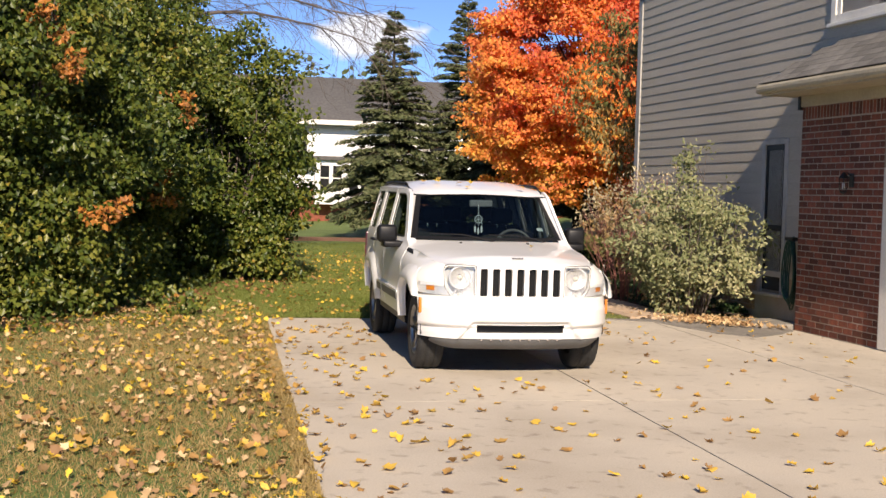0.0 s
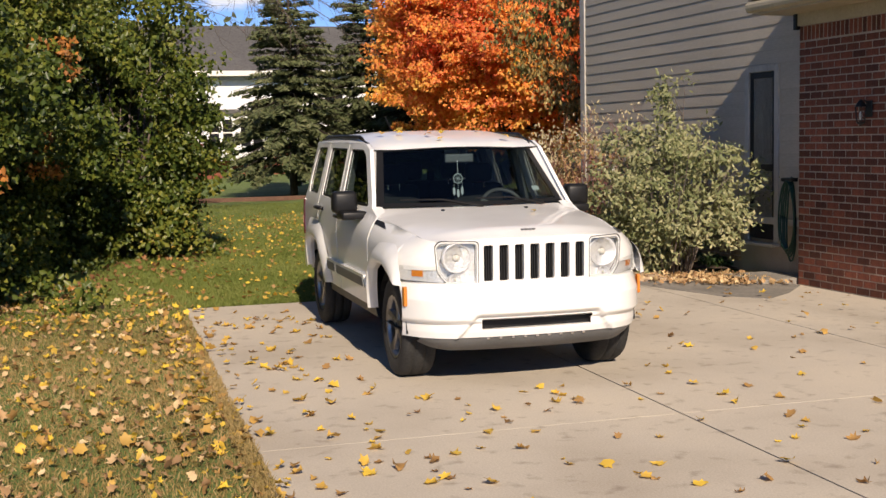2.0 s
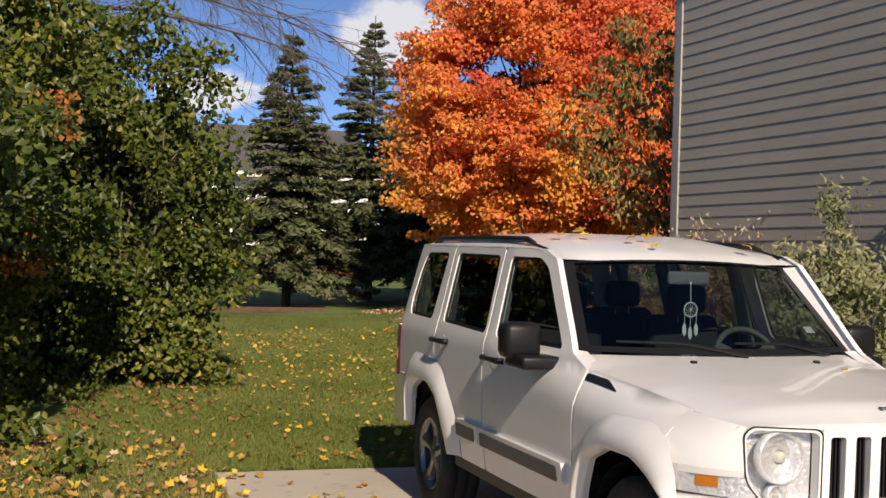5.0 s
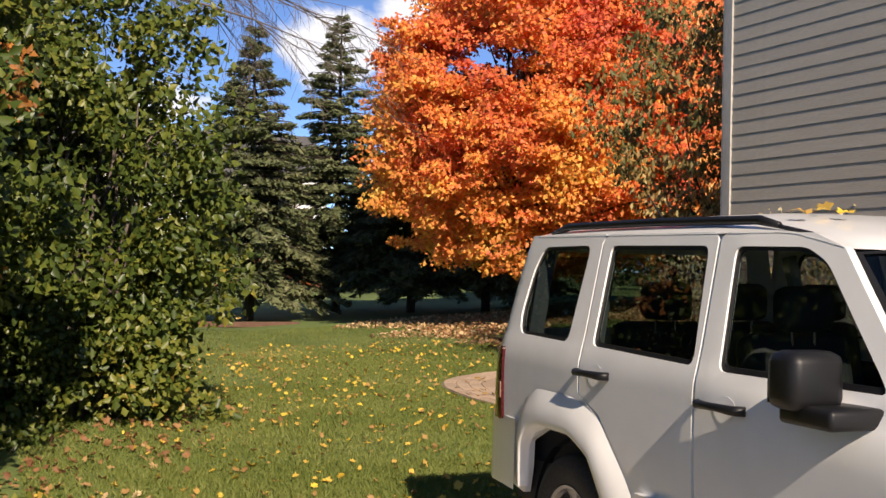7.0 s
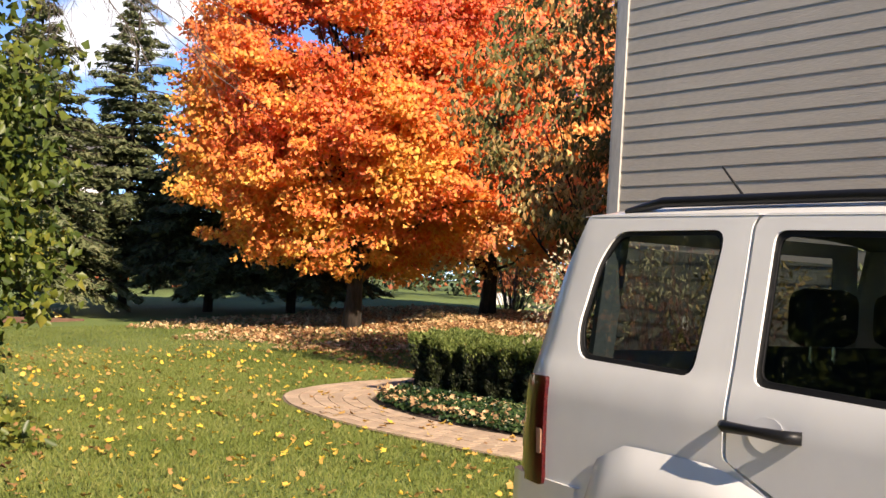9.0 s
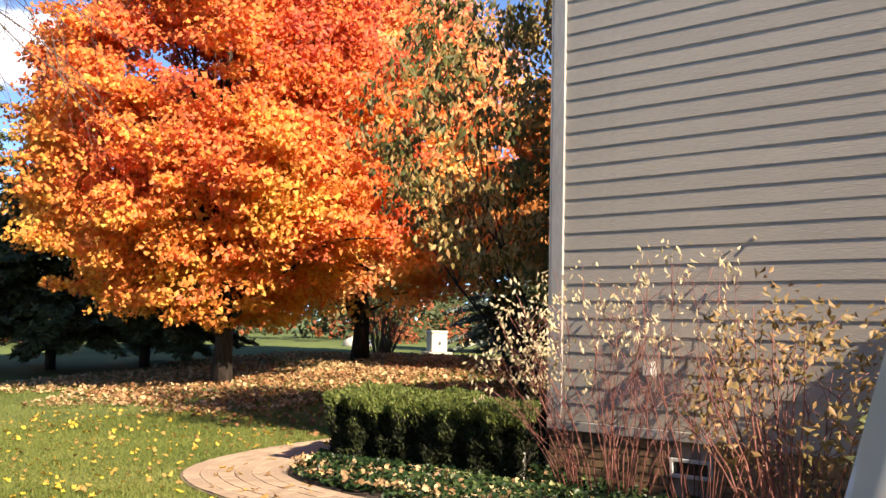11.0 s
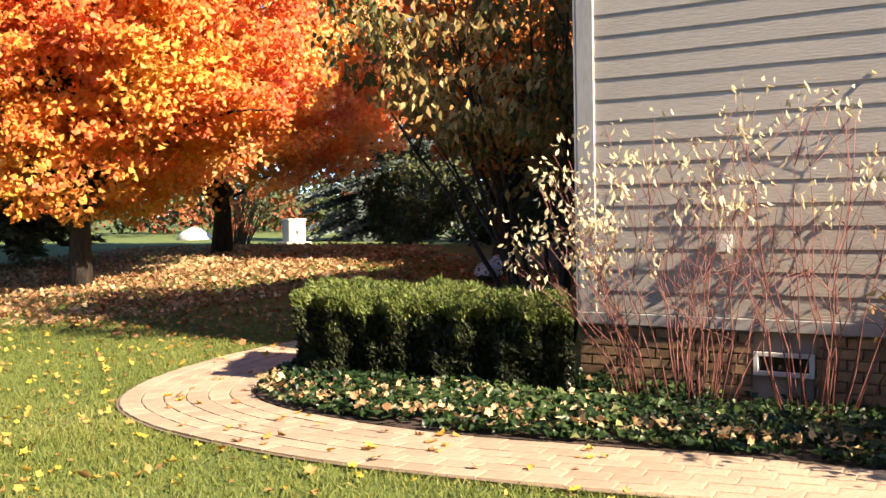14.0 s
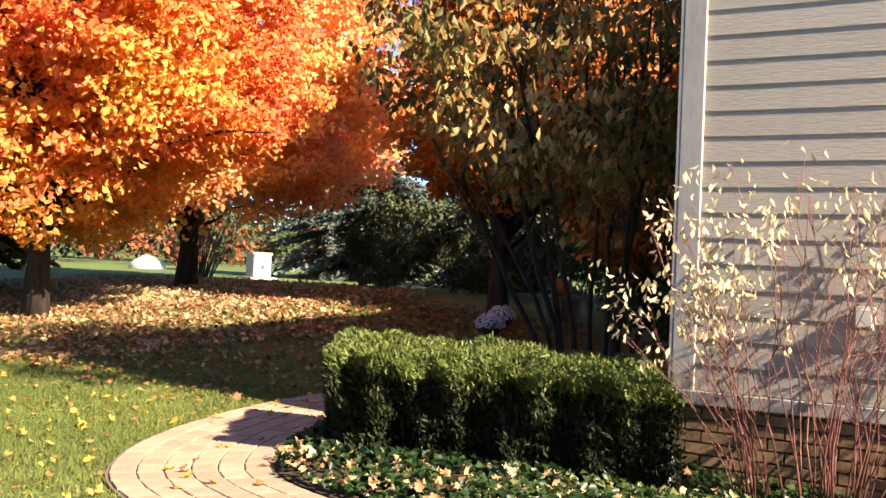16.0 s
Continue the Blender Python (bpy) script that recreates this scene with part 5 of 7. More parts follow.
def leafy_tree(name, label, category, at, trunk_r, trunk_h, centre, radii, clumps, per, leaf, material, seed, clump_r=0.5, flat=0.55, limbs=40, inner=0.5, rough=0.2, low_cut=-0.75, aspect=0.75, lean=(0, 0), droop=0.25, squash=1.0, boughs=0, bough_r=0.8):
    rng = np.random.default_rng(seed)
    prng = random.Random(seed)
    z = ground_z(at[0], at[1])
    root = thing(name, label, category, pose(at[0], at[1], z - 0.03))
    c = crown_clumps(rng, clumps, centre, radii, inner, rough, low_cut, squash)
    if boughs:
        # clumps gather into boughs with gaps between them
        hubs = crown_clumps(rng, boughs, centre, [0.86 * r for r in radii], 0.55, rough, low_cut, squash)
        away = hubs - np.array(centre)
        away[:, 2] = np.where(away[:, 2] < 0, away[:, 2] / squash, away[:, 2])
        far = np.linalg.norm(away / np.array(radii), axis=1) * np.where(away[:, 2] < -0.25 * radii[2], 0.97, 1.0)
        hubs = np.array(centre) + (hubs - np.array(centre)) * np.minimum(1, 0.86 / np.maximum(far, 1e-6))[:, None]
        pick = hubs[rng.integers(0, len(hubs), len(c))]
        spread = unit(rng.normal(size=c.shape)) * (rng.random(len(c)) ** 0.5)[:, None]
        c = pick + spread * bough_r * rng.uniform(0.7, 1.25, (len(c), 1)) * np.array([1, 1, 0.62])
        c[:, 2] -= 0.25 * np.hypot(c[:, 0] - pick[:, 0], c[:, 1] - pick[:, 1]) ** 2
    tips = [tuple(p) for p in c[rng.permutation(len(c))[:limbs]]]
    part("trunk", limb_mesh((0, 0, 0), tips, (lean[0], lean[1], trunk_h), trunk_r, prng), M["bark"], root, smooth=True)
    cc, al, si, sz = clump_leaves(rng, c, clump_r * rng.uniform(0.6, 1.3, len(c)), flat, per, leaf, droop)
    kite_mesh("crown", cc, al, si, sz, sz * aspect, material, root)
    return root


leafy_tree("maple_tree", "maple in full orange and red autumn leaf on the lawn", "tree", (7.25, 21.2), 0.15, 6.7,
           (0.0, 0.0, 4.2), (3.75, 3.6, 5.2), 2300, 84, 0.105, M["leaf_maple"], 11, clump_r=0.42, flat=0.5, limbs=50, inner=0.62, rough=0.06, low_cut=-0.92, squash=0.69, boughs=440, bough_r=0.8)
leafy_tree("maple_tree", "second orange and pink maple standing further back", "tree", (12.45, 24.3), 0.17, 6.2,
           (-0.1, -0.3, 4.3), (4.1, 3.9, 5.2), 2000, 78, 0.125, M["leaf_maple_far"], 12, clump_r=0.5, flat=0.5, limbs=36, inner=0.62, rough=0.06, low_cut=-0.92, squash=0.67, boughs=420, bough_r=0.95)
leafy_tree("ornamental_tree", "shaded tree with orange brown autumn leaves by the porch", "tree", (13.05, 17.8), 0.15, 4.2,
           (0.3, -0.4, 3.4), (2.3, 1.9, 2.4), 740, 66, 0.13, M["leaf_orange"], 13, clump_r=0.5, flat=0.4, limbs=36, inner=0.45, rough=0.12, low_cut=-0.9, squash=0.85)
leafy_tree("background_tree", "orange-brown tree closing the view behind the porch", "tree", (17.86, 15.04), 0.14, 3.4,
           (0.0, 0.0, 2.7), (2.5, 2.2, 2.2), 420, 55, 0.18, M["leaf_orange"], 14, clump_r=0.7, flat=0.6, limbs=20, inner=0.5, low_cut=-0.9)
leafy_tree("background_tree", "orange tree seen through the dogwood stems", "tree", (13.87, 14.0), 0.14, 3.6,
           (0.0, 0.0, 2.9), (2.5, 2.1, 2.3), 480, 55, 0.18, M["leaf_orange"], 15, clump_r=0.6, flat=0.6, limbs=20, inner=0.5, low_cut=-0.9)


def stems_shrub(name, label, category, at, stems, height, spread, stem_r, material_stem, seed, leaf_mat, clumps, per, leaf, clump_r, zlo, aspect=0.5, flat=0.8, droop=0.5, radii=None, inner=0.5, stem_name="branchwork", bend=0.2, skirt=0.0, foot=0, lean=(0.0, 0.0), wiggle=1.0, twigs=3, south=-9.0):
    """Many stems from one base, with leaves in clumps towards their ends."""
    rng = np.random.default_rng(seed)
    prng = random.Random(seed)
    z = ground_z(at[0], at[1])
    root = thing(name, label, category, pose(at[0], at[1], z))
    bm = bmesh.new()
    ends = []
    for i in range(stems):
        a = prng.uniform(0, 2 * math.pi)
        o = spread * math.sqrt(prng.random())
        h = height * prng.uniform(0.6, 1.0) * (1 - 0.25 * (o / max(spread, 1e-6)) ** 2)
        b0 = Vector((math.cos(a), math.sin(a), 0)) * min(0.28, o * 0.3)
        tip = Vector((math.cos(a) * o, math.sin(a) * o, h))
        pts = []
        for t in range(6):
            f = t / 5
            p = b0.lerp(tip, f)
            p.z = h * (f ** (1 - bend))
            p += Vector((lean[0], lean[1], 0)) * f ** 1.3
            p += Vector((prng.uniform(-1, 1), prng.uniform(-1, 1), 0)) * 0.0175 * wiggle * h * (t > 0)
            pts.append(p)
        tube(pts, [max(0.0022, stem_r * (1 - 0.75 * t / 5)) for t in range(6)], 5, bm)
        ends.append(pts[-1])
        for _ in range(twigs):
            k = prng.randint(2, 4)
            q = pts[k] + Vector((prng.uniform(-1, 1), prng.uniform(-1, 1), prng.uniform(0.3, 1.3))) * 0.22 * height * 0.6
            tube([pts[k], pts[k].lerp(q, 0.5) + Vector((0, 0, 0.02)), q], [stem_r * 0.45, stem_r * 0.35, 0.002], 4, bm)
            ends.append(q)
    part(stem_name, bm, material_stem, root, smooth=True)
    if radii is not None:
        c = crown_clumps(rng, clumps, (lean[0], lean[1], zlo + radii[2]), radii, inner, 0.2, -1.0)
        k = np.clip(c[:, 2] / (zlo + radii[2]), 0, 1)
        across = np.clip(np.sqrt(1 - (1 - k) ** 2), 0.3, 1)
        c[:, :2] *= (1.0 + skirt * (0.80 / across - 1) * (across < 0.80))[:, None]
        c[:, 2] = np.maximum(c[:, 2], 0.06)
        if foot:
            # leafy foot down to the ground
            a, h = rng.uniform(0, 2 * math.pi, foot), rng.random(foot)
            r = (0.80 + 0.12 * np.sin(a * 3 + seed)) * (0.8 + 0.2 * h) * rng.uniform(0.72, 1.0, foot)
            c = np.concatenate([c, np.stack([radii[0] * r * np.cos(a), radii[1] * r * np.sin(a), 0.12 + 0.40 * radii[2] * 2 * h], 1)])
    else:
        e = np.array([tuple(v) for v in ends])
        e = e[e[:, 2] > zlo]
        c = e[rng.integers(0, len(e), clumps)] + rng.normal(size=(clumps, 3)) * clump_r * 0.5
    cc, al, si, sz = clump_leaves(rng, c, clump_r * rng.uniform(0.6, 1.3, len(c)), flat, per, leaf, droop)
    ok = (cc[:, 2] > 0.02) & (cc[:, 1] > south)
    kite_mesh("foliage", cc[ok], al[ok], si[ok], sz[ok], sz[ok] * aspect, leaf_mat, root)
    return root


# row of tall shrubs on the west side
ROW = [((-5.5, 5.3), 2.0, 4.9, 1), ((-4.55, 8.3), 1.75, 4.5, 2), ((-2.42, 10.2), 1.33, 3.8, 3), ((-7.0, 8.0), 2.3, 6.0, 4), ((-4.6, 11.6), 2.1, 5.6, 5), ((-7.2, 2.6), 2.0, 5.2, 6), ((-3.0, 13.2), 1.6, 4.2, 7)]
for (sx, sy), sr, sh, sd in ROW:
    bush = stems_shrub("tall_shrub", "dense tall green shrub with a few yellow and rust leaves", "shrub", (sx, sy), 16, sh * 0.9, sr * 0.75, 0.03, M["twig_grey"], 40 + sd,
                M["leaf_bush"], int(720 * sr * sh / 9), 62, 0.085, 0.30, 0.05, aspect=0.72, flat=0.7, droop=0.4, radii=(sr, sr, sh / 2), inner=0.66, skirt=0.5, foot=int(150 * sr), south=-1.05 if sd == 3 else -9.0)

    # sprays already turned orange
    turned = {1: ((1.25, -1.35, 2.75), (0.9, -1.6, 3.5), (1.55, -1.0, 1.3)), 2: ((1.2, -1.2, 1.5), (1.35, -0.9, 2.7)), 5: ((1.3, -1.4, 3.6),), 6: ((0.9, -1.6, 3.2), (1.3, -1.2, 2.2))}
    for k, p in enumerate(turned.get(sd, ())):
        srng = np.random.default_rng(900 + sd * 10 + k)
        cc, al, si, sz = clump_leaves(srng, np.array([p]) + srng.normal(size=(5, 3)) * 0.14, 0.17, 0.7, 26, 0.085, 0.4)
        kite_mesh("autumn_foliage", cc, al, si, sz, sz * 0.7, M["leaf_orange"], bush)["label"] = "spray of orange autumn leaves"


def conifer(name, label, at, height, radius, material, seed, low=0.15, trunk=0.12, whorls=34, tuft=0.26, droop=0.35, dens=1.7):
    """Spruce: whorls of drooping boughs hung with short sprays of needles."""
    rng = np.random.default_rng(seed)
    prng = random.Random(seed)
    z = ground_z(at[0], at[1])
    root = thing(name, label, "tree", pose(at[0], at[1], z))
    bm = tube([(0, 0, -0.05), (0, 0, height * 0.5), (0, 0, height)], [trunk, trunk * 0.6, 0.01], 8)
    cs, als, sis, szs = [], [], [], []
    for w in range(whorls):
        f = (w + prng.random() * 0.6) / whorls
        h = height * (low + (0.985 - low) * f ** 0.9)
        rad = radius * (1 - f) ** 0.85 * prng.uniform(0.85, 1.15) + 0.14
        for k in range(max(4, int(10 * (1 - f) + 4))):
            a = prng.uniform(0, 2 * math.pi)
            r = rad * prng.uniform(0.65, 1.1)
            d = np.array([math.cos(a), math.sin(a), 0])
            lift = 0.25 * f
            tip = d * r + np.array([0, 0, h - droop * r * (1 - f) + lift * r])
            root_p = np.array([0, 0, h])
            tube([tuple(root_p), tuple(root_p * 0.5 + tip * 0.5 + np.array([0, 0, 0.06 * r])), tuple(tip)], [0.022 * (1 - f) + 0.006, 0.012, 0.004], 4, bm)
            n = int((14 + 34 * r) * dens)
            t = 0.18 + 0.85 * rng.random(n) ** 0.8
            side_dir = np.array([-d[1], d[0], 0])
            wid = 0.33 * r * (1.1 - t) + 0.07
            sgn = rng.choice([-1, 1], n)
            c = root_p + (tip - root_p) * t[:, None] + side_dir * (sgn * wid * rng.random(n))[:, None]
            c[:, 2] += 0.06 * r * np.sin(t * 3.1) - 0.10 * rng.random(n) - wid * 0.3
            al = unit(d * 0.7 + side_dir * (sgn * 0.8)[:, None] + np.array([0, 0, -0.35]) + rng.normal(size=(n, 3)) * 0.35)
            si = unit(np.cross(al, np.array([0, 0, 1.0]) + rng.normal(size=(n, 3)) * 0.6))
            cs.append(c)
            als.append(al)
            sis.append(si)
            szs.append(tuft * rng.uniform(0.6, 1.2, n) * (0.6 + 0.4 * (1 - f)))
    part("trunk", bm, M["bark"], root, smooth=True)
    sz = np.concatenate(szs)
    kite_mesh("crown", np.concatenate(cs), np.concatenate(als), np.concatenate(sis), sz, sz * 0.34, material, root)
    return root


conifer("spruce_tree", "tall dark green spruce at the lawn's edge", (2.65, 27.6), 7.4, 2.0, M["needle"], 21)
conifer("spruce_tree", "tall slender spruce behind the other", (5.55, 30.2), 8.3, 1.9, M["needle"], 22)
conifer("spruce_tree", "dark spruce with a bare lower trunk in shade", (6.95, 28.0), 6.0, 2.2, M["needle"], 23, low=0.2)
conifer("spruce_tree", "dark spruce with a bare lower trunk in shade", (8.5, 26.7), 5.8, 2.2, M["needle"], 24, low=0.2)
conifer("blue_spruce", "pale blue-green spruce with tiered boughs", (20.6, 27.0), 6.4, 2.4, M["needle_blue"], 25, low=0.06)
conifer("blue_spruce", "pale blue-green spruce with tiered boughs", (19.6, 22.2), 4.6, 1.7, M["needle_blue"], 26, low=0.06)


# ---- shrubs by the house ----
stems_shrub("variegated_shrub", "cream-edged grey-green dogwood shrub beside the drive", "shrub", (3.85, 5.85), 26, 1.95, 0.95, 0.014, M["twig_grey"], 61,
            M["leaf_cream"], 430, 20, 0.082, 0.20, 0.05, aspect=0.46, flat=0.8, droop=0.35, radii=(1.02, 0.88, 0.92), inner=0.45)
stems_shrub("variegated_shrub", "tall thin leaders of a cream-edged dogwood shrub", "shrub", (4.0, 5.95), 6, 2.45, 0.22, 0.010, M["twig_grey"], 62,
            M["leaf_cream"], 36, 14, 0.08, 0.13, 1.5, aspect=0.46, flat=1.0, droop=0.3)
stems_shrub("sparse_shrub", "thinning shrub with russet and tan autumn leaves", "shrub", (3.45, 7.35), 26, 1.75, 0.75, 0.010, M["twig_red"], 63,
            M["leaf_bush_warm"], 100, 10, 0.07, 0.20, 0.35, aspect=0.5, flat=0.9, droop=0.4, radii=(0.75, 0.8, 0.72), inner=0.4)
for pos, sd, ht, lab in (((4.47, 9.72), 64, 2.3, "leafless red-twig dogwood with pale leaves at the tips"), ((4.62, 8.95), 65, 2.4, "leafless red-twig dogwood with pale leaves at the tips")):
    stems_shrub("red_twig_dogwood", lab, "shrub", pos, 30, ht, 0.92, 0.0056, M["twig_red"], sd, M["leaf_pale"], 66, 5, 0.062, 0.11, ht * 0.58, aspect=0.40, flat=1.0, droop=0.8, bend=0.14, wiggle=2.2, twigs=5)
stems_shrub("red_twig_dogwood", "red-twig dogwood arching over the hedge with dense pale leaves", "shrub", (4.32, 10.05), 18, 1.78, 0.34, 0.0050, M["twig_red"], 66, M["leaf_pale"], 92, 6, 0.054, 0.11, 0.95, aspect=0.45, flat=1.0, droop=0.8, bend=0.25, lean=(-0.55, 0.20), wiggle=2.0, twigs=4)
stems_shrub("dogwood_tree", "multi-stemmed dogwood with drooping pale green and yellow leaves", "tree", (6.95, 12.65), 11, 4.3, 1.2, 0.032, M["bark"], 67,
            M["leaf_mixed"], 600, 17, 0.105, 0.30, 1.5, aspect=0.46, flat=0.4, droop=1.0, radii=(1.8, 1.25, 1.9), inner=0.62, lean=(-0.9, -0.3))
stems_shrub("brown_shrub", "bare brown twiggy shrub on the far lawn", "shrub", (15.0, 26.9), 60, 1.9, 1.0, 0.012, M["twig_grey"], 68, M["far_rust"], 60, 6, 0.08, 0.2, 0.5, aspect=0.4)
for pos, sd, r in (((16.0, 22.4), 69, 1.2), ((16.6, 20.4), 70, 1.4), ((18.4, 19.4), 71, 1.5), ((16.2, 16.9), 72, 1.3), ((13.2, 14.6), 73, 1.1)):
    stems_shrub("dark_shrub", "low dark evergreen shrub in shade", "shrub", pos, 12, r * 1.2, r * 0.8, 0.012, M["twig_grey"], sd, M["far_green"], int(160 * r), 26, 0.11, 0.26, 0.05, radii=(r, r * 0.8, r * 0.75))


def build_hedge():
    """Clipped yew: upright sprays over a sloped top and four sides."""
    rng = np.random.default_rng(31)
    root = thing("yew_hedge", "clipped dark green yew hedge beside the path", "hedge", pose(3.45, 12.5, ground_z(3.8, 11.6)))
    A, B, D = np.array([0, 0, 0.0]), np.array([0.55, -2.15, 0]), np.array([1.15, 0.85, 0])
    H = 0.66
    n = 90000
    u, v, w = rng.random(n), rng.random(n), rng.random(n)
    side = rng.integers(0, 10, n)
    w = np.where(side < 4, 1 - 0.10 * rng.random(n) ** 2, w)
    v = np.where((side >= 4) & (side < 7), 0.10 * rng.random(n), v)
    u = np.where(side == 7, 0.06 * rng.random(n), u)
    v = np.where(side == 8, 1 - 0.08 * rng.random(n), v)
    bump = 0.03 * np.sin(u * 17 + v * 5) + 0.03 * np.sin(v * 15 + u * 9 + 1) + 0.025 * np.sin(u * 41)
    out = 0.05 * np.sin(u * 29 + 1.2 * np.sin(w * 5)) + 0.03 * np.sin(u * 53 + w * 4) + 0.02 * np.sin(w * 17 + u * 9)
    low = 0.12 * (1 - w)
    c = A + B * u[:, None] + D * (v * (1 - low) + low * 0.5 + np.where(v < 0.15, out * 0.8, 0))[:, None]
    c[:, 2] = 0.03 + (H - 0.07 * u + 0.06 * v) * w + np.where(w > 0.8, 0.6 * bump * (w - 0.8) * 5, 0) + rng.normal(size=n) * 0.012
    lean = np.zeros((n, 3))
    lean[v < 0.15] = [-0.85, -0.2, 0]
    lean[u < 0.1] += [-0.4, 0.7, 0]
    along = unit(rng.normal(size=(n, 3)) * 0.55 + np.array([0, 0, 0.9]) + lean * 0.7)
    sd = unit(np.cross(along, rng.normal(size=(n, 3))))
    sz = rng.uniform(0.032, 0.070, n)
    # top sprays take the lit green; sides and inside a colour darkened as shade
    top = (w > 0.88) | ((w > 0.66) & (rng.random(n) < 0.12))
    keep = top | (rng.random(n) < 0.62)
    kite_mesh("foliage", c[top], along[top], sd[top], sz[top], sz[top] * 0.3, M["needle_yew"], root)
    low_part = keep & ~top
    kite_mesh("shaded_foliage", c[low_part], along[low_part], sd[low_part], sz[low_part], sz[low_part] * 0.3, M["needle_shaded"], root)
    prng = random.Random(5)
    bm = bmesh.new()
    for k in range(60):
        p = A + B * prng.uniform(0.05, 0.95) + D * prng.uniform(0.15, 0.85)
        q = p + np.array([prng.uniform(-0.2, 0.2), prng.uniform(-0.2, 0.2), prng.uniform(0.3, 0.45)])
        tube([tuple(p), tuple(p * 0.5 + q * 0.5), tuple(q)], [0.016, 0.010, 0.004], 5, bm)
    part("branchwork", bm, M["bark"], root)


build_hedge()


# ---- ground cover, grass and fallen leaves ----
def ivy():
    rng = np.random.default_rng(51)
    n = 26000
    x, y = rng.uniform(2.2, 5.2, n), rng.uniform(6.4, 13.2, n)
    edge = path_inner(y)
    patch = np.sin(x * 5 + 1.3 * np.sin(y * 3)) * np.sin(y * 4.3 + x) + rng.normal(size=n) * 0.35
    ok = (x > edge + 0.06) & (x < wall_x(np.minimum(y, 10.7)) - 0.03) & (patch > -0.45) & ((y < 11.0) | (x < 4.2))
    x, y = x[ok], y[ok]
    n = len(x)
    z = np.array([ground_z(a, b) for a, b in zip(x, y)]) + 0.05 + 0.11 * rng.random(n) * np.clip((x - edge[ok]) * 3, 0.25, 1)
    c = np.stack([x, y, z], 1)
    nor = unit(rng.normal(size=(n, 3)) * 0.45 + np.array([-0.1, -0.3, 1]))
    along = unit(np.cross(nor, rng.normal(size=(n, 3))))
    side = unit(np.cross(nor, along))
    sz = rng.uniform(0.035, 0.075, n)
    ob = kite_mesh("ivy", c, along, side, sz, sz * 0.9, M["leaf_ivy"])
    tagged(ob, "low green ivy ground cover in the planting bed", "ground cover", kind="stuff")


ivy()

LEAF = np.array([(0, -0.5, 0), (0.13, -0.26, 0.01), (0.38, -0.25, 0.08), (0.34, -0.02, 0.03), (0.46, 0.20, 0.10), (0.25, 0.26, 0.03), (0, 0.48, 0.08), (-0.25, 0.26, 0.03), (-0.46, 0.20, 0.10), (-0.34, -0.02, 0.03), (-0.38, -0.25, 0.08), (-0.13, -0.26, 0.01)])
LEAF_TRI = [(0, 1, 11), (1, 2, 3), (3, 4, 5), (5, 6, 7), (7, 8, 9), (9, 10, 11), (1, 3, 5), (1, 5, 7), (1, 7, 9), (1, 9, 11)]


def fallen(name, label, x, y, z, size, seed, material, tilt=0.22, curl=1.0):
    """Lobed leaves lying on the ground."""
    rng = np.random.default_rng(seed)
    n = len(x)
    nor = unit(rng.normal(size=(n, 3)) * tilt + np.array([0, 0, 1]))
    a = unit(np.cross(nor, rng.normal(size=(n, 3))))
    b = np.cross(nor, a)
    k = rng.uniform(0.3, 2.2, n) * curl
    bend = rng.uniform(-0.6, 0.9, n)
    t = LEAF
    roll = rng.uniform(-0.7, 1.0, n)
    wave = rng.normal(size=(n, 12)) * 0.05
    zz = t[:, 2][None] * k[:, None] + bend[:, None] * (t[:, 1] ** 2)[None] * 0.9 + roll[:, None] * (t[:, 0] ** 2)[None] + wave
    wx = rng.uniform(0.55, 1.0, n)
    v = (a[:, None] * (t[:, 0][None] * wx[:, None])[..., None] + b[:, None] * t[:, 1][None, :, None] + nor[:, None] * zz[..., None]) * size[:, None, None]
    v += np.stack([x, y, z * 0], 1)[:, None]
    v[..., :2] += rng.normal(size=(n, 12, 2)) * 0.045 * size[:, None, None]
    v[..., 2] += (z + 0.003 - v[..., 2].min(axis=1))[:, None]
    tri = (np.arange(n)[:, None, None] * 12 + np.array(LEAF_TRI)[None]).reshape(-1, 3)
    me = bpy.data.meshes.new(name)
    me.vertices.add(12 * n)
    me.vertices.foreach_set("co", v.astype(np.float32).ravel())
    me.loops.add(len(tri) * 3)
    me.loops.foreach_set("vertex_index", tri.ravel().astype(np.int32))
    me.polygons.add(len(tri))
    me.polygons.foreach_set("loop_start", np.arange(0, len(tri) * 3, 3, dtype=np.int32))
    me.update(calc_edges=True)
    me.validate()
    me.materials.append(material)
    return tagged(new(name, me), label, "leaves", kind="stuff")


def gz_array(x, y):
    return np.array([ground_z(a, b) for a, b in zip(x, y)])


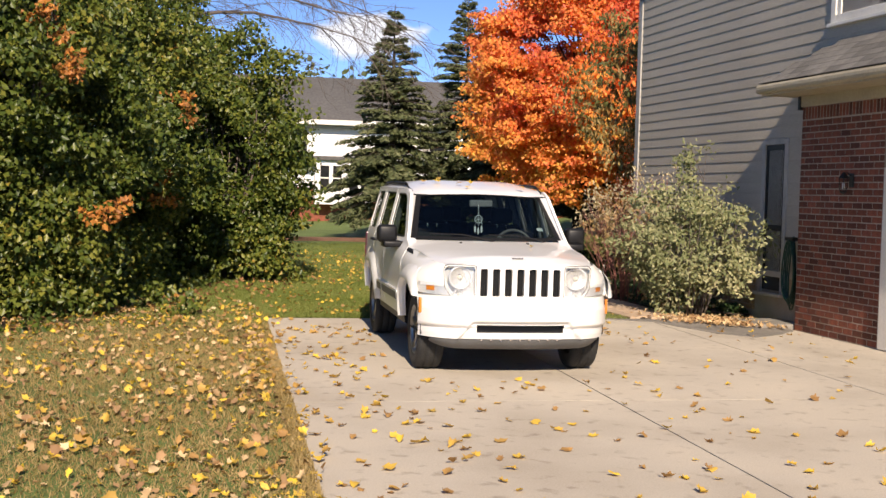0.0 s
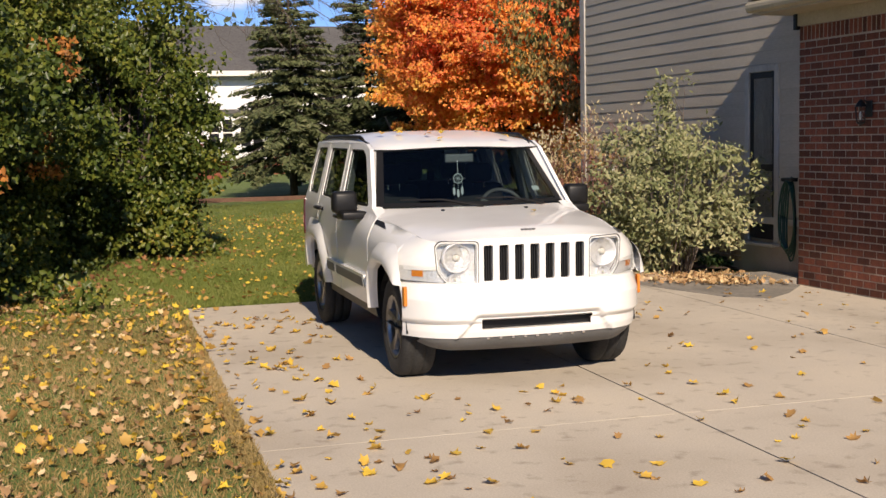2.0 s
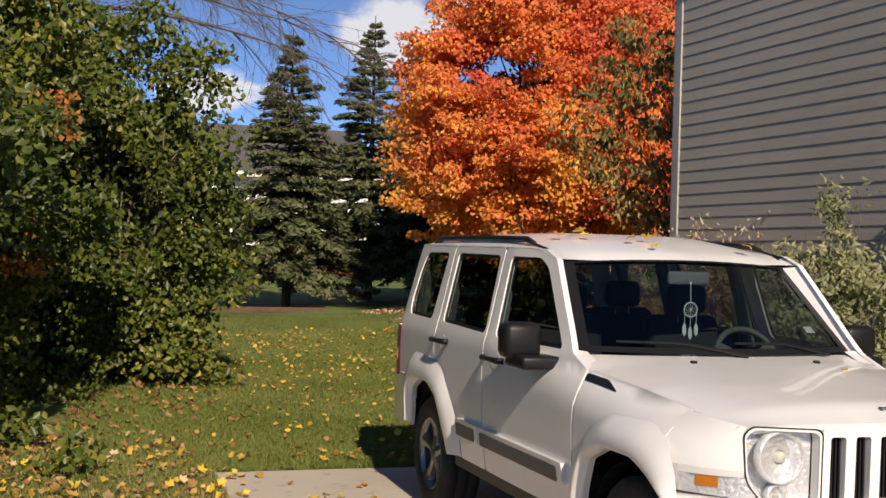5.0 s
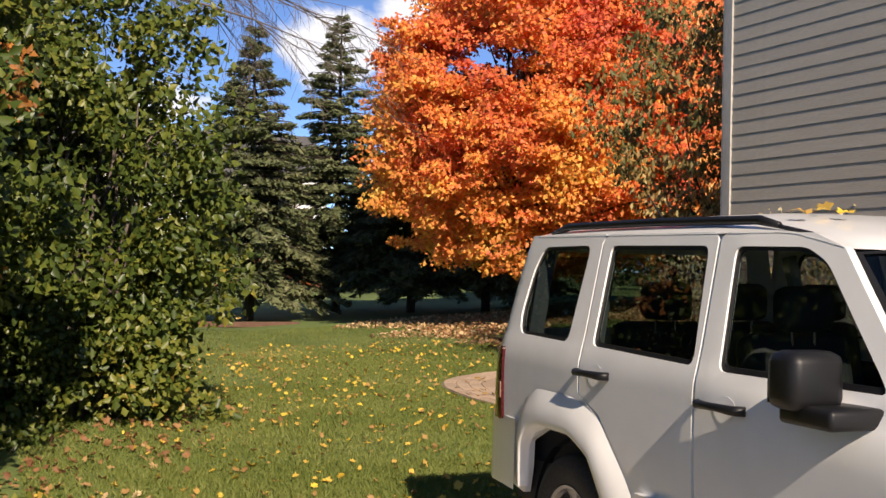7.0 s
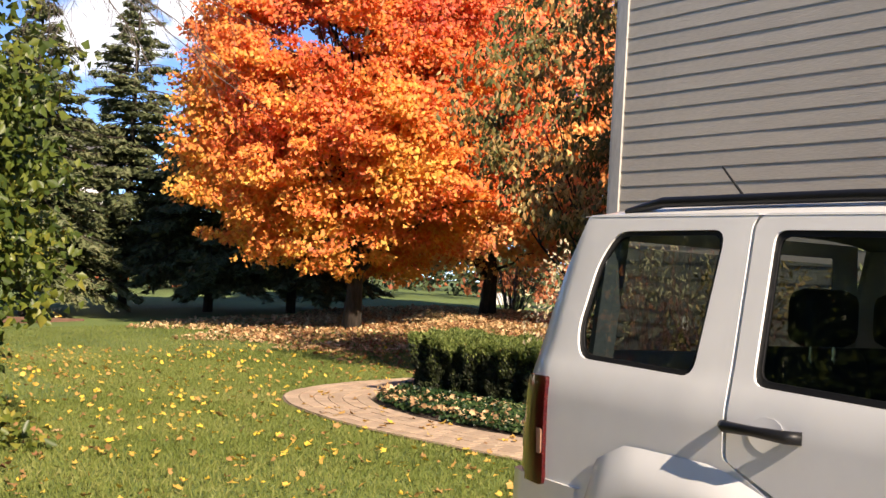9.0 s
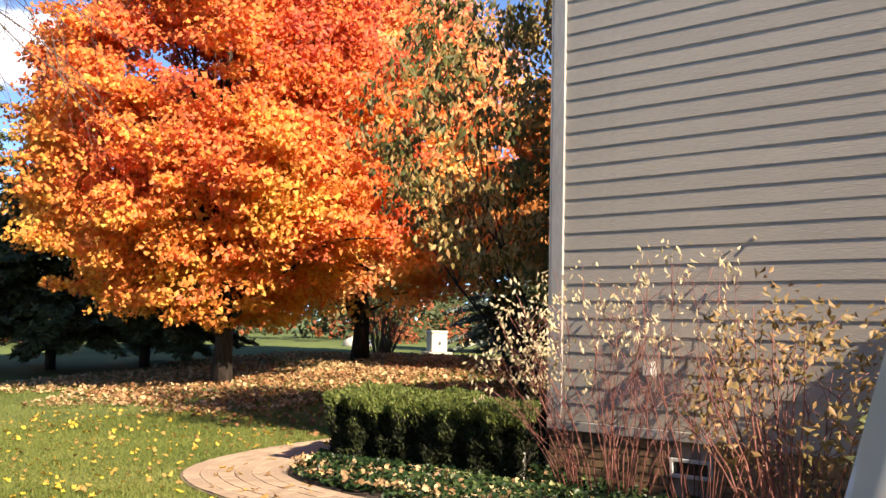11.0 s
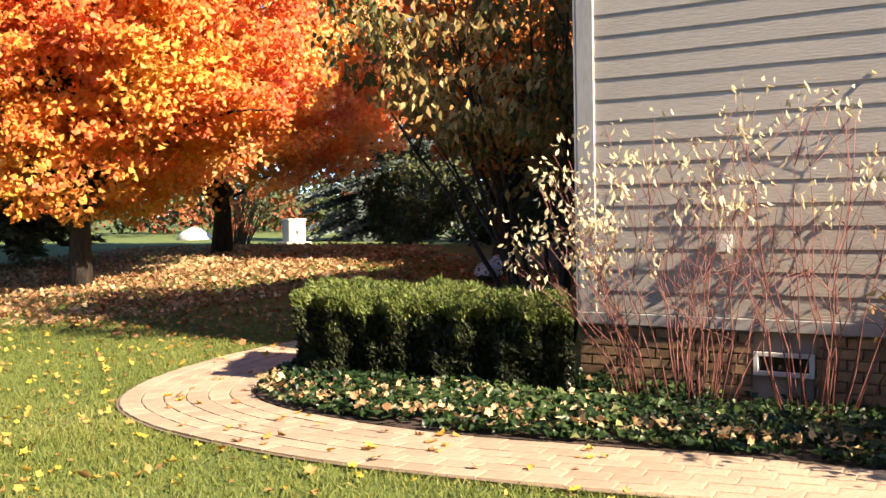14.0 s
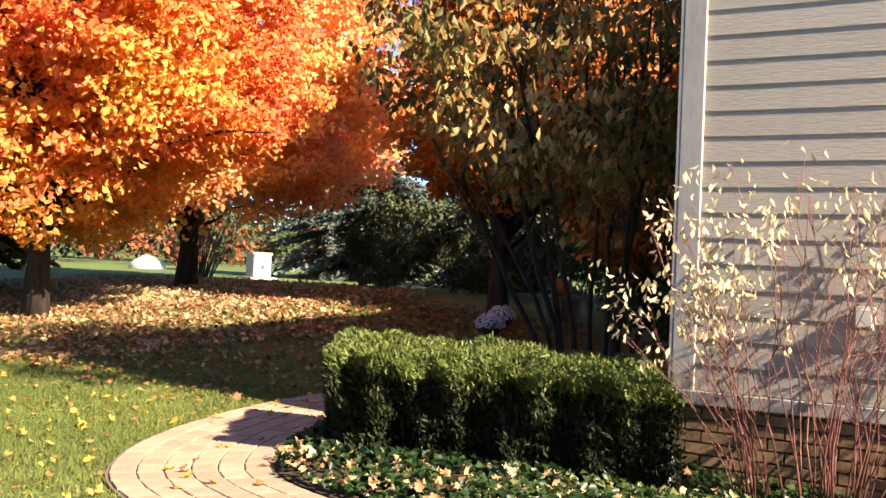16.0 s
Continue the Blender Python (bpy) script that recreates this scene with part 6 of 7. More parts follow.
def scatter_leaves():
    rng = np.random.default_rng(71)
    # on the drive: loose drifts, thicker along its west edge
    n = 780
    x = np.where(rng.random(n) < 0.45, -2.0 + np.abs(rng.normal(size=n)) * 1.3, rng.uniform(-1.9, 4.6, n))
    y = rng.uniform(-11, 4.9, n)
    ok = (x < 4.5) & ~((np.abs(x) < 0.95) & (y > 0.1) & (y < 4.5))
    x, y = x[ok], y[ok]
    fallen("fallen_leaves_drive", "curled yellow and brown maple leaves scattered over the concrete", x, y, np.full(len(x), 0.0), rng.uniform(0.05, 0.115, len(x)), 72, M["leaf_fallen"])
    n = 360
    x, y = rng.normal(-2.13, 0.13, n), rng.uniform(-11, 5.0, n)
    fallen("fallen_leaves_edge", "drift of yellow and tan leaves along the edge of the drive", x, y, np.full(n, 0.018), rng.uniform(0.045, 0.10, n), 84, M["leaf_fallen"], 0.4)
    # lawn beside the drive
    n = 6200
    x, y = -2.12 - np.abs(rng.normal(size=n)) * 2.6, rng.uniform(-9, 7.0, n) + rng.normal(size=n) * 1.5
    inside = y < 7.5 + x * 0.2
    x, y = x[inside], y[inside]
    n = len(x)
    keep = rng.random(n) < (0.45 + 0.55 * np.sin(x * 1.7 + y * 0.9) ** 2)
    x, y = x[keep], y[keep]
    half = len(x) // 2
    fallen("fallen_leaves_verge", "thick scatter of yellow leaves on the verge grass", x[:half], y[:half], gz_array(x[:half], y[:half]) + 0.028, rng.uniform(0.04, 0.095, half), 73, M["leaf_fallen"], 0.5)
    fallen("dry_leaves_verge", "curled tan and brown leaves on the verge grass", x[half:], y[half:], gz_array(x[half:], y[half:]) + 0.028, rng.uniform(0.04, 0.09, len(x) - half), 83, M["leaf_litter"], 0.6)
    # open lawn
    n = 3600
    x, y = rng.uniform(-2.2, 7.0, n), rng.uniform(5.1, 19, n)
    keep = (x < np.where(y < 14.0, path_outer(y) - 0.05, 7)) & (rng.random(n) < 0.75)
    x, y = x[keep], y[keep]
    fallen("fallen_leaves_lawn", "yellow leaves dotted over the green lawn", x, y, gz_array(x, y) + 0.03, rng.uniform(0.035, 0.085, len(x)), 74, M["leaf_fallen"], 0.45)
    # thick litter under the maples
    n = 11000
    a, r = rng.uniform(0, 2 * math.pi, n), 4.2 * np.sqrt(rng.random(n))
    x, y = 7.25 + r * np.cos(a), 21.2 + r * np.sin(a)
    m2 = rng.random(n) < 0.45
    x, y = np.where(m2, x + 4.6, x), np.where(m2, y + 2.4, y)
    ok = (y > 17.6) & (x > 4.0 + 0.6 * np.sin(y * 2.1))
    x, y = x[ok], y[ok]
    fallen("fallen_leaves_maple", "deep litter of tan and orange leaves under the maples", x, y, gz_array(x, y) + 0.03, rng.uniform(0.05, 0.11, len(x)), 75, M["leaf_litter"], 0.4)
    # brown litter in the shade of the house, thinner towards the hedge
    n = 7500
    x, y = rng.uniform(4.6, 13.4, n), rng.uniform(13.4, 22.0, n)
    ok = rng.random(n) < np.clip((y - 13.0) / 6 + (x - 7.0) * 0.12, 0.12, 1)
    x, y = x[ok], y[ok]
    fallen("fallen_leaves_shade", "brown and russet leaves over the shaded lawn behind the hedge", x, y, gz_array(x, y) + 0.035, rng.uniform(0.05, 0.11, len(x)), 85, M["leaf_brown"], 0.4)
    # under the tall shrubs
    n = 480
    t = rng.random(n)
    ex, ey = np.interp(t, [0, 0.35, 0.55, 0.75, 1], [-5.2, -3.7, -2.7, -1.9, -1.15]), np.interp(t, [0, 0.35, 0.55, 0.75, 1], [2.2, 5.7, 7.2, 8.4, 10.6])
    x, y = ex + rng.normal(size=n) * 0.36 - 0.30, ey + rng.normal(size=n) * 0.42
    fallen("fallen_leaves_shrubs", "drift of dry tan leaves along the foot of the shrubs", x, y, gz_array(x, y) + 0.02, rng.uniform(0.05, 0.10, n), 76, M["leaf_brown"], 0.45)
    # in the bed
    n = 1000
    y = rng.uniform(6.2, 12.8, n)
    edge = path_inner(y)
    x = edge + 0.03 + np.abs(rng.normal(size=n)) * 0.75
    ok = x < 4.5
    x, y = x[ok], y[ok]
    fallen("fallen_leaves_bed", "dry pale leaves caught among the ivy", x, y, gz_array(x, y) + 0.08 + 0.06 * rng.random(len(x)), rng.uniform(0.035, 0.085, len(x)), 77, M["leaf_litter"], 0.6)
    # on the path
    n = 46
    k = rng.integers(60, len(path_curve) - 60, n)
    oc = [offset_curve(path_curve, float(d))[i] for i, d in zip(k, rng.uniform(0.05, 0.88, n))]
    x, y = np.array([p.x for p in oc]), np.array([p.y for p in oc])
    fallen("fallen_leaves_path", "a few yellow leaves lying on the brick path", x, y, gz_array(x, y) + 0.034, rng.uniform(0.05, 0.10, n), 78, M["leaf_fallen"])
    # by the pad, under the cream shrub
    n = 900
    x, y = rng.normal(4.1, 0.45, n), rng.normal(5.2, 0.38, n)
    ok = (x < 4.85) & (y > 4.55)
    x, y = x[ok], y[ok]
    fallen("fallen_leaves_pad", "tan leaf litter under the cream-edged shrub", x, y, np.where(y < 5.9, 0.02 - 0.046 * np.maximum(0, x - 2.95), gz_array(x, y) + 0.02), rng.uniform(0.04, 0.10, len(x)), 79, M["leaf_litter"], 0.4)
    # on the car's roof
    x, y = rng.uniform(-0.55, 0.55, 9), rng.uniform(2.12, 2.6, 9)
    fallen("fallen_leaves_roof", "yellow leaves lying on the car roof", x, y, 1.612 + 0.125 * np.clip(3.2 * (y - 1.97) / 2.18, 0.02, 1) ** 0.6 + 0.02 * np.sin(math.pi * (y - 1.97) / 2.18) - 0.07 * np.abs(x / 0.74) ** 5, rng.uniform(0.05, 0.09, 9), 80, M["leaf_fallen"])
    fallen("fallen_leaf_bonnet", "small yellow leaf on the car bonnet", np.array([0.30]), np.array([1.05]), np.array([1.112]), np.array([0.06]), 81, M["leaf_fallen"])


scatter_leaves()


def grass():
    rng = np.random.default_rng(91)
    xs, ys = [], []
    for x0, x1, y0, y1, n in ((-6.5, -2.08, -8.5, 6.0, 110000), (-3.0, 3.0, 5.05, 12.5, 110000), (0.0, 6.0, 12.0, 18.0, 40000), (-2.4, 2.4, 5.05, 7.5, 25000), (-1.5, 7.0, 12.5, 24.0, 60000), (5.0, 12.8, 12.9, 20.0, 60000), (-2.14, -2.02, -8.5, 5.1, 9000), (-2.1, 2.4, 4.98, 5.1, 7000)):
        xs.append(rng.uniform(x0, x1, n) if x0 > -6 else x1 - np.abs(rng.normal(size=n)) * 2.2)
        ys.append(rng.uniform(y0, y1, n))
    x, y = np.concatenate(xs), np.concatenate(ys)
    lim = np.where(y < 14.4, path_outer(y) - 0.03, 13.0)
    lim = np.where((y > 12.9) & (x > 4.9), 13.0, lim)
    ok = (x < lim) & ~((x > -2.035) & (y < 5.0))
    x, y = x[ok], y[ok]
    n = len(x)
    h = rng.uniform(0.025, 0.06, n) * np.where(np.abs(x + 2.08) < 0.07, 1.25, 1)
    z = gz_array(x, y) + h * 0.42
    c = np.stack([x, y, z], 1)
    along = unit(rng.normal(size=(n, 3)) * 0.5 + np.array([0, 0, 1.0]))
    side = unit(np.cross(along, rng.normal(size=(n, 3))))
    dry = (x < -2.03) & (y < 4.2 + rng.normal(size=n) * 0.8)
    for nm, sel, mat, lab in (("grass", ~dry, M["grass"], "short mown grass blades, green with straw tips"), ("dry_grass", dry, M["grass_dry"], "dry straw-coloured grass beside the drive")):
        ob = kite_mesh(nm, c[sel], along[sel], side[sel], h[sel] * 1.2, np.full(int(sel.sum()), 0.007), mat)
        tagged(ob, lab, "grass", kind="stuff")


grass()


# ---- wall fittings ----
def wall_lantern():
    root = thing("wall_lantern", "black iron wall lantern with clear glass on the brick", "lamp", HOUSE @ pose(-0.235, -7.16, 1.90) @ Matrix.Scale(0.78, 4))
    part("back_plate", box(-0.012, 0.012, -0.055, 0.055, -0.02, 0.20, 0.006), M["iron_black"], root)
    part("arm", tube([(-0.01, 0, 0.16), (-0.09, 0, 0.21), (-0.14, 0, 0.18)], 0.010, 8), M["iron_black"], root)
    part("cap", lathe([(0.005, 0.22), (0.03, 0.20), (0.085, 0.13), (0.09, 0.12), (0.0, 0.12)], 6, 'Z', at=(-0.14, 0, 0)), M["iron_black"], root)
    part("glass", lathe([(0.072, 0.12), (0.055, -0.08)], 6, 'Z', at=(-0.14, 0, 0)), M["glass_lamp"], root)
    for k in range(6):
        a = math.pi / 3 * k
        part("bar", tube([(-0.14 + 0.075 * math.cos(a), 0.075 * math.sin(a), 0.12), (-0.14 + 0.057 * math.cos(a), 0.057 * math.sin(a), -0.08)], 0.005, 5), M["iron_black"], root)
    part("base", lathe([(0.06, -0.08), (0.058, -0.10), (0.02, -0.12), (0.002, -0.14)], 6, 'Z', at=(-0.14, 0, 0)), M["iron_black"], root)
    part("bulb", lathe([(0.002, 0.06), (0.022, 0.03), (0.022, -0.03), (0.012, -0.06)], 12, 'Z', at=(-0.14, 0, 0)), M["lens_white"], root, smooth=True)


wall_lantern()


def hose():
    root = thing("garden_hose", "green garden hose looped on the wall in shade", "hose", HOUSE @ pose(-0.10, -5.66, 0.0))
    rng = random.Random(3)
    for k in range(5):
        w, top, bot = 0.085 + 0.016 * k, 1.22 - 0.01 * k, 0.22 + 0.05 * rng.random() + 0.03 * k
        pts = []
        for i in range(29):
            a = 2 * math.pi * i / 28
            pts.append((-0.02 - 0.018 * k + 0.01 * math.sin(a * 2), w * math.cos(a) + 0.05 * rng.uniform(-0.1, 0.1), (top + bot) / 2 + (top - bot) / 2 * math.sin(a)))
        part("coil", tube(pts, 0.011, 7), M["hose"], root, smooth=True)
    part("hanger", box(-0.10, 0.0, -0.10, 0.10, 1.17, 1.215, 0.01), M["iron_black"], root)


hose()

tap = thing("outlet_box", "weathered grey outlet box on the siding", "outlet", HOUSE @ pose(-0.03, -1.01, 1.155))
part("box_body", box(-0.05, 0.005, -0.055, 0.055, 0.0, 0.13, 0.008), M["trim_taupe"], tap)
part("cover", box(-0.062, -0.05, -0.045, 0.045, 0.012, 0.118, 0.004), M["trim_white"], tap)
post = thing("garden_marker", "short white plastic post by the house corner", "post", pose(4.13, 10.49, ground_z(4.13, 10.49)))
part("post_body", tube([(0, 0, 0), (0.015, 0, 0.36)], 0.02, 8), M["trim_white"], post)


# ---- far lawn and neighbours ----
def neighbour():
    z = ground_z(0, 50)
    z -= 0.05
    root = thing("neighbour_house", "white two-storey house with a grey gable roof and brick base", "house", pose(0.5, 48, z))
    part("wall", box(-9, 9.5, 0, 9, 1.7, 5.1), M["white_siding"], root)
    part("brick_base", box(-9, 9.5, -0.06, 9, 0.0, 1.7), M["brick"], root)
    b = bmesh.new()
    pr = [(-0.6, 4.9), (4.5, 7.45), (9.6, 4.9)]
    lo = [b.verts.new((-9.6, y, zz)) for y, zz in pr]
    hi = [b.verts.new((10.0, y, zz)) for y, zz in pr]
    for k in range(2):
        b.faces.new((lo[k], hi[k], hi[k + 1], lo[k + 1]))
    part("roof", b, M["roof_far"], root)
    part("fascia", box(-9.6, 10, -0.66, -0.58, 4.72, 4.95), M["trim_white"], root)
    part("cornice", box(-9, 9.5, -0.3, 0.0, 4.55, 4.75), M["trim_taupe"], root)
    part("belt_roof", box(-2.0, 4.2, -1.1, 0.02, 3.0, 3.2, 0.03), M["roof_far"], root)
    part("bay", box(1.2, 4.0, -0.9, 0.0, 0.9, 3.0), M["white_siding"], root)
    for x in (1.45, 2.05, 2.85, 3.4):
        w = part("window", box(x, x + 0.42, -0.93, -0.905, 1.55, 2.75), M["dark_pane"], root)
        part("sash", box(x, x + 0.42, -0.95, -0.932, 2.13, 2.19), M["trim_white"], w)
    for x in (-6.5, -3.5, 0.0, 4.9, 6.9):
        for z0 in (3.35,):
            w = part("window", box(x, x + 0.85, -0.03, -0.005, z0, z0 + 1.1), M["dark_pane"], root)
            part("sash", box(x, x + 0.85, -0.05, -0.032, z0 + 0.52, z0 + 0.58), M["trim_white"], w)
            part("shutter", box(x - 0.35, x - 0.05, -0.05, -0.002, z0, z0 + 1.1), M["trim_taupe"], w)
    for x in (5.2, 7.2):
        w = part("window", box(x, x + 0.85, -0.10, -0.065, 0.9, 2.3), M["dark_pane"], root)
        part("sash", box(x, x + 0.85, -0.12, -0.102, 1.57, 1.63), M["trim_white"], w)


neighbour()

low_wall = thing("timber_edging", "low red-brown timber edging under the spruces", "edging", pose(0.0, 25.6, ground_z(1, 25.6)))
part("timber", box(-1.2, 3.4, -0.06, 0.06, 0.0, 0.125, 0.012), M["terracotta"], low_wall)

ub = thing("utility_box", "cream metal utility box on a pad", "utility box", pose(17.2, 27.35, ground_z(17.2, 27.35), 0, 0, -20) @ Matrix.Scale(1.1, 4))
part("pad", box(-0.30, 0.30, -0.30, 0.30, -0.02, 0.05, 0.01), M["concrete"], ub)
part("cabinet", box(-0.20, 0.20, -0.20, 0.20, 0.05, 0.52, 0.02), M["utility"], ub)
part("lid", box(-0.22, 0.22, -0.22, 0.22, 0.50, 0.56, 0.02), M["utility"], ub)
part("lock", box(-0.03, 0.03, -0.215, -0.20, 0.22, 0.30, 0.005), M["plastic_grey"], ub)


def boulder(at, r, seed):
    b = bmesh.new()
    bmesh.ops.create_icosphere(b, subdivisions=3, radius=r)
    for v in b.verts:
        k = 1 + 0.22 * noise.noise(v.co * (1.6 / r) + Vector((seed, 0, 0)))
        v.co = Vector((v.co.x * k * 1.2, v.co.y * k, max(-0.1 * r, v.co.z * k * 0.8)))
    tagged(part("boulder", b, M["stone_pale"], smooth=True, m=pose(at[0], at[1], ground_z(*at))), "pale boulder on the far lawn", "rock")


boulder((20.4, 35.3), 0.45, 1)


def mums(at, mat, label, seed):
    rng = np.random.default_rng(seed)
    root = thing("potted_mums", label, "potted plant", pose(at[0], at[1], ground_z(*at)) @ Matrix.Scale(0.62, 4))
    part("pot", fixed(lathe([(0.11, 0.0), (0.16, 0.22), (0.175, 0.24), (0.155, 0.24), (0.14, 0.20)], 18, 'Z')), M["terracotta"], root, smooth=True)
    d = unit(rng.normal(size=(900, 3)))
    d = d[d[:, 2] > -0.25]
    c = d * np.array([0.32, 0.32, 0.24]) * rng.uniform(0.72, 1.08, (len(d), 1)) + np.array([0, 0, 0.36])
    al = unit(np.cross(d, rng.normal(size=d.shape)))
    sd = unit(np.cross(d, al))
    sz = rng.uniform(0.04, 0.06, len(d))
    kite_mesh("bloom_cover", c, al, sd, sz, sz, mat, root)
    d2 = unit(rng.normal(size=(500, 3)))
    c2 = d2 * np.array([0.28, 0.28, 0.20]) + np.array([0, 0, 0.34])
    al2 = unit(np.cross(d2, rng.normal(size=d2.shape)))
    kite_mesh("foliage", c2, al2, unit(np.cross(d2, al2)), np.full(500, 0.06), np.full(500, 0.04), M["leaf_ivy"], root)


mums((10.98, 16.5), M["cord_white"], "white chrysanthemums in a dark pot by the porch", 301)
mums((11.9, 16.95), M["cord_white"], "second pot of white chrysanthemums by the porch", 302)


def pumpkin(at, r):
    root = thing("pumpkin", "orange pumpkin by the porch in shade", "pumpkin", pose(at[0], at[1], at[2]))
    b = bmesh.new()
    n, k = 36, 12
    rows = []
    for j in range(k + 1):
        t = math.pi * j / k
        rows.append([b.verts.new((r * math.sin(t) * (1 - 0.10 * abs(math.cos(a * 5))) * math.cos(a), r * math.sin(t) * (1 - 0.10 * abs(math.cos(a * 5))) * math.sin(a), r * 0.78 * (1 - math.cos(t)))) for a in [2 * math.pi * i / n for i in range(n)]])
    for p, q in zip(rows, rows[1:]):
        for i in range(n):
            b.faces.new((p[i], p[(i + 1) % n], q[(i + 1) % n], q[i]))
    bmesh.ops.remove_doubles(b, verts=b.verts[:], dist=0.0005)
    part("fruit", fixed(b), M["pumpkin"], root, smooth=True)
    part("stalk", tube([(0, 0, r * 1.5), (0.01, 0, r * 1.65), (0.04, 0, r * 1.75)], [0.03, 0.022, 0.018], 7), M["twig_grey"], root)


bench = thing("stone_bench", "low grey stone bench by the porch in shade", "bench", pose(13.95, 17.25, ground_z(13.95, 17.25)))
part("top", box(-0.5, 0.5, -0.2, 0.2, 0.36, 0.43, 0.015), M["concrete_old"], bench)
part("leg", box(-0.4, -0.28, -0.15, 0.15, 0.0, 0.36, 0.01), M["concrete_old"], bench)
part("leg", box(0.28, 0.4, -0.15, 0.15, 0.0, 0.36, 0.01), M["concrete_old"], bench)
pumpkin((13.9, 17.2, ground_z(13.95, 17.25) + 0.43), 0.17)


def bare_tree():
    """Leafless tree: long arching boughs that hang out over the lawn, hung with fine twigs."""
    prng = random.Random(17)
    x0, y0 = -4.7, 15.8
    root = thing("bare_tree", "leafless tree with long drooping grey boughs and fine twigs", "tree", pose(x0, y0, ground_z(x0, y0)))
    part("trunk", tube([(0, 0, -0.05), (0.05, 0.03, 2.5), (-0.04, 0.08, 5.0), (0.06, 0.0, 7.2), (0.1, 0.05, 8.8)], [0.20, 0.16, 0.12, 0.07, 0.02], 10), M["twig_grey"], root, smooth=True)

    def spray(bm, p, d, length, r, depth):
        pts, q = [p], p
        for k in range(4):
            d = (d + Vector((prng.uniform(-1, 1), prng.uniform(-1, 1), prng.uniform(-0.9, 0.5))) * 0.16).normalized()
            q = q + d * length / 4
            pts.append(q)
        tube(pts, [r * (1 - 0.16 * k) for k in range(5)], 4, bm)
        if depth < 2:
            for k in range(1, 5):
                side = Vector((prng.uniform(-1, 1), prng.uniform(-1, 1), prng.uniform(-0.8, 0.5)))
                spray(bm, pts[k], (d + side * 0.75).normalized(), length * prng.uniform(0.40, 0.62), max(0.0035, r * 0.55), depth + 1)

    for k in range(13):
        a = -0.35 + 0.09 * prng.uniform(-1, 1) + (0.20 * k if k < 5 else 0.7 * (k - 4))
        length = prng.uniform(4.2, 5.8) if k < 5 else prng.uniform(2.8, 4.4)
        z = 4.6 + (0.42 * k if k < 5 else 0.32 * (k - 5))
        bm = bmesh.new()
        pts = []
        for t in range(9):
            f = t / 8
            w = 0.10 * length * math.sin(2.4 * f + k)
            pts.append(Vector((math.cos(a) * length * f - math.sin(a) * w * f, math.sin(a) * length * f + math.cos(a) * w * f, z + length * (0.42 * f - 0.46 * f * f) + prng.uniform(-0.05, 0.05) * (t > 0))))
        tube(pts, [0.05 * (1 - 0.88 * t / 8) for t in range(9)], 6, bm)
        for t in range(2, 9):
            d = (pts[t] - pts[t - 1]).normalized()
            for _ in range(2):
                side = Vector((-d.y, d.x, 0)) * prng.choice((-1, 1)) * prng.uniform(0.4, 1.0) + Vector((0, 0, prng.uniform(-0.7, 0.35)))
                spray(bm, pts[t], (d + side).normalized(), prng.uniform(0.8, 1.5), 0.010, 0)
        part("bough", bm, M["twig_grey"], root, smooth=True)


bare_tree()


def woods():
    """Far woods and yards behind the lawn."""
    rng = np.random.default_rng(401)
    for nm, lab, mat, x0, x1, y0, y1, h0, h1, n, lf in (("far_woods", "band of dark green trees beyond the far lawn", M["far_green"], -70, 110, 62, 85, 4, 9, 900, 0.5),
                                                       ("far_shrubs", "mixed dark green shrubs across the far lawn", M["far_green"], 9, 70, 40, 52, 1.2, 4.5, 520, 0.3),
                                                       ("far_autumn_shrubs", "rust-coloured autumn shrubs across the far lawn", M["far_rust"], 8, 70, 38, 50, 0.8, 2.2, 120, 0.25)):
        cx, cy = rng.uniform(x0, x1, n), rng.uniform(y0, y1, n)
        top = h0 + (h1 - h0) * (0.5 + 0.5 * np.sin(cx * 0.35 + 1.3 * np.sin(cx * 0.13)))
        cz = gz_array(cx, cy) + top * rng.random(n) ** 0.7
        c, al, si, sz = clump_leaves(rng, np.stack([cx, cy, cz], 1), 1.5 if lf > 0.4 else 0.8, 0.75, 42, lf)
        ok = c[:, 2] > 0.5
        ob = kite_mesh(nm, c[ok], al[ok], si[ok], sz[ok], sz[ok] * 0.7, mat)
        tagged(ob, lab, "trees", kind="stuff")


woods()


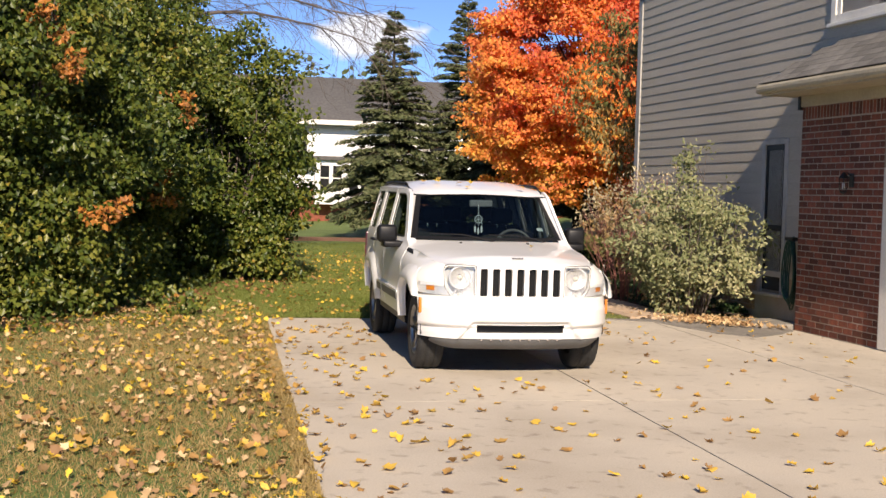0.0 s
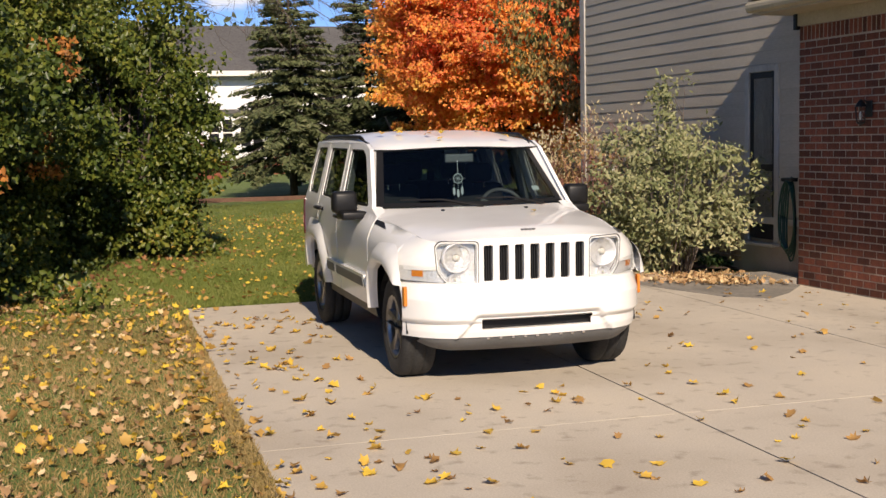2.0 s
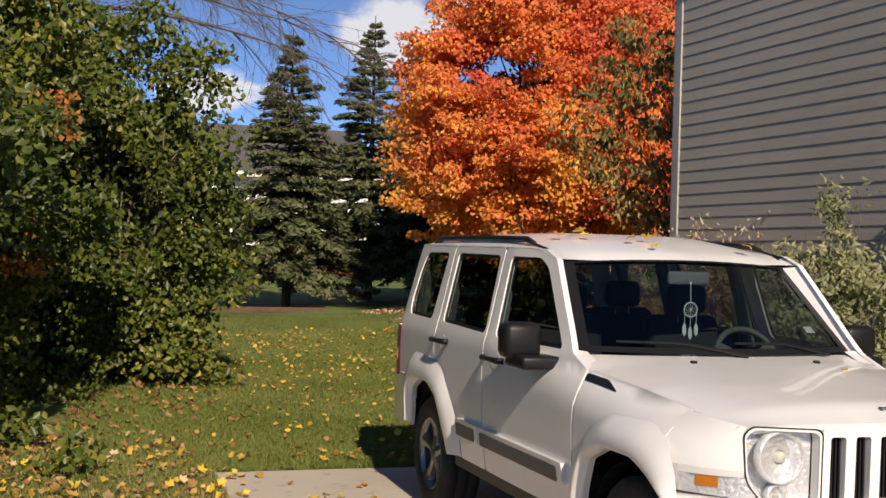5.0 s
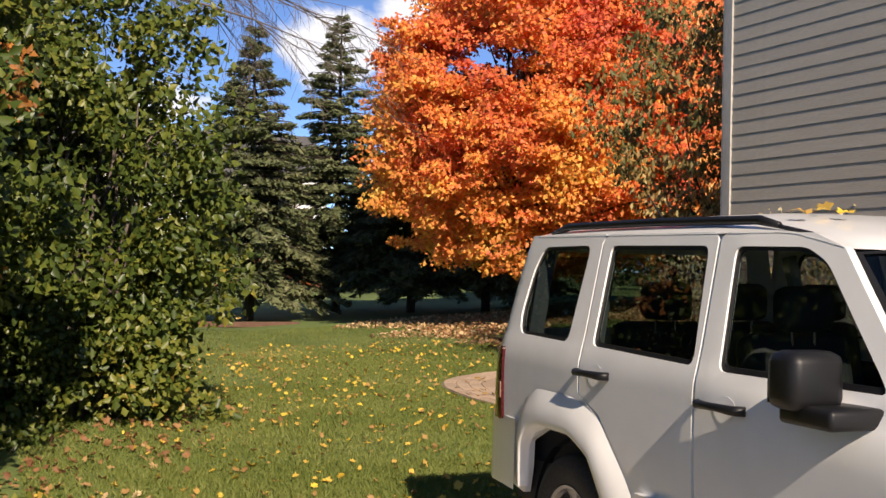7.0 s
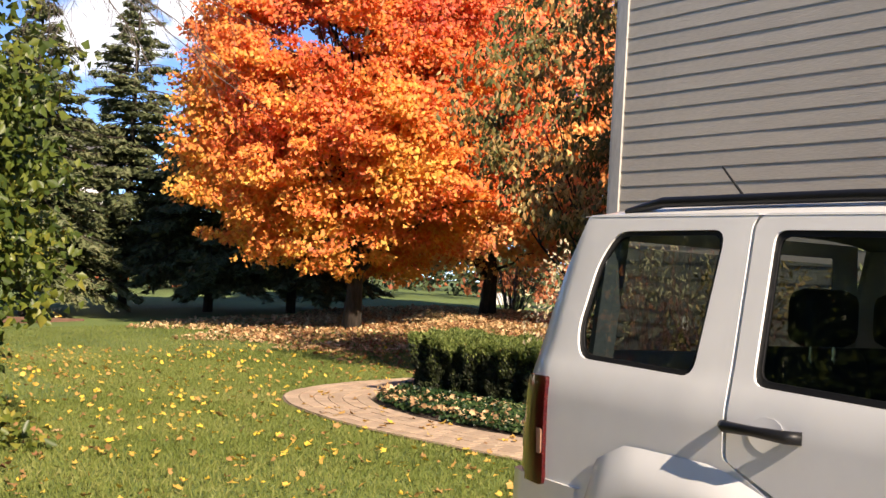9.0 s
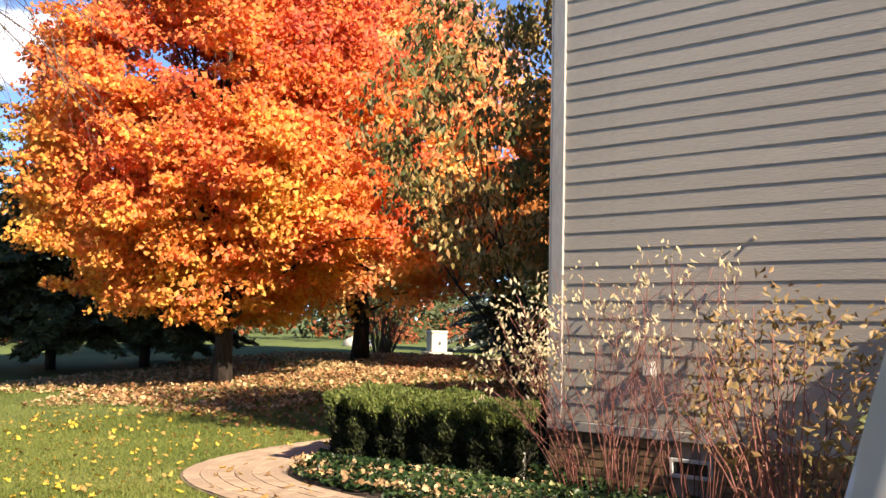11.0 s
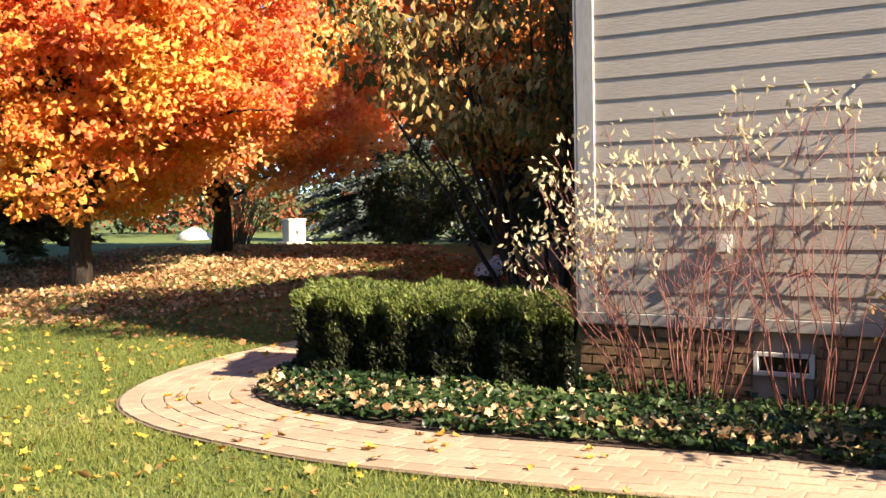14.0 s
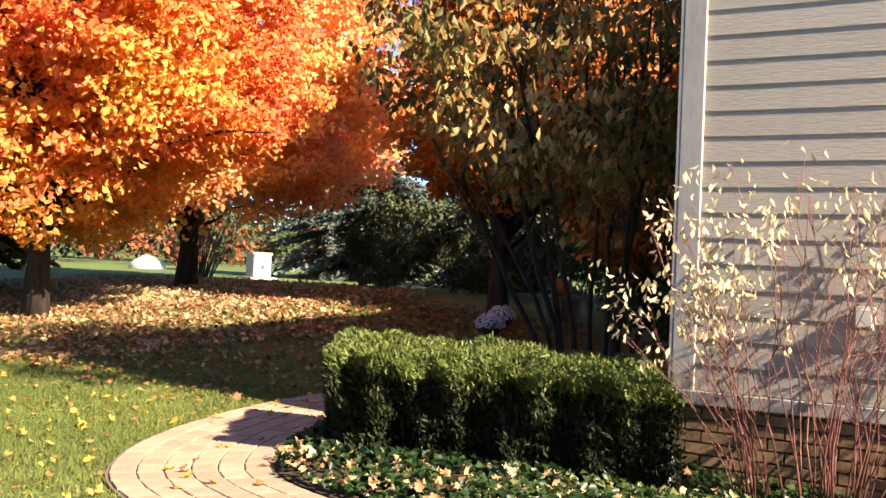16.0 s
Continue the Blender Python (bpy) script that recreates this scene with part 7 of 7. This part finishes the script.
def cloud_material():
    m, n, l, b = node_material("cloud")
    n.remove(b)
    tc = n.new("ShaderNodeTexCoord")
    no = n.new("ShaderNodeTexNoise")
    no.inputs["Scale"].default_value, no.inputs["Detail"].default_value, no.inputs["Roughness"].default_value = 2.2, 8, 0.55
    l.new(tc.outputs["Object"], no.inputs[0])
    gr = n.new("ShaderNodeTexGradient")
    gr.gradient_type = 'SPHERICAL'
    l.new(tc.outputs["Object"], gr.inputs[0])
    add = n.new("ShaderNodeMath")
    add.operation = 'ADD'
    l.new(no.outputs[0], add.inputs[0])
    l.new(gr.outputs[0], add.inputs[1])
    mr = n.new("ShaderNodeMapRange")
    mr.interpolation_type = 'SMOOTHSTEP'
    mr.inputs[1].default_value, mr.inputs[2].default_value = 0.72, 1.05
    l.new(add.outputs[0], mr.inputs[0])
    lim = n.new("ShaderNodeMath")
    lim.operation = 'MULTIPLY'
    lim.inputs[1].default_value = 0.9
    l.new(mr.outputs[0], lim.inputs[0])
    em = n.new("ShaderNodeEmission")
    em.inputs[0].default_value, em.inputs[1].default_value = (0.92, 0.95, 1.0, 1), 0.75
    tr = n.new("ShaderNodeBsdfTransparent")
    ms = n.new("ShaderNodeMixShader")
    l.new(lim.outputs[0], ms.inputs[0])
    l.new(tr.outputs[0], ms.inputs[1])
    l.new(em.outputs[0], ms.inputs[2])
    l.new(ms.outputs[0], n["Material Output"].inputs[0])
    return m


CLOUD = cloud_material()
for k, (x, z, sx, sz, nm) in enumerate(((385, 275, 115, 75, "cloud"), (160, 190, 95, 40, "cloud"), (520, 330, 120, 70, "cloud"), (-150, 260, 160, 60, "cloud"))):
    b = bmesh.new()
    sheet(8, 8, lambda u, v: Vector((u * 2 - 1, 0.12 * (1 - (u * 2 - 1) ** 2), v * 2 - 1)), b)
    ob = part("backdrop_cloud", b, CLOUD, m=Matrix.Translation((x, 1400 + 6 * k, z)) @ Matrix.Diagonal((sx, 40, sz, 1)))
    tagged(ob, "bright white fair-weather cloud low in the sky", "cloud", kind="structure")


# ---- bricks, last ----
def lay_bricks(parent, x, y_top, y_end, z0, courses, material, length=0.197, height=0.062, joint=0.010, soldier=None):
    rng = random.Random(int(abs(y_end) * 100) + courses)
    full = brick_mesh(length, height, 0.05)
    src = part("brick", full, material, parent, m=pose(x, y_top, z0))
    half = part("brick", brick_mesh(length / 2 - 0.005, height, 0.05), material, parent, m=pose(x, y_top, z0 + height + joint))
    first = {0: True, 1: True}
    for c in range(courses):
        z = z0 + c * (height + joint)
        y = y_top
        start_half = c % 2
        while y > y_end + 0.06:
            use_half = start_half or (y - length < y_end)
            start_half = 0
            o = (half if use_half else src)
            if first[int(bool(use_half))]:
                first[int(bool(use_half))] = False
            else:
                d = o.data
                o = new("brick", d)
                o.parent = parent
            o.matrix_basis = pose(x + rng.uniform(-0.0015, 0.0015), y, z, 0, 0, rng.uniform(-0.2, 0.2))
            y -= (length / 2 - 0.005 if use_half else length) + joint


lay_bricks(garage_wall, -0.22, -5.94, -7.87, 0.0, 34, M["brick"], height=0.0713)
tall = part("soldier_brick", brick_mesh(0.062, 0.16, 0.05), M["brick"], garage_wall, m=pose(-0.22, -5.94, 2.772))
for k in range(1, 27):
    o = new("soldier_brick", tall.data)
    o.parent = garage_wall
    o.matrix_basis = pose(-0.22, -5.94 - k * 0.072, 2.772)
lay_bricks(foundation, -0.02, 0.15, -1.19, 0.12, 7, M["brick_tan"])
lay_bricks(foundation, -0.02, -1.63, -4.4, 0.12, 7, M["brick_tan"])
